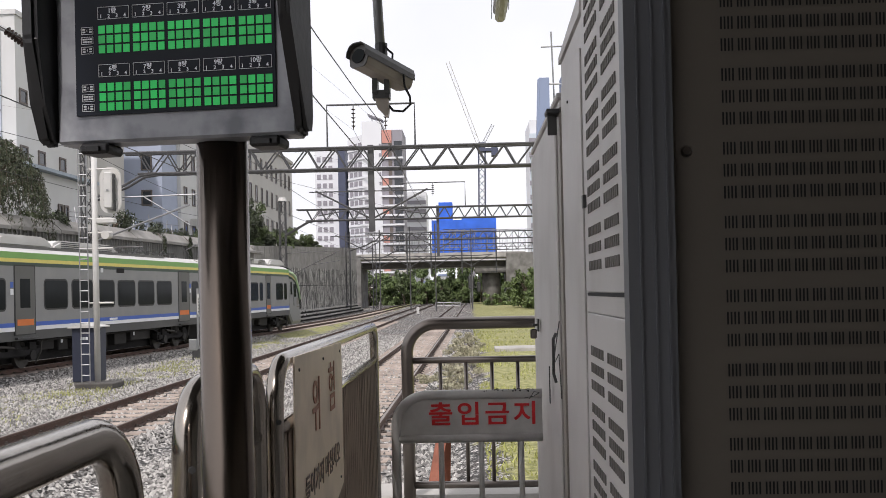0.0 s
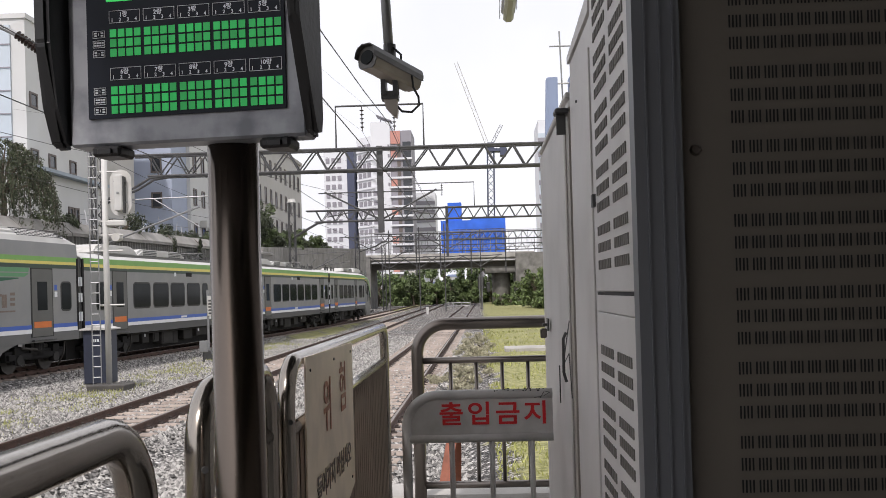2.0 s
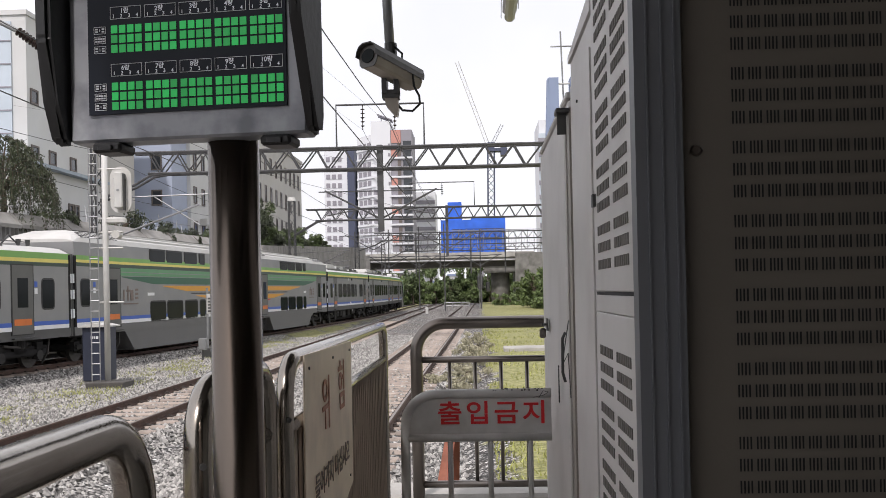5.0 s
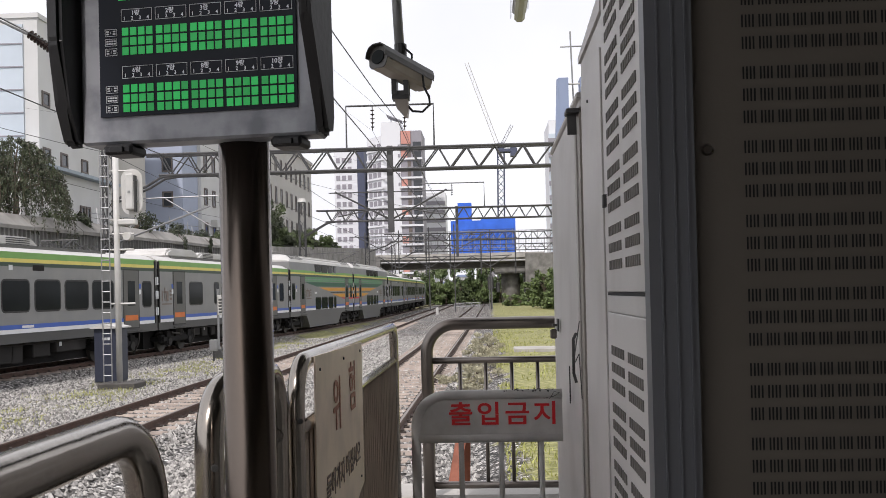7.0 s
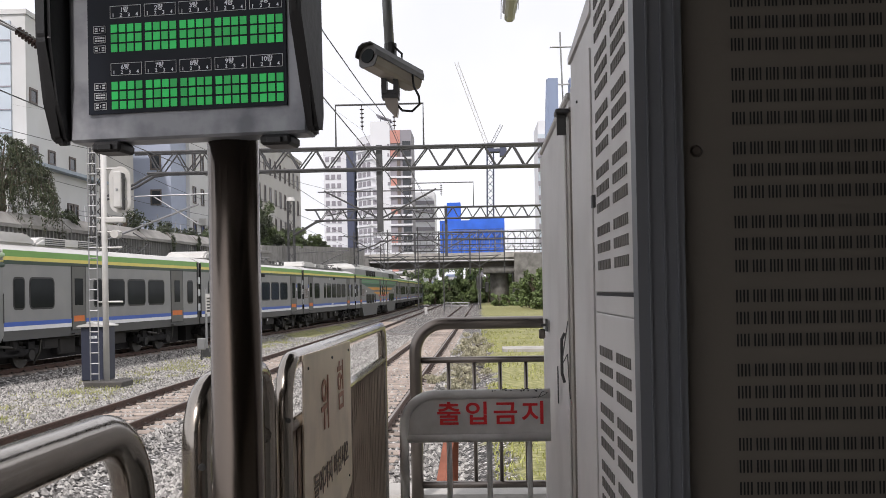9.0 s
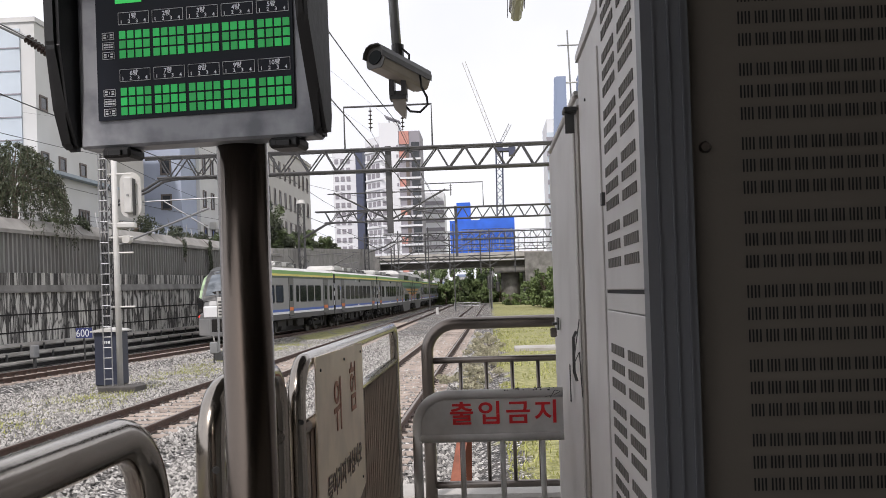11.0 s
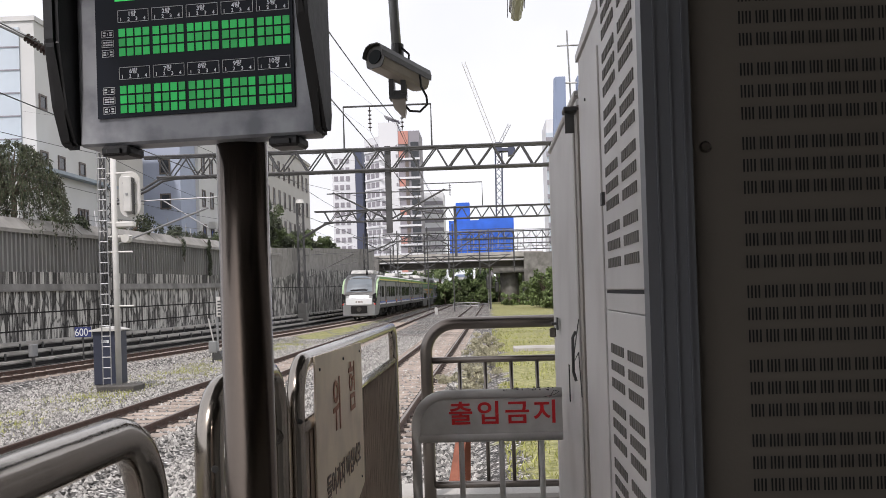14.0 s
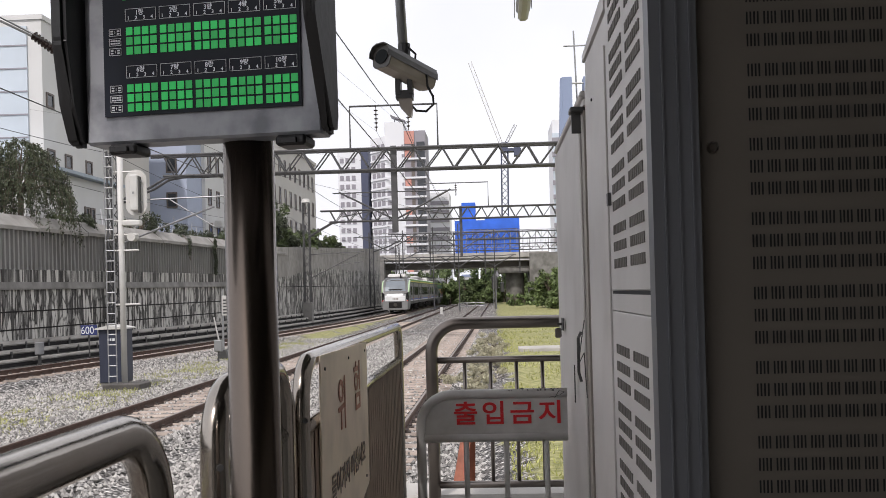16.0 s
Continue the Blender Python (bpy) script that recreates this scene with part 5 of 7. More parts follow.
    ob = thing("roof_bracket", (X, 2.95, 1.75), "small dark bracket on top of the cabinets", "bracket")
    part("arm", boxes((X - 0.036, X + 0.03, 2.90, 2.97, 1.742, 1.757), bevel=0.003), M_DARKMETAL, ob)
    part("stay", boxes((X - 0.03, X - 0.002, 2.93, 2.94, 1.68, 1.742)), M_DARKMETAL, ob)


def cctv():
    y = 4.7
    ob = thing("cctv_camera", (-0.41, y, 2.1), "weathered beige security camera in its housing, hung from a drop pole", "security camera")
    px = -0.418
    part("drop_pole", tubes([[(px - 0.03, y + 0.05, 3.05), (px, y + 0.05, 2.34)]], 0.025, 12), M_GALV, ob, smooth=True)
    part("clamp", tubes([[(px, y + 0.05, 2.46), (px, y + 0.05, 2.36)]], 0.032, 12), M_DARKMETAL, ob)
    # housing: long box pointing down towards the viewer's left
    a, b = Vector((-0.505, y - 0.16, 2.345)), Vector((-0.315, y + 0.10, 2.285))
    d = (b - a).normalized()
    side = d.cross(Vector((0, 0, 1))).normalized()
    up = side.cross(d)
    def shell(sec, t0, t1):
        bm = bmesh.new()
        rr = [[bm.verts.new(a + d * t + side * s + up * v) for s, v in sec] for t in (t0, t1)]
        n = len(sec)
        for i in range(n):
            bm.faces.new((rr[0][i], rr[0][(i + 1) % n], rr[1][(i + 1) % n], rr[1][i]))
        bm.faces.new(rr[0][::-1])
        bm.faces.new(rr[1])
        return bm
    L = (b - a).length
    body = [(-0.036, -0.054), (0.036, -0.054), (0.050, -0.042), (0.058, -0.010), (0.056, 0.022), (0.044, 0.044), (0.022, 0.054), (-0.022, 0.054), (-0.044, 0.044), (-0.056, 0.022), (-0.058, -0.010), (-0.050, -0.042)]
    h = part("housing", shell(body, 0.0, L), M_CCTV, ob)
    over = [(0.064, -0.006), (0.063, 0.022), (0.050, 0.050), (0.026, 0.063)]
    hood = over + [(-p, q) for p, q in over[::-1]] + [(-p * 0.94, q * 0.92) for p, q in over] + [(p * 0.94, q * 0.92) for p, q in over[::-1]]
    part("sun_hood", shell(hood, -0.03, L + 0.02), M_HOOD, h, "weathered dark sun hood")
    part("front_rim", shell([(p * 1.03, q * 1.03) for p, q in body], -0.006, 0.0), M_HOOD, h)
    win = [(0.040 * math.cos(t), 0.036 * math.sin(t)) for t in [2 * math.pi * i / 16 for i in range(16)]]
    part("front_glass", shell(win, -0.012, -0.005), M_TGLASS, h)
    part("back_cap", shell([(s * 0.9, v * 0.9) for s, v in body], L, L + 0.02), M_CCTV, h)
    part("bracket", boxes((-0.46, -0.435, y - 0.04, y + 0.06, 2.19, 2.32), (-0.40, -0.375, y - 0.04, y + 0.06, 2.19, 2.32), (-0.46, -0.375, y - 0.03, y + 0.05, 2.17, 2.21)), M_DARKMETAL, ob)
    part("arm", prism(bmesh.new(), [(-0.455, 2.2), (-0.385, 2.2), (-0.378, 2.12), (-0.385, 2.08), (-0.40, 2.085), (-0.44, 2.13)], y - 0.02, y + 0.04, "y"), M_CCTV, ob)
    loop = [(-0.305, y, 2.29), (-0.30, y, 2.23), (-0.275, y, 2.18), (-0.272, y, 2.14), (-0.31, y, 2.105), (-0.36, y, 2.11), (-0.385, y, 2.14)]
    part("cable", tubes([loop, [(px + 0.02, y + 0.03, 2.44), (px + 0.06, y + 0.02, 2.40), (px + 0.055, y + 0.02, 2.34)]], 0.006, 6), M_BLACKPL, ob, smooth=True)


def tube_lamp():
    ob = thing("tube_lamp", (0.165, 3.6, 2.6), "fluorescent batten lamp hung under the canopy, unlit", "lamp")
    part("housing", boxes((0.135, 0.197, 2.9, 4.2, 2.43, 2.47), bevel=0.008), M_WHITEPAINT, ob)
    part("diffuser", boxes((0.143, 0.189, 2.9, 4.205, 2.395, 2.432), bevel=0.012), material("lamp_cover", (0.60, 0.60, 0.42), 0.4), ob, "yellowed plastic cover")
    part("wire", tubes([[(0.13, 4.15, 2.5), (0.128, 4.19, 2.41)], [(0.205, 4.15, 2.5), (0.205, 4.19, 2.45)]], 0.002, 4), M_WIRE, ob)
    for y in (3.0, 3.6, 4.1):
        part("hanger", tubes([[(0.166, y, 2.47), (0.166, y, 3.05)]], 0.005, 5), M_GALV, ob)


# ---- bridge, buildings and planting ----
def bridge():
    y = 150.0
    ob = thing("road_bridge", (-4, y, -1.4), "grey concrete road bridge over the tracks with a railing", "bridge")
    part("deck", prism(bmesh.new(), [(y, 6.0), (y + 1.6, 5.85), (y + 1.6, 4.95), (y + 9, 4.95), (y + 9, 7.1), (y - 0.2, 7.1), (y - 0.2, 6.3), (y, 6.2)], -19, 9, "x"), M_CONC, ob)
    # the deck's shade on the girder is put into its dark colour
    part("girder", boxes((-19, 9, y + 1.1, y + 1.59, 4.90, 5.84)), M_FOOT, ob, "girder coloured dark for the deck's shade")
    part("edge_beam", boxes((-19, 9, y - 0.32, y - 0.202, 6.4, 7.2)), M_CONC, ob)
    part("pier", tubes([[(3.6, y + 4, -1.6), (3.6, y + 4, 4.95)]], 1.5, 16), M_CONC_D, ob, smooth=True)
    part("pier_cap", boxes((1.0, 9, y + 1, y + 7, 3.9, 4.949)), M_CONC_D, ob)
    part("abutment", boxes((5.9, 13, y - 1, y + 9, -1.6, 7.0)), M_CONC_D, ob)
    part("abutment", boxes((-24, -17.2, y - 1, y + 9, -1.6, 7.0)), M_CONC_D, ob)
    bm = bmesh.new()
    for z in (8.0, 9.4, 10.7):
        tube(bm, [(-19, y, z), (12, y, z)], 0.07, 4)
    for i in range(32):
        tube(bm, [(-19 + i, y, 7.1), (-19 + i, y, 10.75)], 0.06, 4)
    for i in range(120):
        tube(bm, [(-19 + 0.26 * i, y, 8.0), (-19 + 0.26 * i, y, 9.4)], 0.02, 3)
    part("railing", bm, M_GALV, ob)
    part("pipe", tubes([[(-19, y - 0.5, 5.9), (9, y - 0.5, 5.9)]], 0.16, 8), M_GALV, ob)
    s = thing("site_hoarding", (-0.8, 172, 7), "building under construction wrapped in bright blue tarpaulin", "building")
    part("wrapped_block", prism(bmesh.new(), [(-6.6, 7.0), (5.1, 7.0), (5.1, 14.2), (-1.0, 14.3), (-1.2, 13.9), (-6.6, 13.9)], 170, 180, "y"), M_BLUETARP, s)
    part("wrapped_stair", boxes((-5.3, -2.8, 170.5, 175, 13.9, 17.2), bevel=0.05), M_BLUETARP, s)
    part("scaffold", tubes([[(x, 169.7, 7), (x, 169.7, 12.2)] for x in (-2.8, 0.8, 3.2)] + [[(-4.5, 169.7, z), (4.9, 169.7, z)] for z in (10.6, 12.2)], 0.07, 4), M_DARKMETAL, s)
    for i in range(7):
        part("brace", tubes([[(-4.5 + 1.3 * i, 169.6, 10.6), (-3.2 + 1.3 * i, 169.6, 12.2)]], 0.05, 4), M_GALV, s)


def window(ob, x, y, z, w, h, face, frame_mat=None, sill=True):
    """A framed window on a wall: face 'y' looks towards the platform, 'x' towards the line."""
    t = 0.12
    if face == "y":
        f = part("window", boxes((x, x + t, y - 0.08, y + 0.05, z, z + h), (x + w - t, x + w, y - 0.08, y + 0.05, z, z + h), (x + t, x + w - t, y - 0.08, y + 0.05, z + h - t, z + h), (x + t, x + w - t, y - 0.08, y + 0.05, z, z + t)), frame_mat or M_FRAME, ob)
        part("pane", boxes((x + t, x + w - t, y - 0.03, y + 0.02, z + t, z + h - t)), M_FARGLASS, f)
    else:
        f = part("window", boxes((x - 0.05, x + 0.08, y, y + t, z, z + h), (x - 0.05, x + 0.08, y + w - t, y + w, z, z + h), (x - 0.05, x + 0.08, y + t, y + w - t, z + h - t, z + h), (x - 0.05, x + 0.08, y + t, y + w - t, z, z + t)), frame_mat or M_FRAME, ob)
        part("pane", boxes((x - 0.02, x + 0.03, y + t, y + w - t, z + t, z + h - t)), M_FARGLASS, f)


def buildings():
    # white block with a panelled front
    ob = thing("white_building", (-33, 60, 3.5), "white rendered office block with a pale panelled front", "building")
    part("wall", boxes((-44, -27.4, 56.5, 66, 3.0, 18.6)), M_WALLWHITE, ob)
    part("rear_wall", boxes((-42, -26.9, 66.004, 73, 3.0, 16.5)), M_WALLBEIGE, ob)
    part("panelled_front", boxes((-43.5, -28.3, 56.4, 56.496, 5.0, 18.2)), M_CURTAIN, ob, "pale blue panel cladding")
    for i in range(9):
        part("panel_joint", boxes((-43.5, -28.3, 56.35, 56.398, 5.6 + 1.42 * i, 5.68 + 1.42 * i)), M_TOWERGREY, ob)
    for i in range(4):
        part("panel_joint", boxes((-30.6 - 2.2 * i, -30.52 - 2.2 * i, 56.35, 56.398, 5.0, 18.2)), M_TOWERGREY, ob)
    part("roof", boxes((-44.1, -27.3, 56.4, 66.0, 18.602, 18.9)), M_WALLWHITE, ob)
    for z in (13.25, 9.75, 6.2):
        for y in (56.9, 59.3, 62.4):
            window(ob, -27.4, y, z, 1.0, 0.95, "x")
    # low white hall with a tiled eave
    ob = thing("low_white_hall", (-24.5, 56, 3.0), "low white rendered hall with a grey tiled eave", "building")
    part("wall", boxes((-30, -23.8, 47, 58.5, 2.5, 8.3)), M_WALLWHITE, ob)
    part("roof", prism(bmesh.new(), [(-30, 8.31), (-23.3, 8.31), (-23.3, 8.5), (-26, 8.9), (-30, 8.9)], 46.6, 58.9, "y"), material("blue_grey_roof", (0.30, 0.35, 0.40), 0.6, var=0.1), ob, "blue-grey roof")
    for y in (53.9, 54.7):
        window(ob, -23.8, y, 5.6, 0.6, 1.1, "x")
    # blue-grey house
    ob = thing("blue_grey_building", (-26, 80, 3.5), "blue-grey rendered building with white window bays", "building")
    part("wall", boxes((-34, -24.9, 76, 80, 3.0, 17.5)), M_WALLBLUE, ob)
    part("bay_wall", boxes((-34, -24.6, 80.004, 92, 3.0, 17.2)), M_WALLWHITE, ob)
    for z in (12.2, 9.2, 6.2):
        for y in (80.8, 83.2, 85.6, 88.0):
            window(ob, -24.6, y, z, 0.9, 1.5, "x")
    for z in (11.5, 8.6):
        window(ob, -26.6, 76, z, 0.9, 1.3, "y")
    part("air_unit", boxes((-24.58, -24.0, 82.6, 83.4, 7.4, 8.0), (-24.58, -24.0, 85.0, 85.8, 7.4, 8.0)), M_WHITEPAINT, ob)
    # long beige block
    ob = thing("beige_building", (-26, 106, 3.5), "long beige rendered building with rows of narrow windows", "building")
    part("wall", boxes((-36, -24.0, 93, 128, 3.0, 18.8)), M_WALLBEIGE, ob)
    part("roof", boxes((-36, -23.8, 92.8, 128.2, 18.802, 19.2)), M_CONC, ob)
    for z in (15.0, 11.6, 8.2):
        for i in range(12):
            window(ob, -24.0, 94.5 + 2.8 * i, z, 0.9, 2.0, "x")
    # apartment tower
    ob = thing("apartment_tower", (-29.5, 300, 0), "tall white and grey apartment tower with an orange-red panel", "tower block", "tower blocks")
    part("core", boxes((-33.4, -27.2, 299.6, 316, -10, 55.8)), M_TOWERWHITE, ob, "white windowless core")
    part("white_wing", prism(bmesh.new(), [(-38.8, 306), (-33.41, 299.9), (-33.41, 316), (-38.8, 316)], -10, 51.5, "z"), M_TOWERWHITE, ob)
    part("grey_wing", boxes((-27.19, -20.4, 299.8, 316, -10, 52.9)), M_TOWERGREY, ob, "grey wing with white floor lines")
    part("red_panel", boxes((-27.0, -23.9, 299.5, 299.79, 48.7, 52.8)), M_TOWERRED, ob, "orange-red panel")
    part("roof_panel", prism(bmesh.new(), [(-31.5, 58.0), (-26.7, 56.1), (-26.7, 56.4), (-31.5, 58.35)], 300, 306, "y"), M_TOWERGREY, ob, "slanting roof panel")
    part("roof_prop", boxes((-30.4, -30.1, 302, 302.3, 55.81, 57.3), (-28.0, -27.7, 302, 302.3, 55.81, 56.4)), M_TOWERGREY, ob)
    for i in range(15):
        z = 47.0 - 3.05 * i
        part("floor_band", boxes((-27.6, -20.2, 299.2, 299.79, z - 0.35, z + 0.25)), M_TOWERWHITE, ob)
        part("window_band", boxes((-23.2, -20.6, 299.6, 299.79, z + 0.4, z + 2.3)), M_FARGLASS, ob)
        part("recess", boxes((-25.0, -23.9, 299.6, 299.79, z + 0.4, z + 2.3)), M_FRAME, ob)
        if i % 3 == 1:
            part("red_panel", boxes((-27.0, -25.1, 299.5, 299.79, z + 0.3, z + 2.6)), M_TOWERRED, ob)
        for k in range(3):
            a = -38.2 + 1.65 * k
            ya = 306 - (a + 38.8) / 5.39 * 6.1
            part("window", prism(bmesh.new(), [(a, ya - 0.25), (a + 1.2, ya - 1.6), (a + 1.2, ya - 1.2), (a, ya + 0.15)], z + 0.5, z + 2.1, "z"), M_TOWERGREY, ob)
        part("balcony_line", prism(bmesh.new(), [(-39.0, 305.6), (-31.5, 297.2), (-31.5, 297.8), (-39.0, 306.2)], z - 0.3, z + 0.25, "z"), M_TOWERWHITE, ob)
        part("core_window", boxes((-32.9, -30.4, 299.4, 299.59, z + 0.5, z + 2.0)) if i > 4 else boxes((-28.0, -27.4, 299.4, 299.59, z + 0.5, z + 1.5)), M_TOWERGREY, ob)
    ob = thing("slim_tower", (-44, 320, 0), "slim pale tower with a dark blue corner", "tower block", "tower blocks")
    part("wall", boxes((-52, -43.5, 320, 334, -10, 50)), M_TOWERWHITE, ob)
    part("corner", boxes((-44.0, -41.6, 319.5, 330, -10, 51)), M_NAVY, ob, "dark blue corner strip")
    part("wing", boxes((-41.0, -33, 324, 336, -10, 44)), M_TOWERWHITE, ob)
    for i in range(13):
        for k in range(3):
            part("window", boxes((-51.3 + 2.0 * k, -50.0 + 2.0 * k, 319.8, 319.98, 10 + 3 * i, 11.6 + 3 * i)), M_TOWERGREY, ob)
    ob = thing("grey_tower", (-18, 330, 0), "pale grey tower behind the apartment block", "tower block", "tower blocks")
    part("wall", boxes((-22, -14.5, 330, 345, -10, 36)), M_TOWERWHITE, ob)
    for i in range(8):
        part("floor_band", boxes((-21.9, -14.6, 329.8, 329.98, 10 + 3.1 * i, 11.3 + 3.1 * i)), M_TOWERGREY, ob)
    ob = thing("far_block", (12, 200, 0), "pale apartment block far behind the cabinets", "tower block", "tower blocks")
    part("wall", boxes((13.5, 24, 200, 215, -10, 37.0)), M_TOWERWHITE, ob)
    part("bay", boxes((13.4, 15.5, 199, 199.98, 0, 34)), M_CURTAIN, ob)
    for i in range(9):
        part("balcony", boxes((13.3, 24, 198.6, 198.98, 8 + 3 * i, 9 + 3 * i)), M_TOWERGREY, ob)
    # church spire
    ob = thing("church_tower", (8.4, 100, 0), "blue-grey church tower with open frames and a cross", "church tower")
    part("shaft", boxes((7.9, 8.95, 100, 102, -1, 23.6)), M_TOWERBLUE, ob)
    part("shaft", boxes((10.2, 11.4, 100, 102, -1, 23.6)), M_TOWERBLUE, ob)
    part("slanted_fin", prism(bmesh.new(), [(7.3, 12), (7.89, 12), (7.89, 23.5), (7.75, 23.5)], 100, 101, "y"), M_TOWERBLUE, ob)
    part("tie", tubes([[(8.95, 100.5, z), (10.2, 100.5, z)] for z in (23.0, 20.4, 17.8)], 0.1, 5), M_WHITEPAINT, ob)
    part("cross", tubes([[(9.6, 100.5, 17), (9.3, 100.5, 28.6)], [(8.2, 100.5, 27.0), (10.5, 100.5, 27.0)]], 0.09, 5), M_GALV, ob)
    part("nave", boxes((9.3, 16, 104, 125, -1, 19.0)), M_WALLWHITE, ob)
    # tower crane
    ob = thing("tower_crane", (4.2, 250, 5), "tower crane with a blue cab behind the bridge", "crane")
    part("mast", lattice(bmesh.new(), (3.5, 250, 0), (4.1, 250, 38), 1.7, 1.9, 0.2, 0.11, (1, 0, 0)), M_NAVY, ob)
    part("slewing_cab", boxes((3.0, 8.4, 248.5, 251.5, 37.8, 38.6), (6.6, 8.2, 248.2, 251.2, 36.6, 39.6), (3.2, 5.0, 248.8, 250.8, 38.61, 40.2)), M_NAVY, ob)
    part("jib", lattice(bmesh.new(), (3.2, 250, 40), (-4.5, 250, 62), 0.9, 2.2, 0.06, 0.03, (0, 1, 0)), M_WHITEPAINT, ob)
    part("counter_jib", lattice(bmesh.new(), (4.5, 250, 40), (7.2, 250, 45), 0.7, 1.5, 0.06, 0.04, (0, 1, 0)), M_GALV, ob)
    # low far roofs under the bridge
    rng = random.Random(9)
    for i in range(9):
        x = -34 + 5.2 * i
        ob = thing("far_house", (x, 240, 0), "pale low house far beyond the bridge", "house", "far houses")
        h = 3 + rng.random() * 3.5
        part("wall", boxes((x, x + 4.4, 240, 246, -3, h)), M_WALLWHITE if i % 2 else M_TOWERGREY, ob)
        part("roof", prism(bmesh.new(), [(x - 0.2, h + 0.01), (x + 4.6, h + 0.01), (x + 4.2, h + 0.6), (x + 0.2, h + 0.6)], 239.8, 246.2, "y"), M_TOWERBLUE if i % 3 else M_WALLBEIGE, ob)
        for k in range(3):
            part("window", boxes((x + 0.4 + 1.3 * k, x + 1.2 + 1.3 * k, 239.95, 239.99, h - 1.8, h - 0.7)), M_FARGLASS, ob)


def tree(name, x, y, z, h, spread, count, size, mat, label, seed, droop=0.0, clumps=26, skirt=0.38):
    rng = np.random.default_rng(seed)
    ob = thing(name, (x, y, z), label, "tree" if h > 3 else "bush")
    lean = rng.normal(size=2) * 0.15 * spread
    top = (x + lean[0], y + lean[1], z + h * 0.62)
    part("trunk", tubes([[(x, y, z - 0.3), (x + lean[0] * 0.3, y, z + h * 0.3), top]], [0.035 * h, 0.025 * h, 0.012 * h], 7), M_BARK, ob)
    cs = []
    bm = bmesh.new()
    for i in range(clumps):
        a, r = rng.random() * 6.283, spread * (0.25 + 0.75 * rng.random() ** 0.6)
        zz = z + h * (skirt + (0.95 - skirt) * rng.random()) - droop * 0.3 * h * (r / spread) ** 2
        c = (x + lean[0] + r * math.cos(a), y + lean[1] + r * math.sin(a), zz)
        cs.append(c)
        if i < 9:
            tube(bm, [(x + lean[0] * 0.5, y + lean[1] * 0.5, z + h * (0.25 + 0.03 * i)), ((x + c[0]) / 2, (y + c[1]) / 2, zz + 0.05 * h), c], [0.015 * h, 0.009 * h, 0.003 * h], 5)
    part("branching", bm, M_BARK, ob)
    v, f = leaf_cloud(rng, cs, (spread * 0.30, spread * 0.30, h * (0.11 + 0.10 * droop)), count, size, droop)
    grown("crown", v, f, mat, ob)
    return ob


def willow(x, y, z, h, spread, seed):
    """A weeping crown: many hanging shoots, each set with narrow leaves."""
    rng = np.random.default_rng(seed)
    ob = thing("weeping_tree", (x, y, z), "weeping dark green tree drooping over the noise barrier", "tree")
    part("trunk", tubes([[(x, y, z - 0.3), (x + 0.1, y, z + h * 0.45), (x, y + 0.1, z + h * 0.8)]], [0.17, 0.12, 0.05], 8), M_BARK, ob)
    limbs, shoots = bmesh.new(), bmesh.new()
    P = []
    for i in range(230):
        a, r = rng.random() * 6.283, spread * rng.random() ** 0.55
        top = z + h * (1.0 - 0.42 * (r / spread) ** 2) + 0.25 * rng.normal()
        ox, oy = x + r * math.cos(a), y + r * math.sin(a)
        if i < 16:
            tube(limbs, [(x, y, z + h * 0.55), ((x + ox) / 2, (y + oy) / 2, (z + h * 0.55 + top) / 2 + 0.4), (ox, oy, top)], [0.07, 0.045, 0.015], 5)
        L = (0.7 + 1.9 * rng.random()) * (0.6 + 0.5 * r / spread)
        out = 0.35 + 0.3 * rng.random()
        pts = []
        for k in range(5):
            t = k / 4
            pts.append((ox + out * math.cos(a) * t ** 0.5 + 0.04 * rng.normal(), oy + out * math.sin(a) * t ** 0.5, top + 0.18 * math.sin(math.pi * min(t * 1.6, 1)) - L * t ** 1.4))
        tube(shoots, pts, 0.008, 3)
        for t in rng.random(95):
            k = min(int(t * 4), 3)
            f = t * 4 - k
            P.append([pts[k][c] * (1 - f) + pts[k + 1][c] * f for c in range(3)])
    part("limbs", limbs, M_BARK, ob)
    part("hanging_shoots", shoots, M_BARK, ob, kind="stuff")
    P = np.array(P)
    n = len(P)
    u = rng.normal(size=(n, 3)) * 0.55
    u[:, 2] -= 0.9
    u /= np.linalg.norm(u, axis=1)[:, None]
    w = np.cross(u, rng.normal(size=(n, 3)))
    w /= np.linalg.norm(w, axis=1)[:, None]
    s = 0.075 * (0.6 + 0.8 * rng.random((n, 1)))
    P = P + rng.normal(size=(n, 3)) * 0.05
    q = np.stack([P, P + u * s + w * s * 0.26, P + u * s * 2, P + u * s - w * s * 0.26], 1).reshape(-1, 3)
    grown("leaves", q, np.arange(n * 4).reshape(-1, 4).tolist(), M_WILLOW, ob)


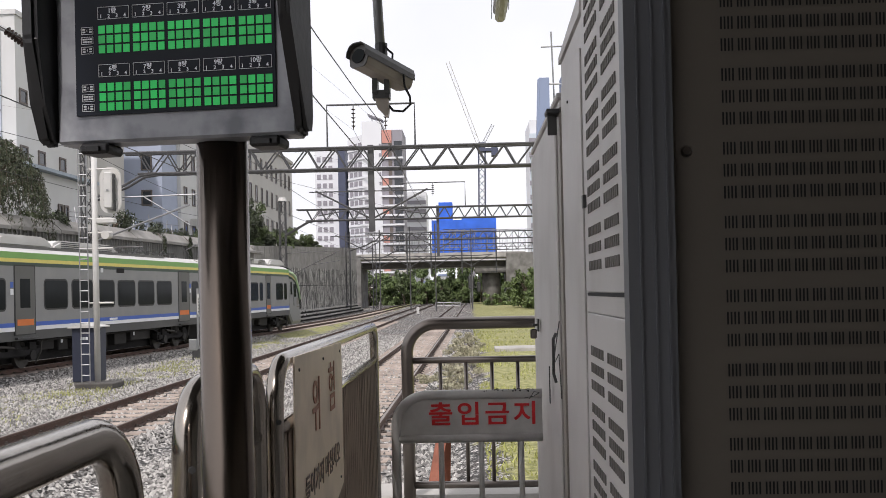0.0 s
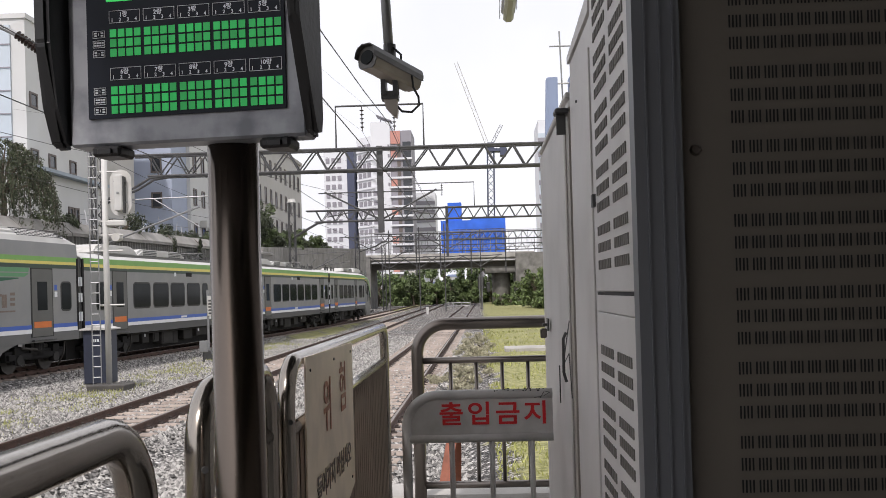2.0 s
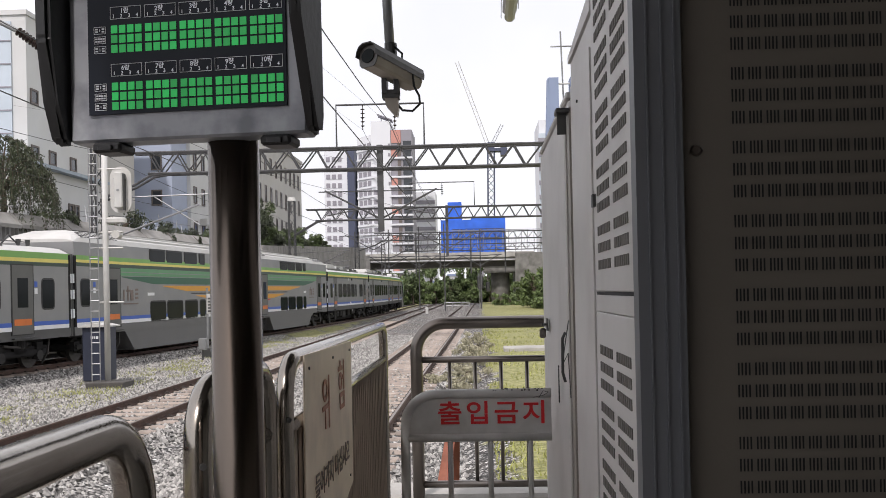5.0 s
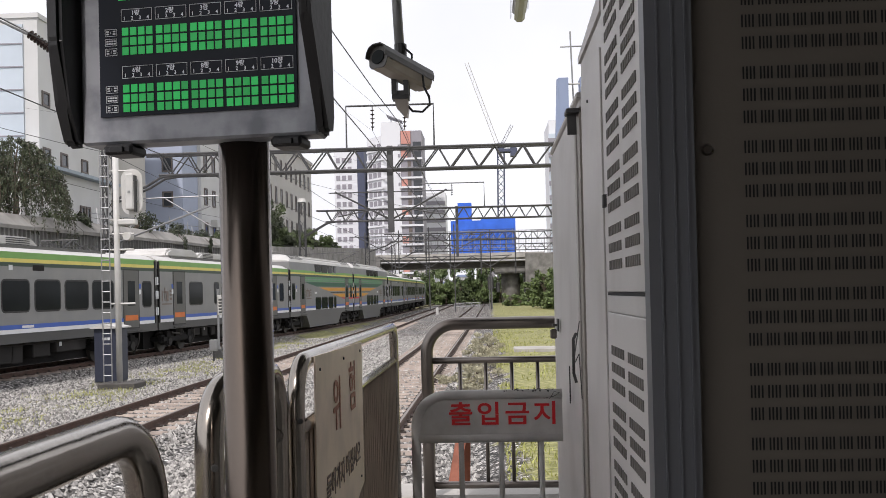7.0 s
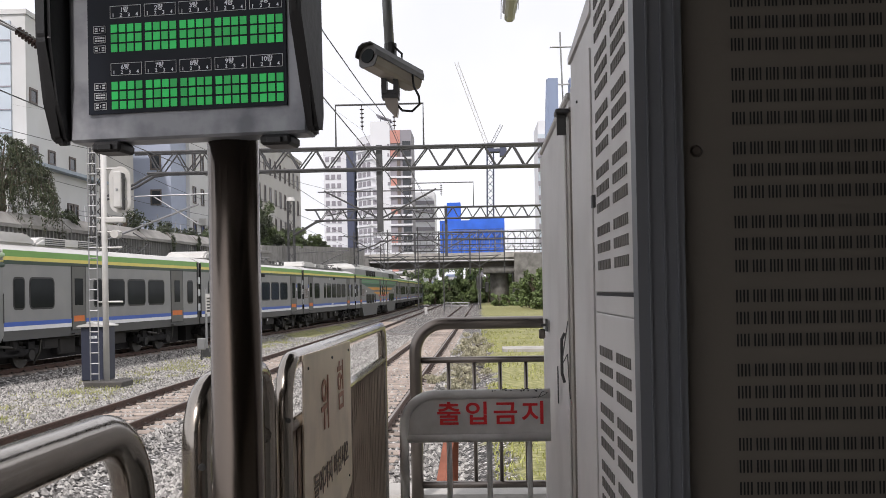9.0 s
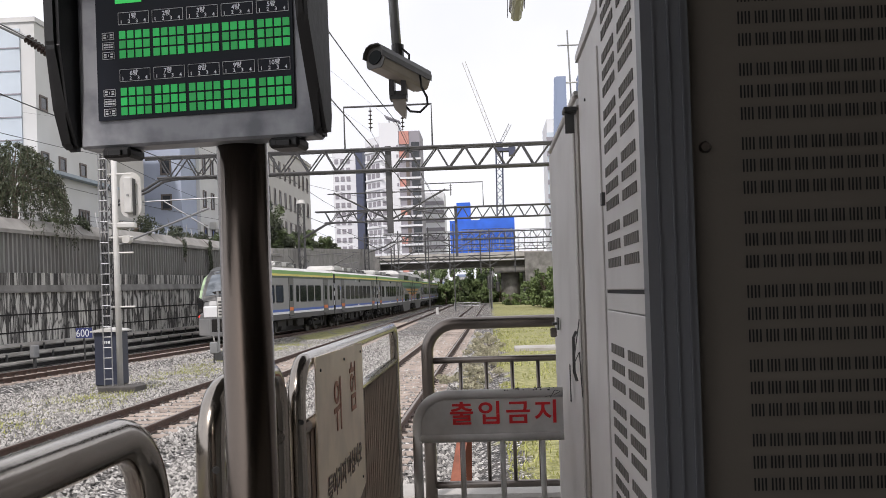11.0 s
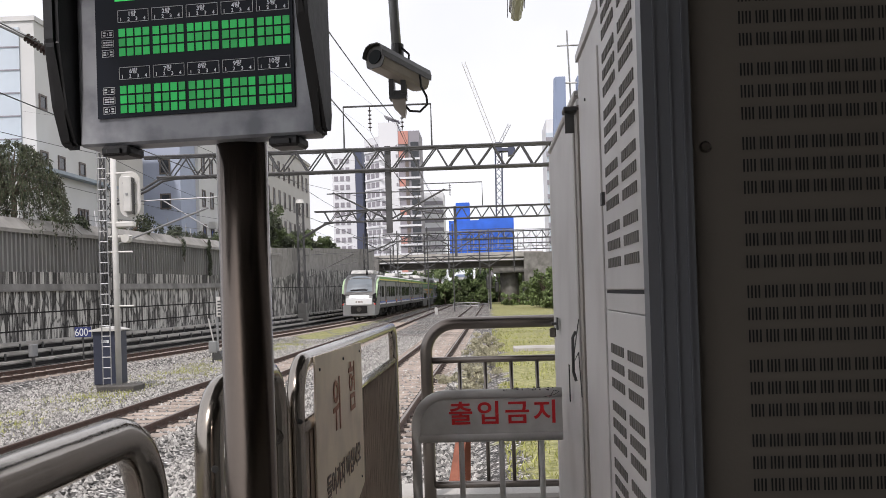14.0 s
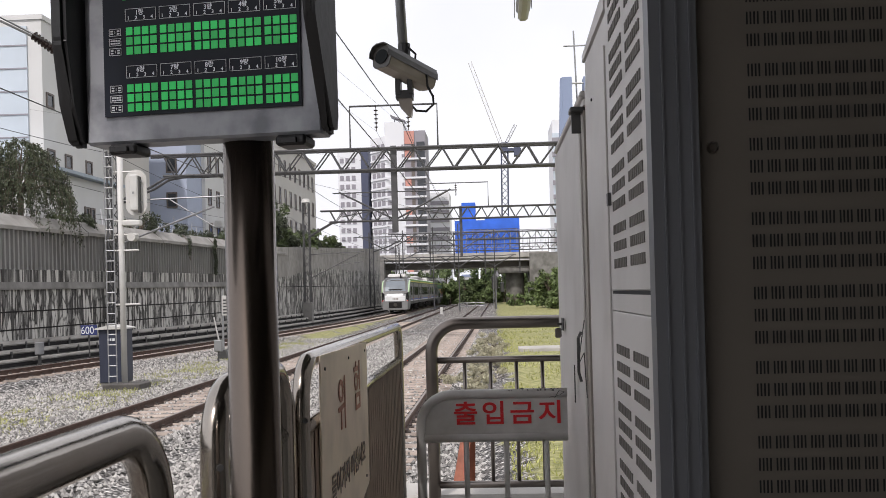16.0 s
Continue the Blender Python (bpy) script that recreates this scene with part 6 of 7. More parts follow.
def planting():
    # hanging willows over the noise barrier
    willow(-21.3, 41.4, 3.4, 4.9, 2.15, 1)
    willow(-23.4, 40.2, 3.4, 5.1, 2.0, 2)
    rng = random.Random(4)
    for i in range(24):
        d = 42 + i * 1.3
        tree("wall_bush", wall_x(d) - 1.0 - rng.random() * 1.3, d, 3.9, 1.2 + rng.random() * 1.1, 0.95, 1500, 0.075, M_LEAF_D if i % 3 else M_LEAF, "low scrubby bush growing on top of the wall", 20 + i, 0.7, 14, 0.1)
    # wind-blown tarpaulin and canes among the scrub
    tp = thing("old_tarpaulin", (-20.9, 57, 4.6), "crumpled blue-grey tarpaulin over a heap behind the wall", "tarpaulin")
    bm = bmesh.new()
    gv = [[bm.verts.new((-21.4 + 0.16 * i, 54.5 + 0.5 * j, 4.9 + 1.0 * math.exp(-((i - 6) / 4) ** 2) + 0.14 * noise.noise((i * 0.7, j * 0.9, 1)))) for i in range(13)] for j in range(9)]
    for a, b in zip(gv, gv[1:]):
        for i in range(12):
            bm.faces.new((a[i], a[i + 1], b[i + 1], b[i]))
    bmesh.ops.solidify(bm, geom=bm.faces, thickness=0.03)
    part("sheet", bm, M_WALLBLUE, tp)
    cn = thing("cane_frame", (-19.6, 52, 4.7), "loose frame of pale garden canes behind the wall", "canes")
    for i in range(9):
        d = 47 + 1.5 * i
        x = wall_x(d) - 1.0
        part("cane", tubes([[(x, d, 4.4), (x + rng.random() - 0.5, d + rng.random(), 5.7 + 0.6 * rng.random())]], 0.022, 4), M_GALV, cn)
    part("cane", tubes([[(wall_x(46) - 1, 46, 5.5), (wall_x(60) - 1, 60, 5.7)]], 0.022, 4), M_GALV, cn)
    for i, (d, h) in enumerate(((75.5, 4.4), (77.5, 4.2), (81, 2.4), (86, 2.2), (90, 2.6), (95, 3.0), (101, 2.2), (107, 2.0))):
        tree("wall_tree", wall_x(d) - 1.7, d, 4.8, h, 1.5, 4200, 0.13, M_LEAF if i % 2 else M_LEAF_D, "dark green tree above the retaining wall", 50 + i, 0.2, 26, 0.12)
    # creeper hanging down over the barrier
    for d, n in ((58.7, 1300), (54.6, 200)):
        ob = thing("creeper", (wall_x(d), d, 4.4), "thin green creeper hanging over the noise barrier", "creeper")
        x = wall_x(d) + 0.16
        part("stem", tubes([[(x - 0.4, d, 4.9), (x, d, 4.45), (x + 0.02, d + 0.1, 3.4), (x, d, 2.9 if n > 500 else 3.6)]], 0.02, 5), M_BARK, ob)
        g0 = np.random.default_rng(int(d))
        cs = [(x + 0.02, d + 0.15 * g0.normal(), 4.7 - (1.9 if n > 500 else 0.9) * i / 9) for i in range(10)]
        v, f = leaf_cloud(g0, cs, (0.1, 0.22, 0.2), n, 0.06, 1.0)
        grown("leaves", v, f, M_LEAF_D, ob)
    # green embankment beyond the bridge
    k = 0
    for row, (y, h) in enumerate(((173, 5.5), (186, 7.5))):
        for i in range(15):
            k += 1
            x = -24 + 2.3 * i + rng.random()
            tree("embankment_bush", x, y + rng.random() * 4, -1.4, h * (0.75 + 0.5 * rng.random()), 2.2, 2200, 0.26, M_LEAF_B if k % 3 else M_LEAF, "bright green bush on the bank past the bridge", 90 + k, 0.2, 26, 0.04)
    for i, (x, y, h) in enumerate(((6.9, 115, 4.8), (8.3, 112, 5.0), (6.6, 119, 3.4), (7.6, 108, 3.0), (9.2, 104, 4.0))):
        tree("side_tree", x, y, -1.2, h, 1.6, 2600, 0.18, M_LEAF_B, "bright green tree beside the line", 150 + i, 0.2, 26, 0.08)
    for i in range(6):
        tree("low_shrub", 3.2 + 1.3 * i, 136 + i, -1.3, 2.0, 1.4, 700, 0.22, M_LEAF_B, "low green shrub near the bridge pier", 170 + i, 0.2, 12, 0.05)
    # withered shrub by the near rail and grass tufts
    for i, (x, y, h) in enumerate(((-0.35, 30, 0.75), (-0.45, 26.5, 0.6), (-0.2, 34, 0.8), (-0.6, 23, 0.5), (-0.15, 38, 0.8))):
        tree("dry_shrub", x, y, -1.3, h, 0.6, 2600, 0.035, material("dry_leaf", (0.36, 0.34, 0.24), 0.8, var=0.3, scale=4), "withered grey-green shrub at the edge of the ballast", 200 + i, 0.3, 16, 0.05)
    g = np.random.default_rng(7)
    vs, fs = [], []
    n = 22000
    for i in range(n):
        if i % 2:
            x, y = -10.7 + g.normal() * 0.7, 12 + 40 * g.random()
        else:
            x, y = 0.2 + 6 * g.random() ** 1.5, 7 + 50 * g.random() ** 1.3
        if noise.noise((x * 0.9, y * 0.5, 2)) < -0.05:
            continue
        z = ground_z(x, y) - 0.01
        a, h = g.random() * 6.28, 0.05 + 0.09 * g.random()
        dx, dy = math.cos(a) * 0.015, math.sin(a) * 0.015
        lx, ly = g.normal() * 0.04, g.normal() * 0.04
        b = len(vs)
        vs += [(x - dx, y - dy, z), (x + dx, y + dy, z), (x + lx, y + ly, z + h)]
        fs.append((b, b + 1, b + 2))
    grown("grass", vs, fs, M_DRYGRASS, None, "yellow-green grass blades between the tracks", "grass", "stuff")


# ---- the train: built along local y, standing on the rail at z = 0 ----
CAR = 16.88             # from coupling to coupling
HALF = 8.32
CABHALF = 8.50          # driving cars are a little longer at the nose


def strip(y0, y1, z0, z1, x=1.452, t=0.006):
    return boxes((x, x + t, y0, y1, z0, z1), (-x - t, -x, y0, y1, z0, z1))


def pointed(y0, y1, p0, p1, z0, z1, x=1.458, t=0.006):
    """A band whose ends run out to points at p0 and p1."""
    zc = (z0 + z1) / 2
    prof = [(p0, zc + (z1 - z0) * 0.4), (y0, z0), (y1, z0), (p1, zc + (z1 - z0) * 0.4), (y1, z1), (y0, z1)]
    bm = bmesh.new()
    prism(bm, prof, x, x + t, "x")
    prism(bm, prof, -x - t, -x, "x")
    return bm


def pane_side(ob, y0, y1, z0, z1, r=0.12):
    """A rounded window with its rubber gasket, on both sides."""
    def rr(g):
        c = [(y1 - r - 0, z1 - r), (y0 + r, z1 - r), (y0 + r, z0 + r), (y1 - r, z0 + r)]
        out = []
        for i, (cy, cz) in enumerate(c):
            for k in range(4):
                a = radians(90 * i + 30 * k)
                out.append((cy + (r + g) * math.cos(a), cz + (r + g) * math.sin(a)))
        return out
    for s in (-1, 1):
        w = part("window", prism(bmesh.new(), rr(0.055), s * 1.45, s * 1.458, "x"), M_GASKET, ob)
        part("pane", prism(bmesh.new(), rr(0), s * 1.4585, s * 1.462, "x"), M_TGLASS, w)


def door_side(ob, y0, y1, z0=1.15, z1=3.3):
    m, w = (y0 + y1) / 2, 0.27
    for s in (-1, 1):
        on = lambda a, b: tuple(sorted((s * a, s * b)))
        part("door_seal", boxes((*on(1.44, 1.4605), y0 - 0.05, y1 + 0.05, z0 - 0.03, z1 + 0.04)), M_GASKET, ob)
        d = part("door", boxes((*on(1.44, 1.464), y0, y1, z0, z1)), M_DOOR, ob, "dark grey door with an orange foot")
        part("door_foot", boxes((*on(1.4645, 1.469), y0 + 0.08, y1 - 0.08, 1.42, 1.62)), M_ORANGE, d)
        part("door_pane", boxes((*on(1.4645, 1.469), m - w, m + w, 1.98, 2.9), bevel=0.002), M_TGLASS, d)
    part("step", boxes((1.45, 1.56, y0 - 0.05, y1 + 0.05, 1.0, 1.04)), M_DARKMETAL, ob)


def bogie(ob, yc):
    b = part("bogie", boxes((-1.2, 1.2, yc - 1.5, yc + 1.5, 0.45, 0.62), (0.95, 1.12, yc - 1.55, yc + 1.55, 0.4, 0.72), (-1.12, -0.95, yc - 1.55, yc + 1.55, 0.4, 0.72),
                            (1.0, 1.2, yc - 0.35, yc + 0.35, 0.5, 0.94), (1.02, 1.2, yc - 1.2, yc - 0.85, 0.3, 0.85), (1.02, 1.2, yc + 0.85, yc + 1.2, 0.3, 0.85)), M_UNDER, ob, "dark bogie")
    for dy in (-0.98, 0.98):
        bm = bmesh.new()
        for s in (-1, 1):
            tube(bm, [(s * 0.70, yc + dy, 0.43), (s * 0.83, yc + dy, 0.43)], 0.43, 22)
            tube(bm, [(s * 0.83, yc + dy, 0.43), (s * 1.05, yc + dy, 0.43)], 0.15, 10)
        tube(bm, [(-0.75, yc + dy, 0.43), (0.75, yc + dy, 0.43)], 0.09, 8)
        part("wheelset", bm, M_WHEEL, b)
        part("axle_box", tubes([[(1.10, yc + dy, 0.43), (1.24, yc + dy, 0.43)]], 0.17, 10), M_UNDERBOX, b)
    part("damper", tubes([[(1.23, yc - 0.9, 0.80), (1.23, yc + 0.1, 0.70)]], 0.045, 6), M_WHEEL, b)
    part("air_spring", tubes([[(1.05, yc, 0.70), (1.05, yc, 0.96)]], 0.24, 12), M_UNDER, b)
    part("sand_pipe", tubes([[(1.22, yc + 1.5, 0.9), (1.22, yc + 1.42, 0.5), (1.05, yc + 1.35, 0.12)]], 0.03, 5), M_WHEEL, b)


ROOF = [(1.45, 3.42), (1.42, 3.62), (1.30, 3.80), (1.05, 3.92), (0.6, 3.98), (-0.6, 3.98), (-1.05, 3.92), (-1.30, 3.80), (-1.42, 3.62), (-1.45, 3.42)]


def roof_unit(ob, y0, y1, z0=3.93, z1=4.34, plain=1):
    """A long roof unit: a smooth white hood on one part (plain = 1: its forward end last), a grilled one on the rest."""
    cut = y0 + (y1 - y0) * (0.42 if plain > 0 else 0.58)
    for a, b, grilled in ((y0, cut - 0.03, plain < 0), (cut + 0.03, y1, plain > 0)):
        w, h = (0.92, z1 - 0.06) if grilled else (1.0, z1)
        prof = [(a, z0), (b, z0), (b - 0.12, h - 0.14), (b - 0.5, h), (a + 0.5, h), (a + 0.12, h - 0.14)]
        bm = bmesh.new()
        prism(bm, prof, -w, w, "x")
        bmesh.ops.bevel(bm, geom=bm.edges[:], offset=0.09, segments=2, affect="EDGES")
        u = part("roof_unit", bm, M_ROOF, ob, "white rounded air-conditioning unit")
        if grilled:
            for c in (a + 0.55, b - 1.75):
                part("grille", boxes(*[(w + 0.002, w + 0.012, c, c + 1.2, z0 + 0.07 + 0.065 * i, z0 + 0.105 + 0.065 * i) for i in range(4)]), M_DARKMETAL, u)


def under_boxes(ob, y0, y1, seed):
    rng = random.Random(seed)
    y = y0
    while y < y1 - 0.5:
        w = 0.45 + rng.random() * 0.95
        e = min(y + w, y1)
        out, z = 0.86 + 0.28 * rng.random(), 0.28 + 0.28 * rng.random()
        b = part("equipment_box", boxes((-1.1, out, y, e, z, 0.93), bevel=0.03), M_UNDERBOX, ob)
        if rng.random() < 0.6:
            part("box_lid", boxes((out + 0.001, out + 0.02, y + 0.08, e - 0.08, z + 0.08, 0.84), bevel=0.004), M_UNDERBOX, b)
        if rng.random() < 0.35:
            part("label", boxes((out + 0.022, out + 0.026, y + 0.12, y + 0.26, 0.72, 0.86)), M_LABEL, b)
        y += w + 0.10 + 0.3 * rng.random()
    part("pipe", tubes([[(1.14, y0 - 0.4, 0.88), (1.14, y1 + 0.4, 0.88)]], 0.03, 5), M_UNDERBOX, ob)


def end_door(ob, s):
    part("gangway", boxes((-0.75, 0.75, s * (HALF + 0.12) - 0.14, s * (HALF + 0.12) + 0.14, 1.0, 3.4)), M_UNDER, ob, "dark folding gangway")
    part("outer_bellows", boxes((1.24, 1.38, s * (HALF + 0.06) - 0.07, s * (HALF + 0.06) + 0.06, 0.95, 3.75)), M_DOOR, ob, "dark grey outer bellows")
    part("end_edge", boxes((1.40, 1.459, s * HALF - 0.1 * (s > 0) - 0.002, s * HALF + 0.1 * (s < 0) + 0.002, 1.25, 3.7)), M_UNDER, ob)
    for z in (1.55, 2.2, 2.75):
        part("jumper_box", boxes((1.385, 1.45, s * (HALF + 0.05) - 0.06, s * (HALF + 0.05) + 0.05, z, z + 0.32), bevel=0.01), M_LABEL, ob)


def livery_single(ob, y0, y1):
    part("stripe", strip(y0, y1, 3.54, 3.74, 1.446), M_LIME, ob, "lime green stripe")
    part("stripe", strip(y0, y1, 3.42, 3.538), M_YELLOW, ob, "pale yellow stripe")
    part("stripe", strip(y0, y1, 3.30, 3.418), M_DKBAND, ob, "dark green stripe")
    part("stripe", strip(y0, y1, 1.385, 1.52), M_BLUE, ob, "blue stripe")
    part("stripe", strip(y0, y1, 1.255, 1.383), M_WHITE, ob, "white stripe")


def single_shell(ob, y0, y1):
    part("body", prism(bmesh.new(), [(-1.45, 1.254), (1.45, 1.254), (1.45, 3.42), (-1.45, 3.42)], y0, y1, "y"), M_BODY, ob, "silver-grey body")
    r = part("roof", prism(bmesh.new(), [(1.445, 3.421), (1.44, 3.72)] + ROOF[2:-2] + [(-1.44, 3.72), (-1.445, 3.421)], y0, y1, "y"), M_ROOF, ob, "pale rounded roof", smooth=False)
    part("skirt", boxes((-1.43, 1.43, y0, y1, 0.95, 1.253)), M_SKIRT, ob)
    livery_single(ob, y0 + 0.02, y1 - 0.02)
    # deep dark box added to fill the space where the train's shadow lies
    part("underframe", boxes((-0.95, 0.6, y0 + 0.3, y1 - 0.3, 0.18, 0.95)), M_UNDER, ob)


def brand_mark(ob, y, w=0.9, z=2.1):
    """A logo, kept to plain dark shapes."""
    k = w / 0.9
    part("mark", boxes((1.4585, 1.461, y, y + 0.07 * k, z, z + 0.42), (1.4585, 1.461, y + 0.15 * k, y + 0.42 * k, z + 0.34, z + 0.42), (1.4585, 1.461, y + 0.24 * k, y + 0.31 * k, z, z + 0.55),
                       (1.4585, 1.461, y + 0.42 * k, y + 0.60 * k, z, z + 0.40)), M_SIGNDARK, ob, "dark logo shape")
    part("mark_line", boxes(*[(1.4585, 1.461, y + 0.72 * k, y + 0.90 * k, z + 0.05 + 0.16 * i, z + 0.14 + 0.16 * i) for i in range(3)], (1.4585, 1.461, y, y + 0.9 * k, z - 0.14, z - 0.09)), M_SIGNDARK, ob)


def door_signs(ob, y):
    for z, m in ((2.62, M_BLUE), (2.40, M_WHITE)):
        part("door_sign", boxes((1.4585, 1.461, y, y + 0.16, z, z + 0.18)), m, ob)


def saloon_car(marked, way=1):
    """The marked kind has a logo in place of one end window, and a narrow window before a separate wide one."""
    ob = thing("train_car", (0, 0, 0), "silver-grey single-deck train car with lime and blue stripes", "train car", "train cars")
    single_shell(ob, -HALF, HALF)
    for s in (-1, 1):
        end_door(ob, s)
    span = lambda a, b: sorted((way * a, way * b))
    door_side(ob, *span(5.85, 6.95))
    door_side(ob, *span(-6.2, -5.15))
    wide = [(-4.55, -3.2), (-2.85, -1.52), (-1.22, 0.08), (0.42, 1.75)]
    if marked:
        wide += [(4.0, 5.35)]
        pane_side(ob, *span(2.1, 2.62), 1.94, 2.86, 0.1)
        brand_mark(ob, span(7.15, 8.05)[0])
    else:
        wide += [(2.08, 3.42), (3.75, 5.1)]
        pane_side(ob, *span(7.3, 7.95), 1.94, 2.86, 0.1)
    pane_side(ob, *span(-7.35, -6.72), 1.94, 2.86, 0.1)
    for a, b in wide:
        pane_side(ob, *span(a, b), 1.94, 2.86)
    door_signs(ob, span(6.99, 7.15)[0])
    door_signs(ob, span(-6.45, -6.29)[0])
    bogie(ob, 5.9)
    bogie(ob, -5.9)
    under_boxes(ob, -4.2, 4.2, 11)
    roof_unit(ob, -6.6, 1.5)
    part("roof_duct", boxes((1.02, 1.12, -6.4, 5.2, 3.86, 3.98), (-1.12, -1.02, -6.4, 5.2, 3.86, 3.98)), M_DOOR, ob)
    bm = bmesh.new()
    for s in (-0.5, 0.5):
        tube(bm, [(s, 3.4, 4.0), (s, 4.1, 4.34), (s * 0.9, 4.8, 4.10)], 0.03, 5)
        tube(bm, [(s, 6.0, 4.0), (s, 6.4, 4.30), (s * 0.9, 6.9, 4.06)], 0.03, 5)
    tube(bm, [(-0.7, 4.1, 4.36), (0.7, 4.1, 4.36)], 0.03, 5)
    tube(bm, [(0.5, 2.2, 4.12), (0.5, 7.4, 4.12)], 0.02, 4)
    for y in (2.4, 3.0, 4.9, 5.5, 6.9, 7.4):
        tube(bm, [(0.5, y, 3.93), (0.5, y, 4.2)], [0.05, 0.09], 6)
    part("roof_gear", bm, M_DARKMETAL, ob, "folded dark roof gear")
    part("side_display", boxes((1.453, 1.4585, 0.3, 0.9, 3.18, 3.36)), M_UNDER, ob)
    part("side_lamp", boxes((1.453, 1.465, -0.9, -0.72, 3.18, 3.34)), M_LABEL, ob)
    part("number_bar", boxes((1.4585, 1.461, -0.3, 0.3, 1.41, 1.49)), M_WHITE, ob)
    return ob


def double_car(s):
    """A double-deck car; its coloured bands run out to points away from the end s, where the two such cars meet."""
    ob = thing("train_car", (0, 0, 0), "double-deck train car with green, amber and red bands", "train car", "train cars")
    y0, y1 = -HALF, HALF
    part("body", prism(bmesh.new(), [(-1.45, 1.254), (1.45, 1.254), (1.45, 3.6), (1.41, 4.18), (-1.41, 4.18), (-1.45, 3.6)], y0, y1, "y"), M_BODY, ob, "silver-grey body")
    roof = [(1.41, 4.181), (1.34, 4.36), (1.12, 4.54), (0.6, 4.64), (-0.6, 4.64), (-1.12, 4.54), (-1.34, 4.36), (-1.41, 4.181)]
    bm = bmesh.new()
    rings = []
    for y, k in ((y0 + 0.02, 0.25), (y0 + 0.35, 0.7), (y0 + 0.9, 1.0), (y1 - 0.9, 1.0), (y1 - 0.35, 0.7), (y1 - 0.02, 0.25)):
        rings.append([bm.verts.new((x, y, 4.181 + (z - 4.181) * k)) for x, z in roof])
    for a, b in zip(rings, rings[1:]):
        for i in range(len(roof)):
            bm.faces.new((a[i], a[(i + 1) % len(roof)], b[(i + 1) % len(roof)], b[i]))
    bm.faces.new(rings[0][::-1])
    bm.faces.new(rings[-1])
    part("roof", bm, M_ROOF, ob, "pale rounded roof")
    for x, z in ((1.24, 4.47), (1.0, 4.60), (0.7, 4.65)):
        part("roof_rib", boxes((x - 0.02, x + 0.02, -5.2, 5.2, z - 0.03, z + 0.02)), M_ROOF, ob)
    part("skirt", boxes((-1.44, 1.44, y0, y1, 0.95, 1.253)), M_DECK, ob)
    part("lower_deck", prism(bmesh.new(), [(-4.75, 0.951), (-4.55, 0.75), (-4.0, 0.2), (3.6, 0.2), (4.2, 0.75), (4.9, 0.951)], -1.42, 1.42, "x"), M_DECK, ob, "lowered floor, body grey darkened for shade")
    part("stripe", strip(y0 + 0.02, y1 - 0.02, 3.57, 3.72, 1.448), M_LIME, ob)
    part("stripe", strip(y0 + 0.02, y1 - 0.02, 3.47, 3.568), M_YELLOW, ob)
    part("stripe", strip(y0 + 0.02, y1 - 0.02, 3.34, 3.468), M_DKBAND, ob)
    part("stripe", strip(y0 + 0.02, y1 - 0.02, 1.39, 1.52), M_BLUE, ob)
    part("stripe", strip(y0 + 0.02, y1 - 0.02, 1.255, 1.388), M_WHITE, ob)
    for e in (-1, 1):
        end_door(ob, e)

    def band(p, q, z0, z1, mat, lab):
        e, f, g = s * (HALF - 0.02), s * p, s * q
        bm = bmesh.new()
        prism(bm, [(e, z0), (f, z0), (g, z1 - 0.03), (g, z1), (e, z1)], 1.4525, 1.458, "x")
        part("band", bm, mat, ob, lab)
    band(-5.5, -5.55, 3.20, 3.335, M_LTGREEN, "light green band")
    band(-5.3, -5.5, 3.05, 3.165, M_LTGREEN, "light green band")
    band(-2.4, -5.0, 2.74, 3.02, M_GREEN, "deep green band")
    band(0.9, -1.5, 2.45, 2.68, M_AMBER, "amber band")
    band(1.5, 1.3, 2.33, 2.37, M_UNDER, "thin black band")
    band(4.0, 1.9, 2.03, 2.26, M_AMBER, "amber band")
    band(5.6, 4.5, 1.86, 1.98, M_RED, "red band")
    door_side(ob, 5.67, 6.76)
    door_side(ob, -6.13, -5.14)
    pane_side(ob, 7.32, 7.84, 1.98, 2.86, 0.1)
    pane_side(ob, -7.9, -7.35, 1.98, 2.86, 0.1)
    door_signs(ob, 6.9)
    door_signs(ob, -7.1)
    brand_mark(ob, 3.6 if s < 0 else -4.9, 1.2)
    part("number_bar", boxes((1.4585, 1.461, s * -2.6 - 0.3, s * -2.6 + 0.3, 2.28, 2.40)), M_WHITE, ob)
    for a, b in ((-2.63, -1.27), (-1.08, 0.42), (0.70, 2.0), (2.3, 2.9)):
        pane_side(ob, a, b, 1.30, 2.02, 0.1)
        part_w = part("window", prism(bmesh.new(), [(a - 0.06, 3.60), (b + 0.06, 3.60), (b + 0.02, 4.16), (a + 0.02, 4.16)], 1.36, 1.4505, "x"), M_GASKET, ob)
        part("pane", prism(bmesh.new(), [(a, 3.65), (b, 3.65), (b - 0.03, 4.11), (a + 0.05, 4.11)], 1.451, 1.4555, "x"), M_TGLASS, part_w)
    for e in (-1, 1):
        part("roof_grille", boxes(*[(1.02 + 0.07 * k, 1.06 + 0.07 * k, e * 6.4 - 1.25 + 0.2 * i, e * 6.4 - 1.12 + 0.2 * i, 4.585 - 0.055 * k, 4.615 - 0.055 * k) for i in range(13) for k in range(5)]), M_DARKMETAL, ob, "dark roof grille")
        bogie(ob, e * 6.3)
    return ob


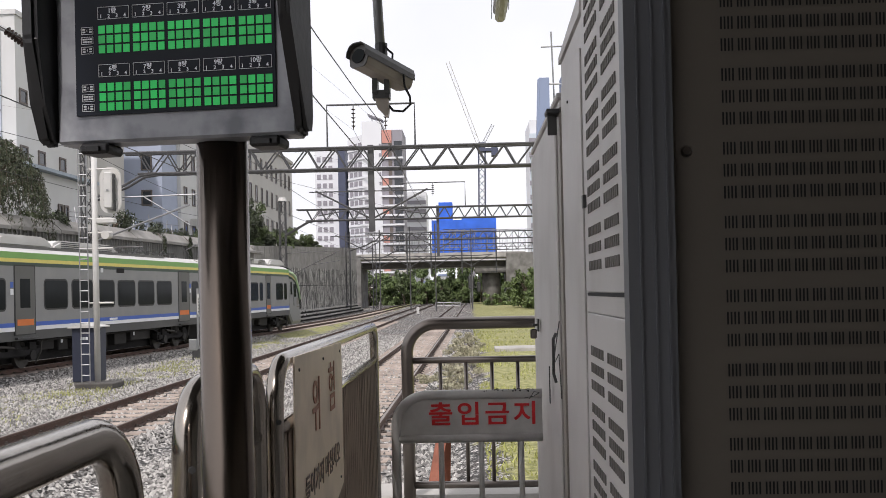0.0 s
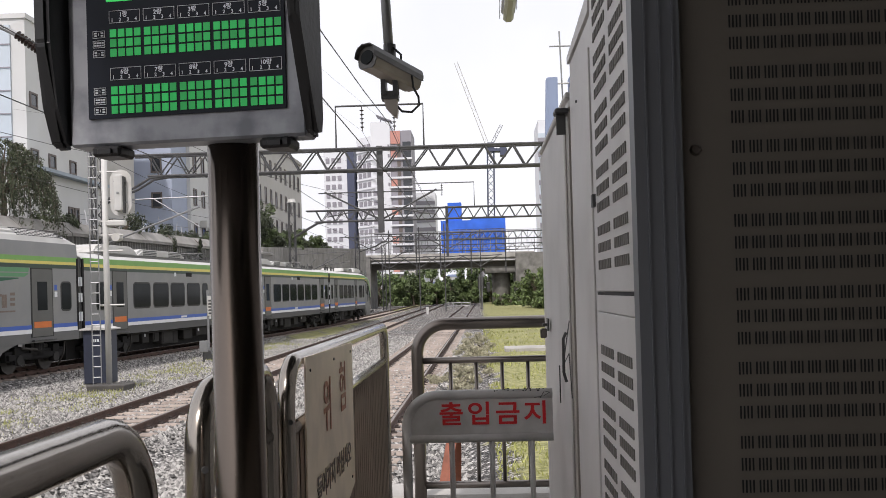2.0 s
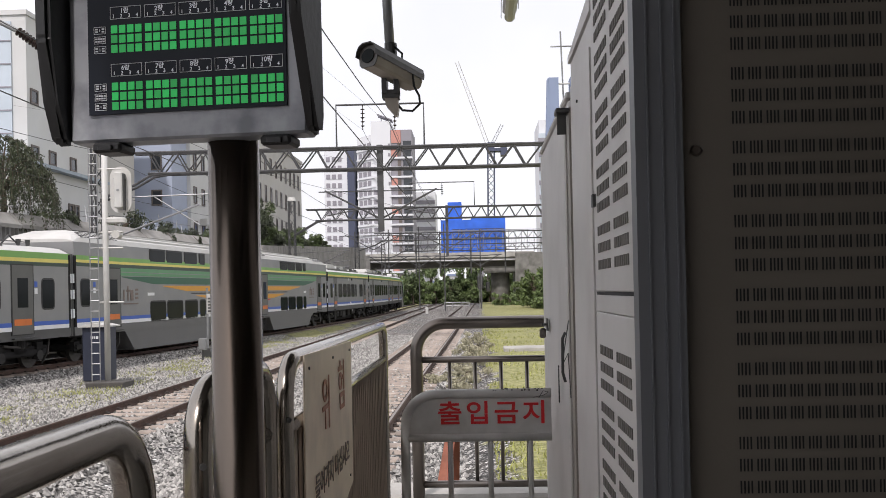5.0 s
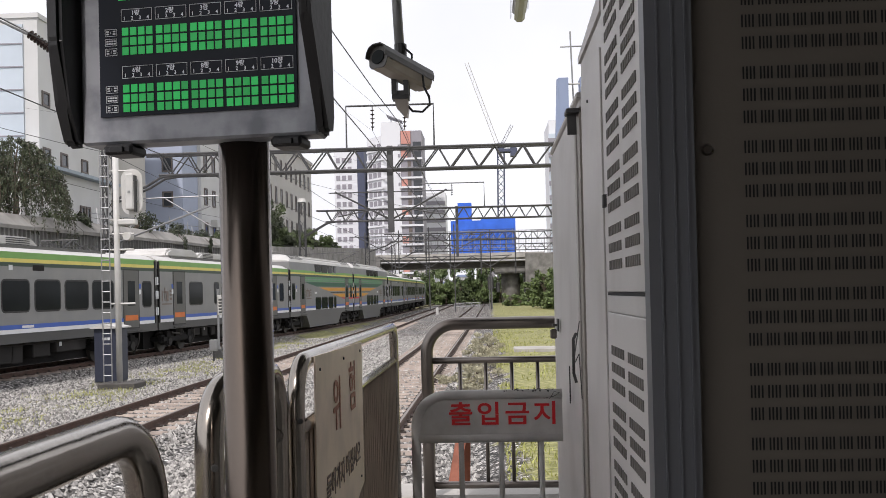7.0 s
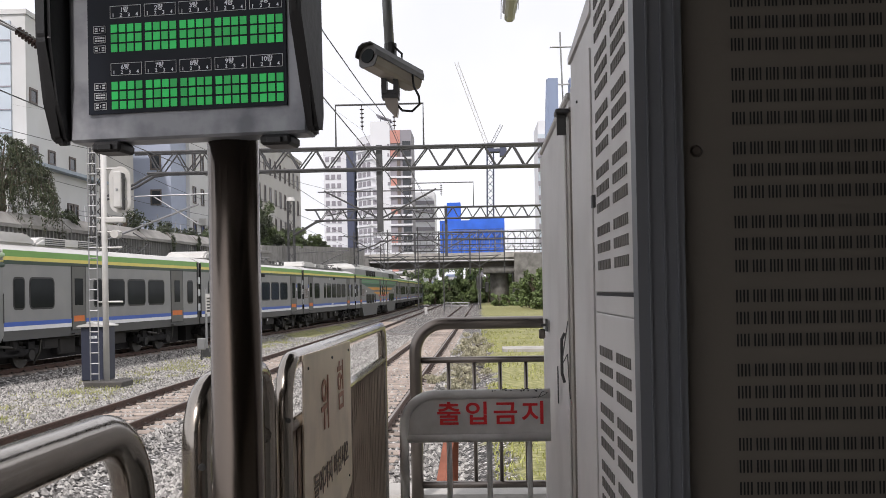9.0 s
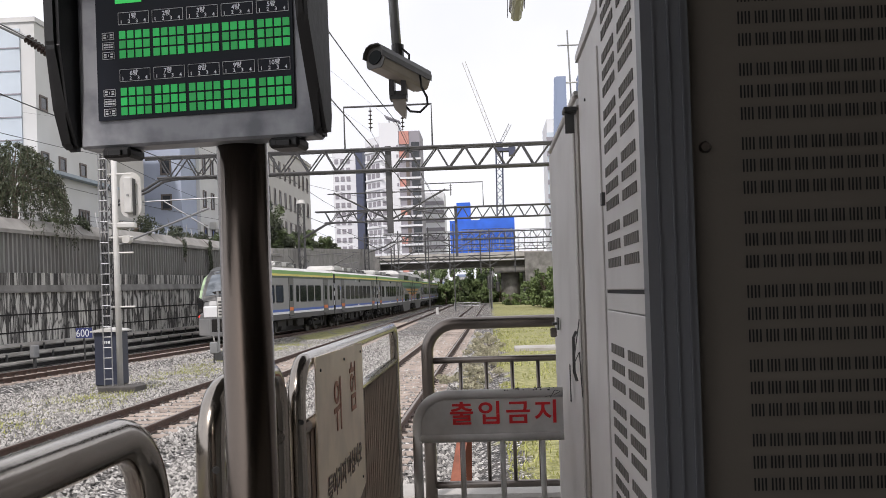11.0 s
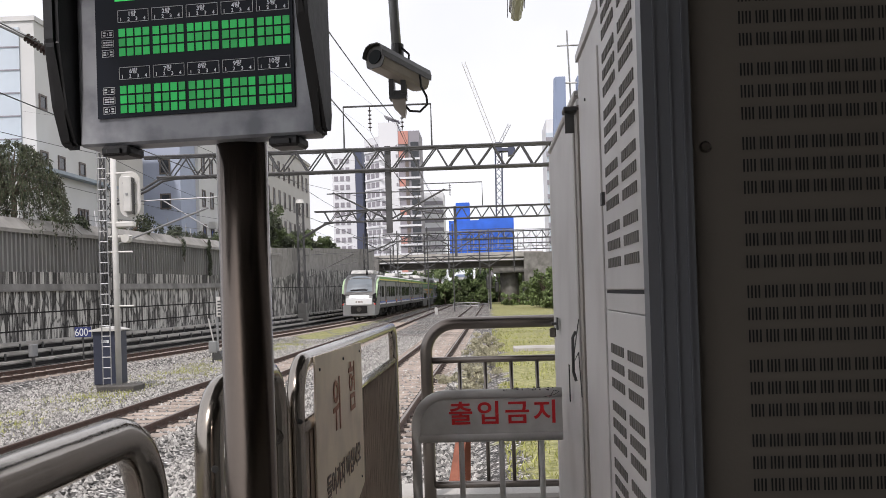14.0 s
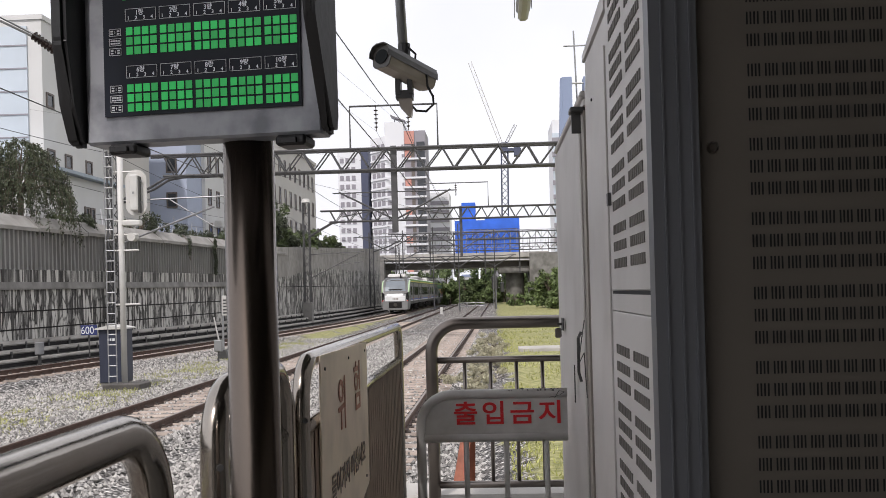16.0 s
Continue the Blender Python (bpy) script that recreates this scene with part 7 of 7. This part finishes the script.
def cab_car(s, lamps):
    """A driving car with its nose at the end s."""
    ob = thing("train_car", (0, 0, 0), "silver driving car with a sloping glazed nose and lime trim", "train car", "train cars")
    back = HALF
    tip = CABHALF
    n0 = tip - 2.6
    tail_end = back
    y0, y1 = (-tail_end, n0) if s > 0 else (-n0, tail_end)
    single_shell(ob, y0, y1)
    end_door(ob, -s)
    secs = [(2.6, 1.456, 3.99), (1.9, 1.456, 3.92), (1.2, 1.456, 3.68), (0.65, 1.456, 3.04), (0.25, 1.455, 2.32), (0.05, 1.44, 1.9), (-0.05, 1.40, 1.6)]

    def ring(e, w, zt, zb):
        y = s * (tip - e)
        h = zt - zb
        return [(-w * 0.94, y, zb), (w * 0.94, y, zb), (w, y, zb + 0.18), (w, y, zt - min(0.45, h * 0.3)), (w * 0.93, y, zt - min(0.2, h * 0.14)), (w * 0.6, y, zt), (-w * 0.6, y, zt), (-w * 0.93, y, zt - min(0.2, h * 0.14)), (-w, y, zt - min(0.45, h * 0.3)), (-w, y, zb + 0.18)]

    def loft(rings, cap=True):
        bm = bmesh.new()
        rr = [[bm.verts.new(p) for p in r] for r in rings]
        k = len(rr[0])
        for u, w in zip(rr, rr[1:]):
            for i in range(k):
                bm.faces.new((u[i], u[(i + 1) % k], w[(i + 1) % k], w[i]))
        if cap:
            bm.faces.new(rr[0][::-1])
            bm.faces.new(rr[-1])
        return bm

    nose = part("nose", loft([ring(e, w, zt, 0.95 if e > 2 else 0.35) for e, w, zt in secs]), M_NOSE, ob, "silver-grey nose")
    # glazing and trim follow the nose, a little proud of it

    def sheet(name, e0, e1, w0, w1, out, mat, lab="", parent=nose, n=6):
        bm = bmesh.new()
        rows = []
        for i in range(n + 1):
            e = e0 + (e1 - e0) * i / n
            for (ea, wa, za), (eb, wb, zb) in zip(secs, secs[1:]):
                if ea >= e >= eb:
                    k = (ea - e) / (ea - eb)
                    z = za + (zb - za) * k
                    break
            f = w0 + (w1 - w0) * i / n
            rows.append([(x * f, s * (tip - e + out), z + out - (0.0 if abs(x) < 0.99 else 0.05)) for x in (-1, -0.6, 0, 0.6, 1)])
        up = [[bm.verts.new(p) for p in r] for r in rows]
        dn = [[bm.verts.new((p[0], p[1] - s * 0.05, p[2] - 0.05)) for p in r] for r in rows]
        for i in range(n):
            for k in range(4):
                bm.faces.new((up[i][k], up[i][k + 1], up[i + 1][k + 1], up[i + 1][k]))
        for grid_edge in ([(r[0], d[0]) for r, d in zip(up, dn)], [(r[-1], d[-1]) for r, d in zip(up, dn)], list(zip(up[0], dn[0])), list(zip(up[-1], dn[-1]))):
            for (a, b), (c, d) in zip(grid_edge, grid_edge[1:]):
                bm.faces.new((a, c, d, b))
        return part(name, bm, mat, parent, lab)

    sheet("windscreen_surround", 2.5, 0.16, 1.24, 1.26, 0.02, M_SKIRT, "dark surround")
    sheet("destination_glass", 1.45, 1.12, 0.78, 0.86, 0.035, M_CABGLASS, "upper display glass", n=2)
    sheet("windscreen", 1.04, 0.30, 1.04, 1.14, 0.035, M_CABGLASS, "large sloping windscreen")
    sheet("wiper", 0.40, 0.33, 0.8, 0.7, 0.05, M_UNDER, n=1)
    yf = s * (tip + 0.05)
    f = lambda a, b: tuple(sorted((s * (tip + a), s * (tip + b))))
    part("white_mask", boxes((-1.14, 1.14, *f(-0.15, 0.075), 1.27, 1.86), bevel=0.05), M_WHITE, nose, "white nose panel")
    part("mark", boxes(*[(x, x + 0.1, *f(0.07, 0.08), 1.48, 1.62) for x in (-0.28, -0.1, 0.05, 0.22)]), M_SIGNDARK, nose)
    part("coupler_recess", boxes((-0.78, 0.78, *f(-0.2, 0.068), 0.48, 1.26), bevel=0.08), M_UNDER, nose, "dark coupler opening")
    cp = tubes([[(0, s * (tip + 0.0), 0.9), (0, s * (tip + 0.16), 0.9)]], 0.2, 12)
    part("coupler", cp, M_WHEEL, nose)
    part("bumper", boxes((-1.40, -0.79, *f(-0.3, 0.065), 0.36, 1.24), (0.79, 1.40, *f(-0.3, 0.065), 0.36, 1.24), (-0.62, 0.62, *f(-0.3, 0.04), 0.3, 0.49), bevel=0.04), M_BODY, nose)
    for sx in (-1, 1):
        prof = [(sx * 1.15, 1.27), (sx * 1.455, 1.25), (sx * 1.47, 2.3), (sx * 1.22, 2.15)]
        a, b = f(-0.34, 0.03)
        cl = part("lamp_housing", prism(bmesh.new(), prof, a, b, "y"), M_UNDER, nose, "dark lamp housing")
        for z, m in ((1.95, M_TGLASS), (1.66, M_WHEEL), (1.33, M_TAIL if lamps else M_TGLASS)):
            part("lamp", tubes([[(sx * 1.32, s * (tip + 0.03), z), (sx * 1.32, s * (tip + 0.045), z)]], 0.09, 12), m, cl)
        bm = bmesh.new()
        k = [(e, w, zt) for e, w, zt in secs if 0.2 < e < 2.9]
        pts = [(sx * (w + 0.012), s * (tip - e), zt - 0.42) for e, w, zt in k]
        tube(bm, pts, [0.07, 0.10, 0.11, 0.10, 0.07][:len(pts)], 8)
        part("trim", bm, M_TRIM, nose, "pale lime edge trim", smooth=True)
        for drop, rad, mt in ((0.60, 0.035, M_YELLOW), (0.72, 0.08, M_DKBAND)):
            low_pts = [(sx * (w - 0.02), s * (tip - e - 0.02), zt - drop) for e, w, zt in k]
            part("side_sweep", tubes([low_pts], rad, 8), mt, nose, smooth=True)
        part("mirror_window", boxes((sx * 1.452 - 0.01, sx * 1.452 + 0.012, *sorted((s * (tip - 1.65), s * (tip - 1.1))), 2.05, 2.85), bevel=0.008), M_TGLASS, nose)
    off = lambda a, b: sorted((s * (tip - a), s * (tip - b)))       # distances back from the nose
    door_side(ob, *off(6.42, 7.25))
    door_side(ob, *off(14.1, 15.2))
    for a, b in ((4.0, 5.3), (8.72, 10.05), (10.38, 11.72), (12.05, 13.4)):
        pane_side(ob, *off(a, b), 1.94, 2.86)
    for a, b in ((3.15, 3.66), (7.88, 8.38), (15.75, 16.25)):
        pane_side(ob, *off(a, b), 1.94, 2.86, 0.1)
    for sx in (-1, 1):
        y = off(1.95, 2.35)
        d = part("cab_door", boxes((sx * 1.457 - 0.006, sx * 1.457 + 0.006, *off(1.85, 2.5), 1.25, 3.2)), M_BODY, ob, "narrow silver cab door")
        part("door_pane", boxes((sx * 1.4645 - 0.003, sx * 1.4645 + 0.003, *y, 2.2, 3.0)), M_TGLASS, d)
        part("handrail", tubes([[(sx * 1.50, y[1] + 0.2, 1.5), (sx * 1.50, y[1] + 0.2, 2.4)]], 0.018, 5), M_DARKMETAL, d)
    brand_mark(ob, off(1.0, 0.55)[0], 0.5, 1.55)
    bogie(ob, s * (tip - 3.4))
    bogie(ob, s * (tip - 13.2))
    under_boxes(ob, *sorted((s * (tip - 5.2), s * (tip - 11.4))), 17)
    roof_unit(ob, *off(1.95, 9.5), plain=-s)
    part("horn", tubes([[(0.5, s * (tip - 1.75), 3.9), (0.5, s * (tip - 1.75), 4.36)]], [0.10, 0.05], 8), M_UNDER, ob, "dark aerial stub")
    bm = bmesh.new()
    for e in (10.4, 11.3, 12.6, 13.4):
        tube(bm, [(0.4, s * (tip - e), 3.93), (0.4, s * (tip - e), 4.28)], [0.05, 0.09], 6)
    tube(bm, [(0.4, s * (tip - 10.2), 4.2), (0.4, s * (tip - 14), 4.2)], 0.02, 4)
    for k in (-0.5, 0.5):
        tube(bm, [(k, s * (tip - 13.0), 4.0), (k, s * (tip - 14.1), 4.5), (k * 0.9, s * (tip - 12.8), 4.85)], 0.03, 5)
    part("roof_gear", bm, M_DARKMETAL, ob)
    return ob


TRAIN = []


def train():
    """Eight cars, the leading one first: two driving cars, four single-deck cars, two double-deck cars in the middle."""
    head, tail = cab_car(1, False), cab_car(-1, True)
    plain, marked, turned = saloon_car(False), saloon_car(True), saloon_car(True, -1)
    lead_double, rear_double = double_car(-1), double_car(1)
    TRAIN.extend([head, plain, marked, lead_double, rear_double, turned, copy_thing(plain, Matrix.Identity(4)), tail])


# ---- build ----
ground()
platform()
retaining_wall()
gantries()
signal_post()
lineside()
fence_panel(-0.55, 1.10, -0.410, 0.0243, "polished stainless tube fence panel with upright bars", sheet=False, high=1.074)
fence_panel(1.545, 2.045, -0.470, 0.0243, "short polished stainless fence hoop behind the pole", sheet=False)
fence_panel(2.09, 4.27, -0.437, 0.0200, "stainless fence hoop with a ribbed sheet infill")
danger_sign()
gates()
board()
cabinets()
cctv()
tube_lamp()
bridge()
buildings()
planting()
wires()
train()
track("track_far", line_a, -20, 190, 120, "rusty rails on concrete sleepers along the retaining wall")
track("track_middle", line_b, -8, 170, 75, "rusty rails with clips on concrete sleepers")
track("track_near", line_c, 5.7, 165, 75, "disused rusty rails beside the platform")
stones()


def motions():
    # running length along the far line at each metre ahead, to turn distance run into a place
    ahead = [-130 + 0.5 * i for i in range(760)]
    run = [0.0]
    for a, b in zip(ahead, ahead[1:]):
        run.append(run[-1] + math.hypot(b - a, line_a(b) - line_a(a)))
    run = np.array(run) - run[260]

    for k, car in enumerate(TRAIN):
        rows = []
        for t in [0.5 * j for j in range(33)]:
            d = float(np.interp(60.95 + 11.10 * t - (k + 0.5) * CAR, run, ahead))
            turn = -math.degrees(math.atan((line_a(d + 4) - line_a(d - 4)) / 8))
            rows.append((t, pose(*low(line_a(d), d, RAIL), 0, 0, turn)))
        walk(car, rows)


motions()
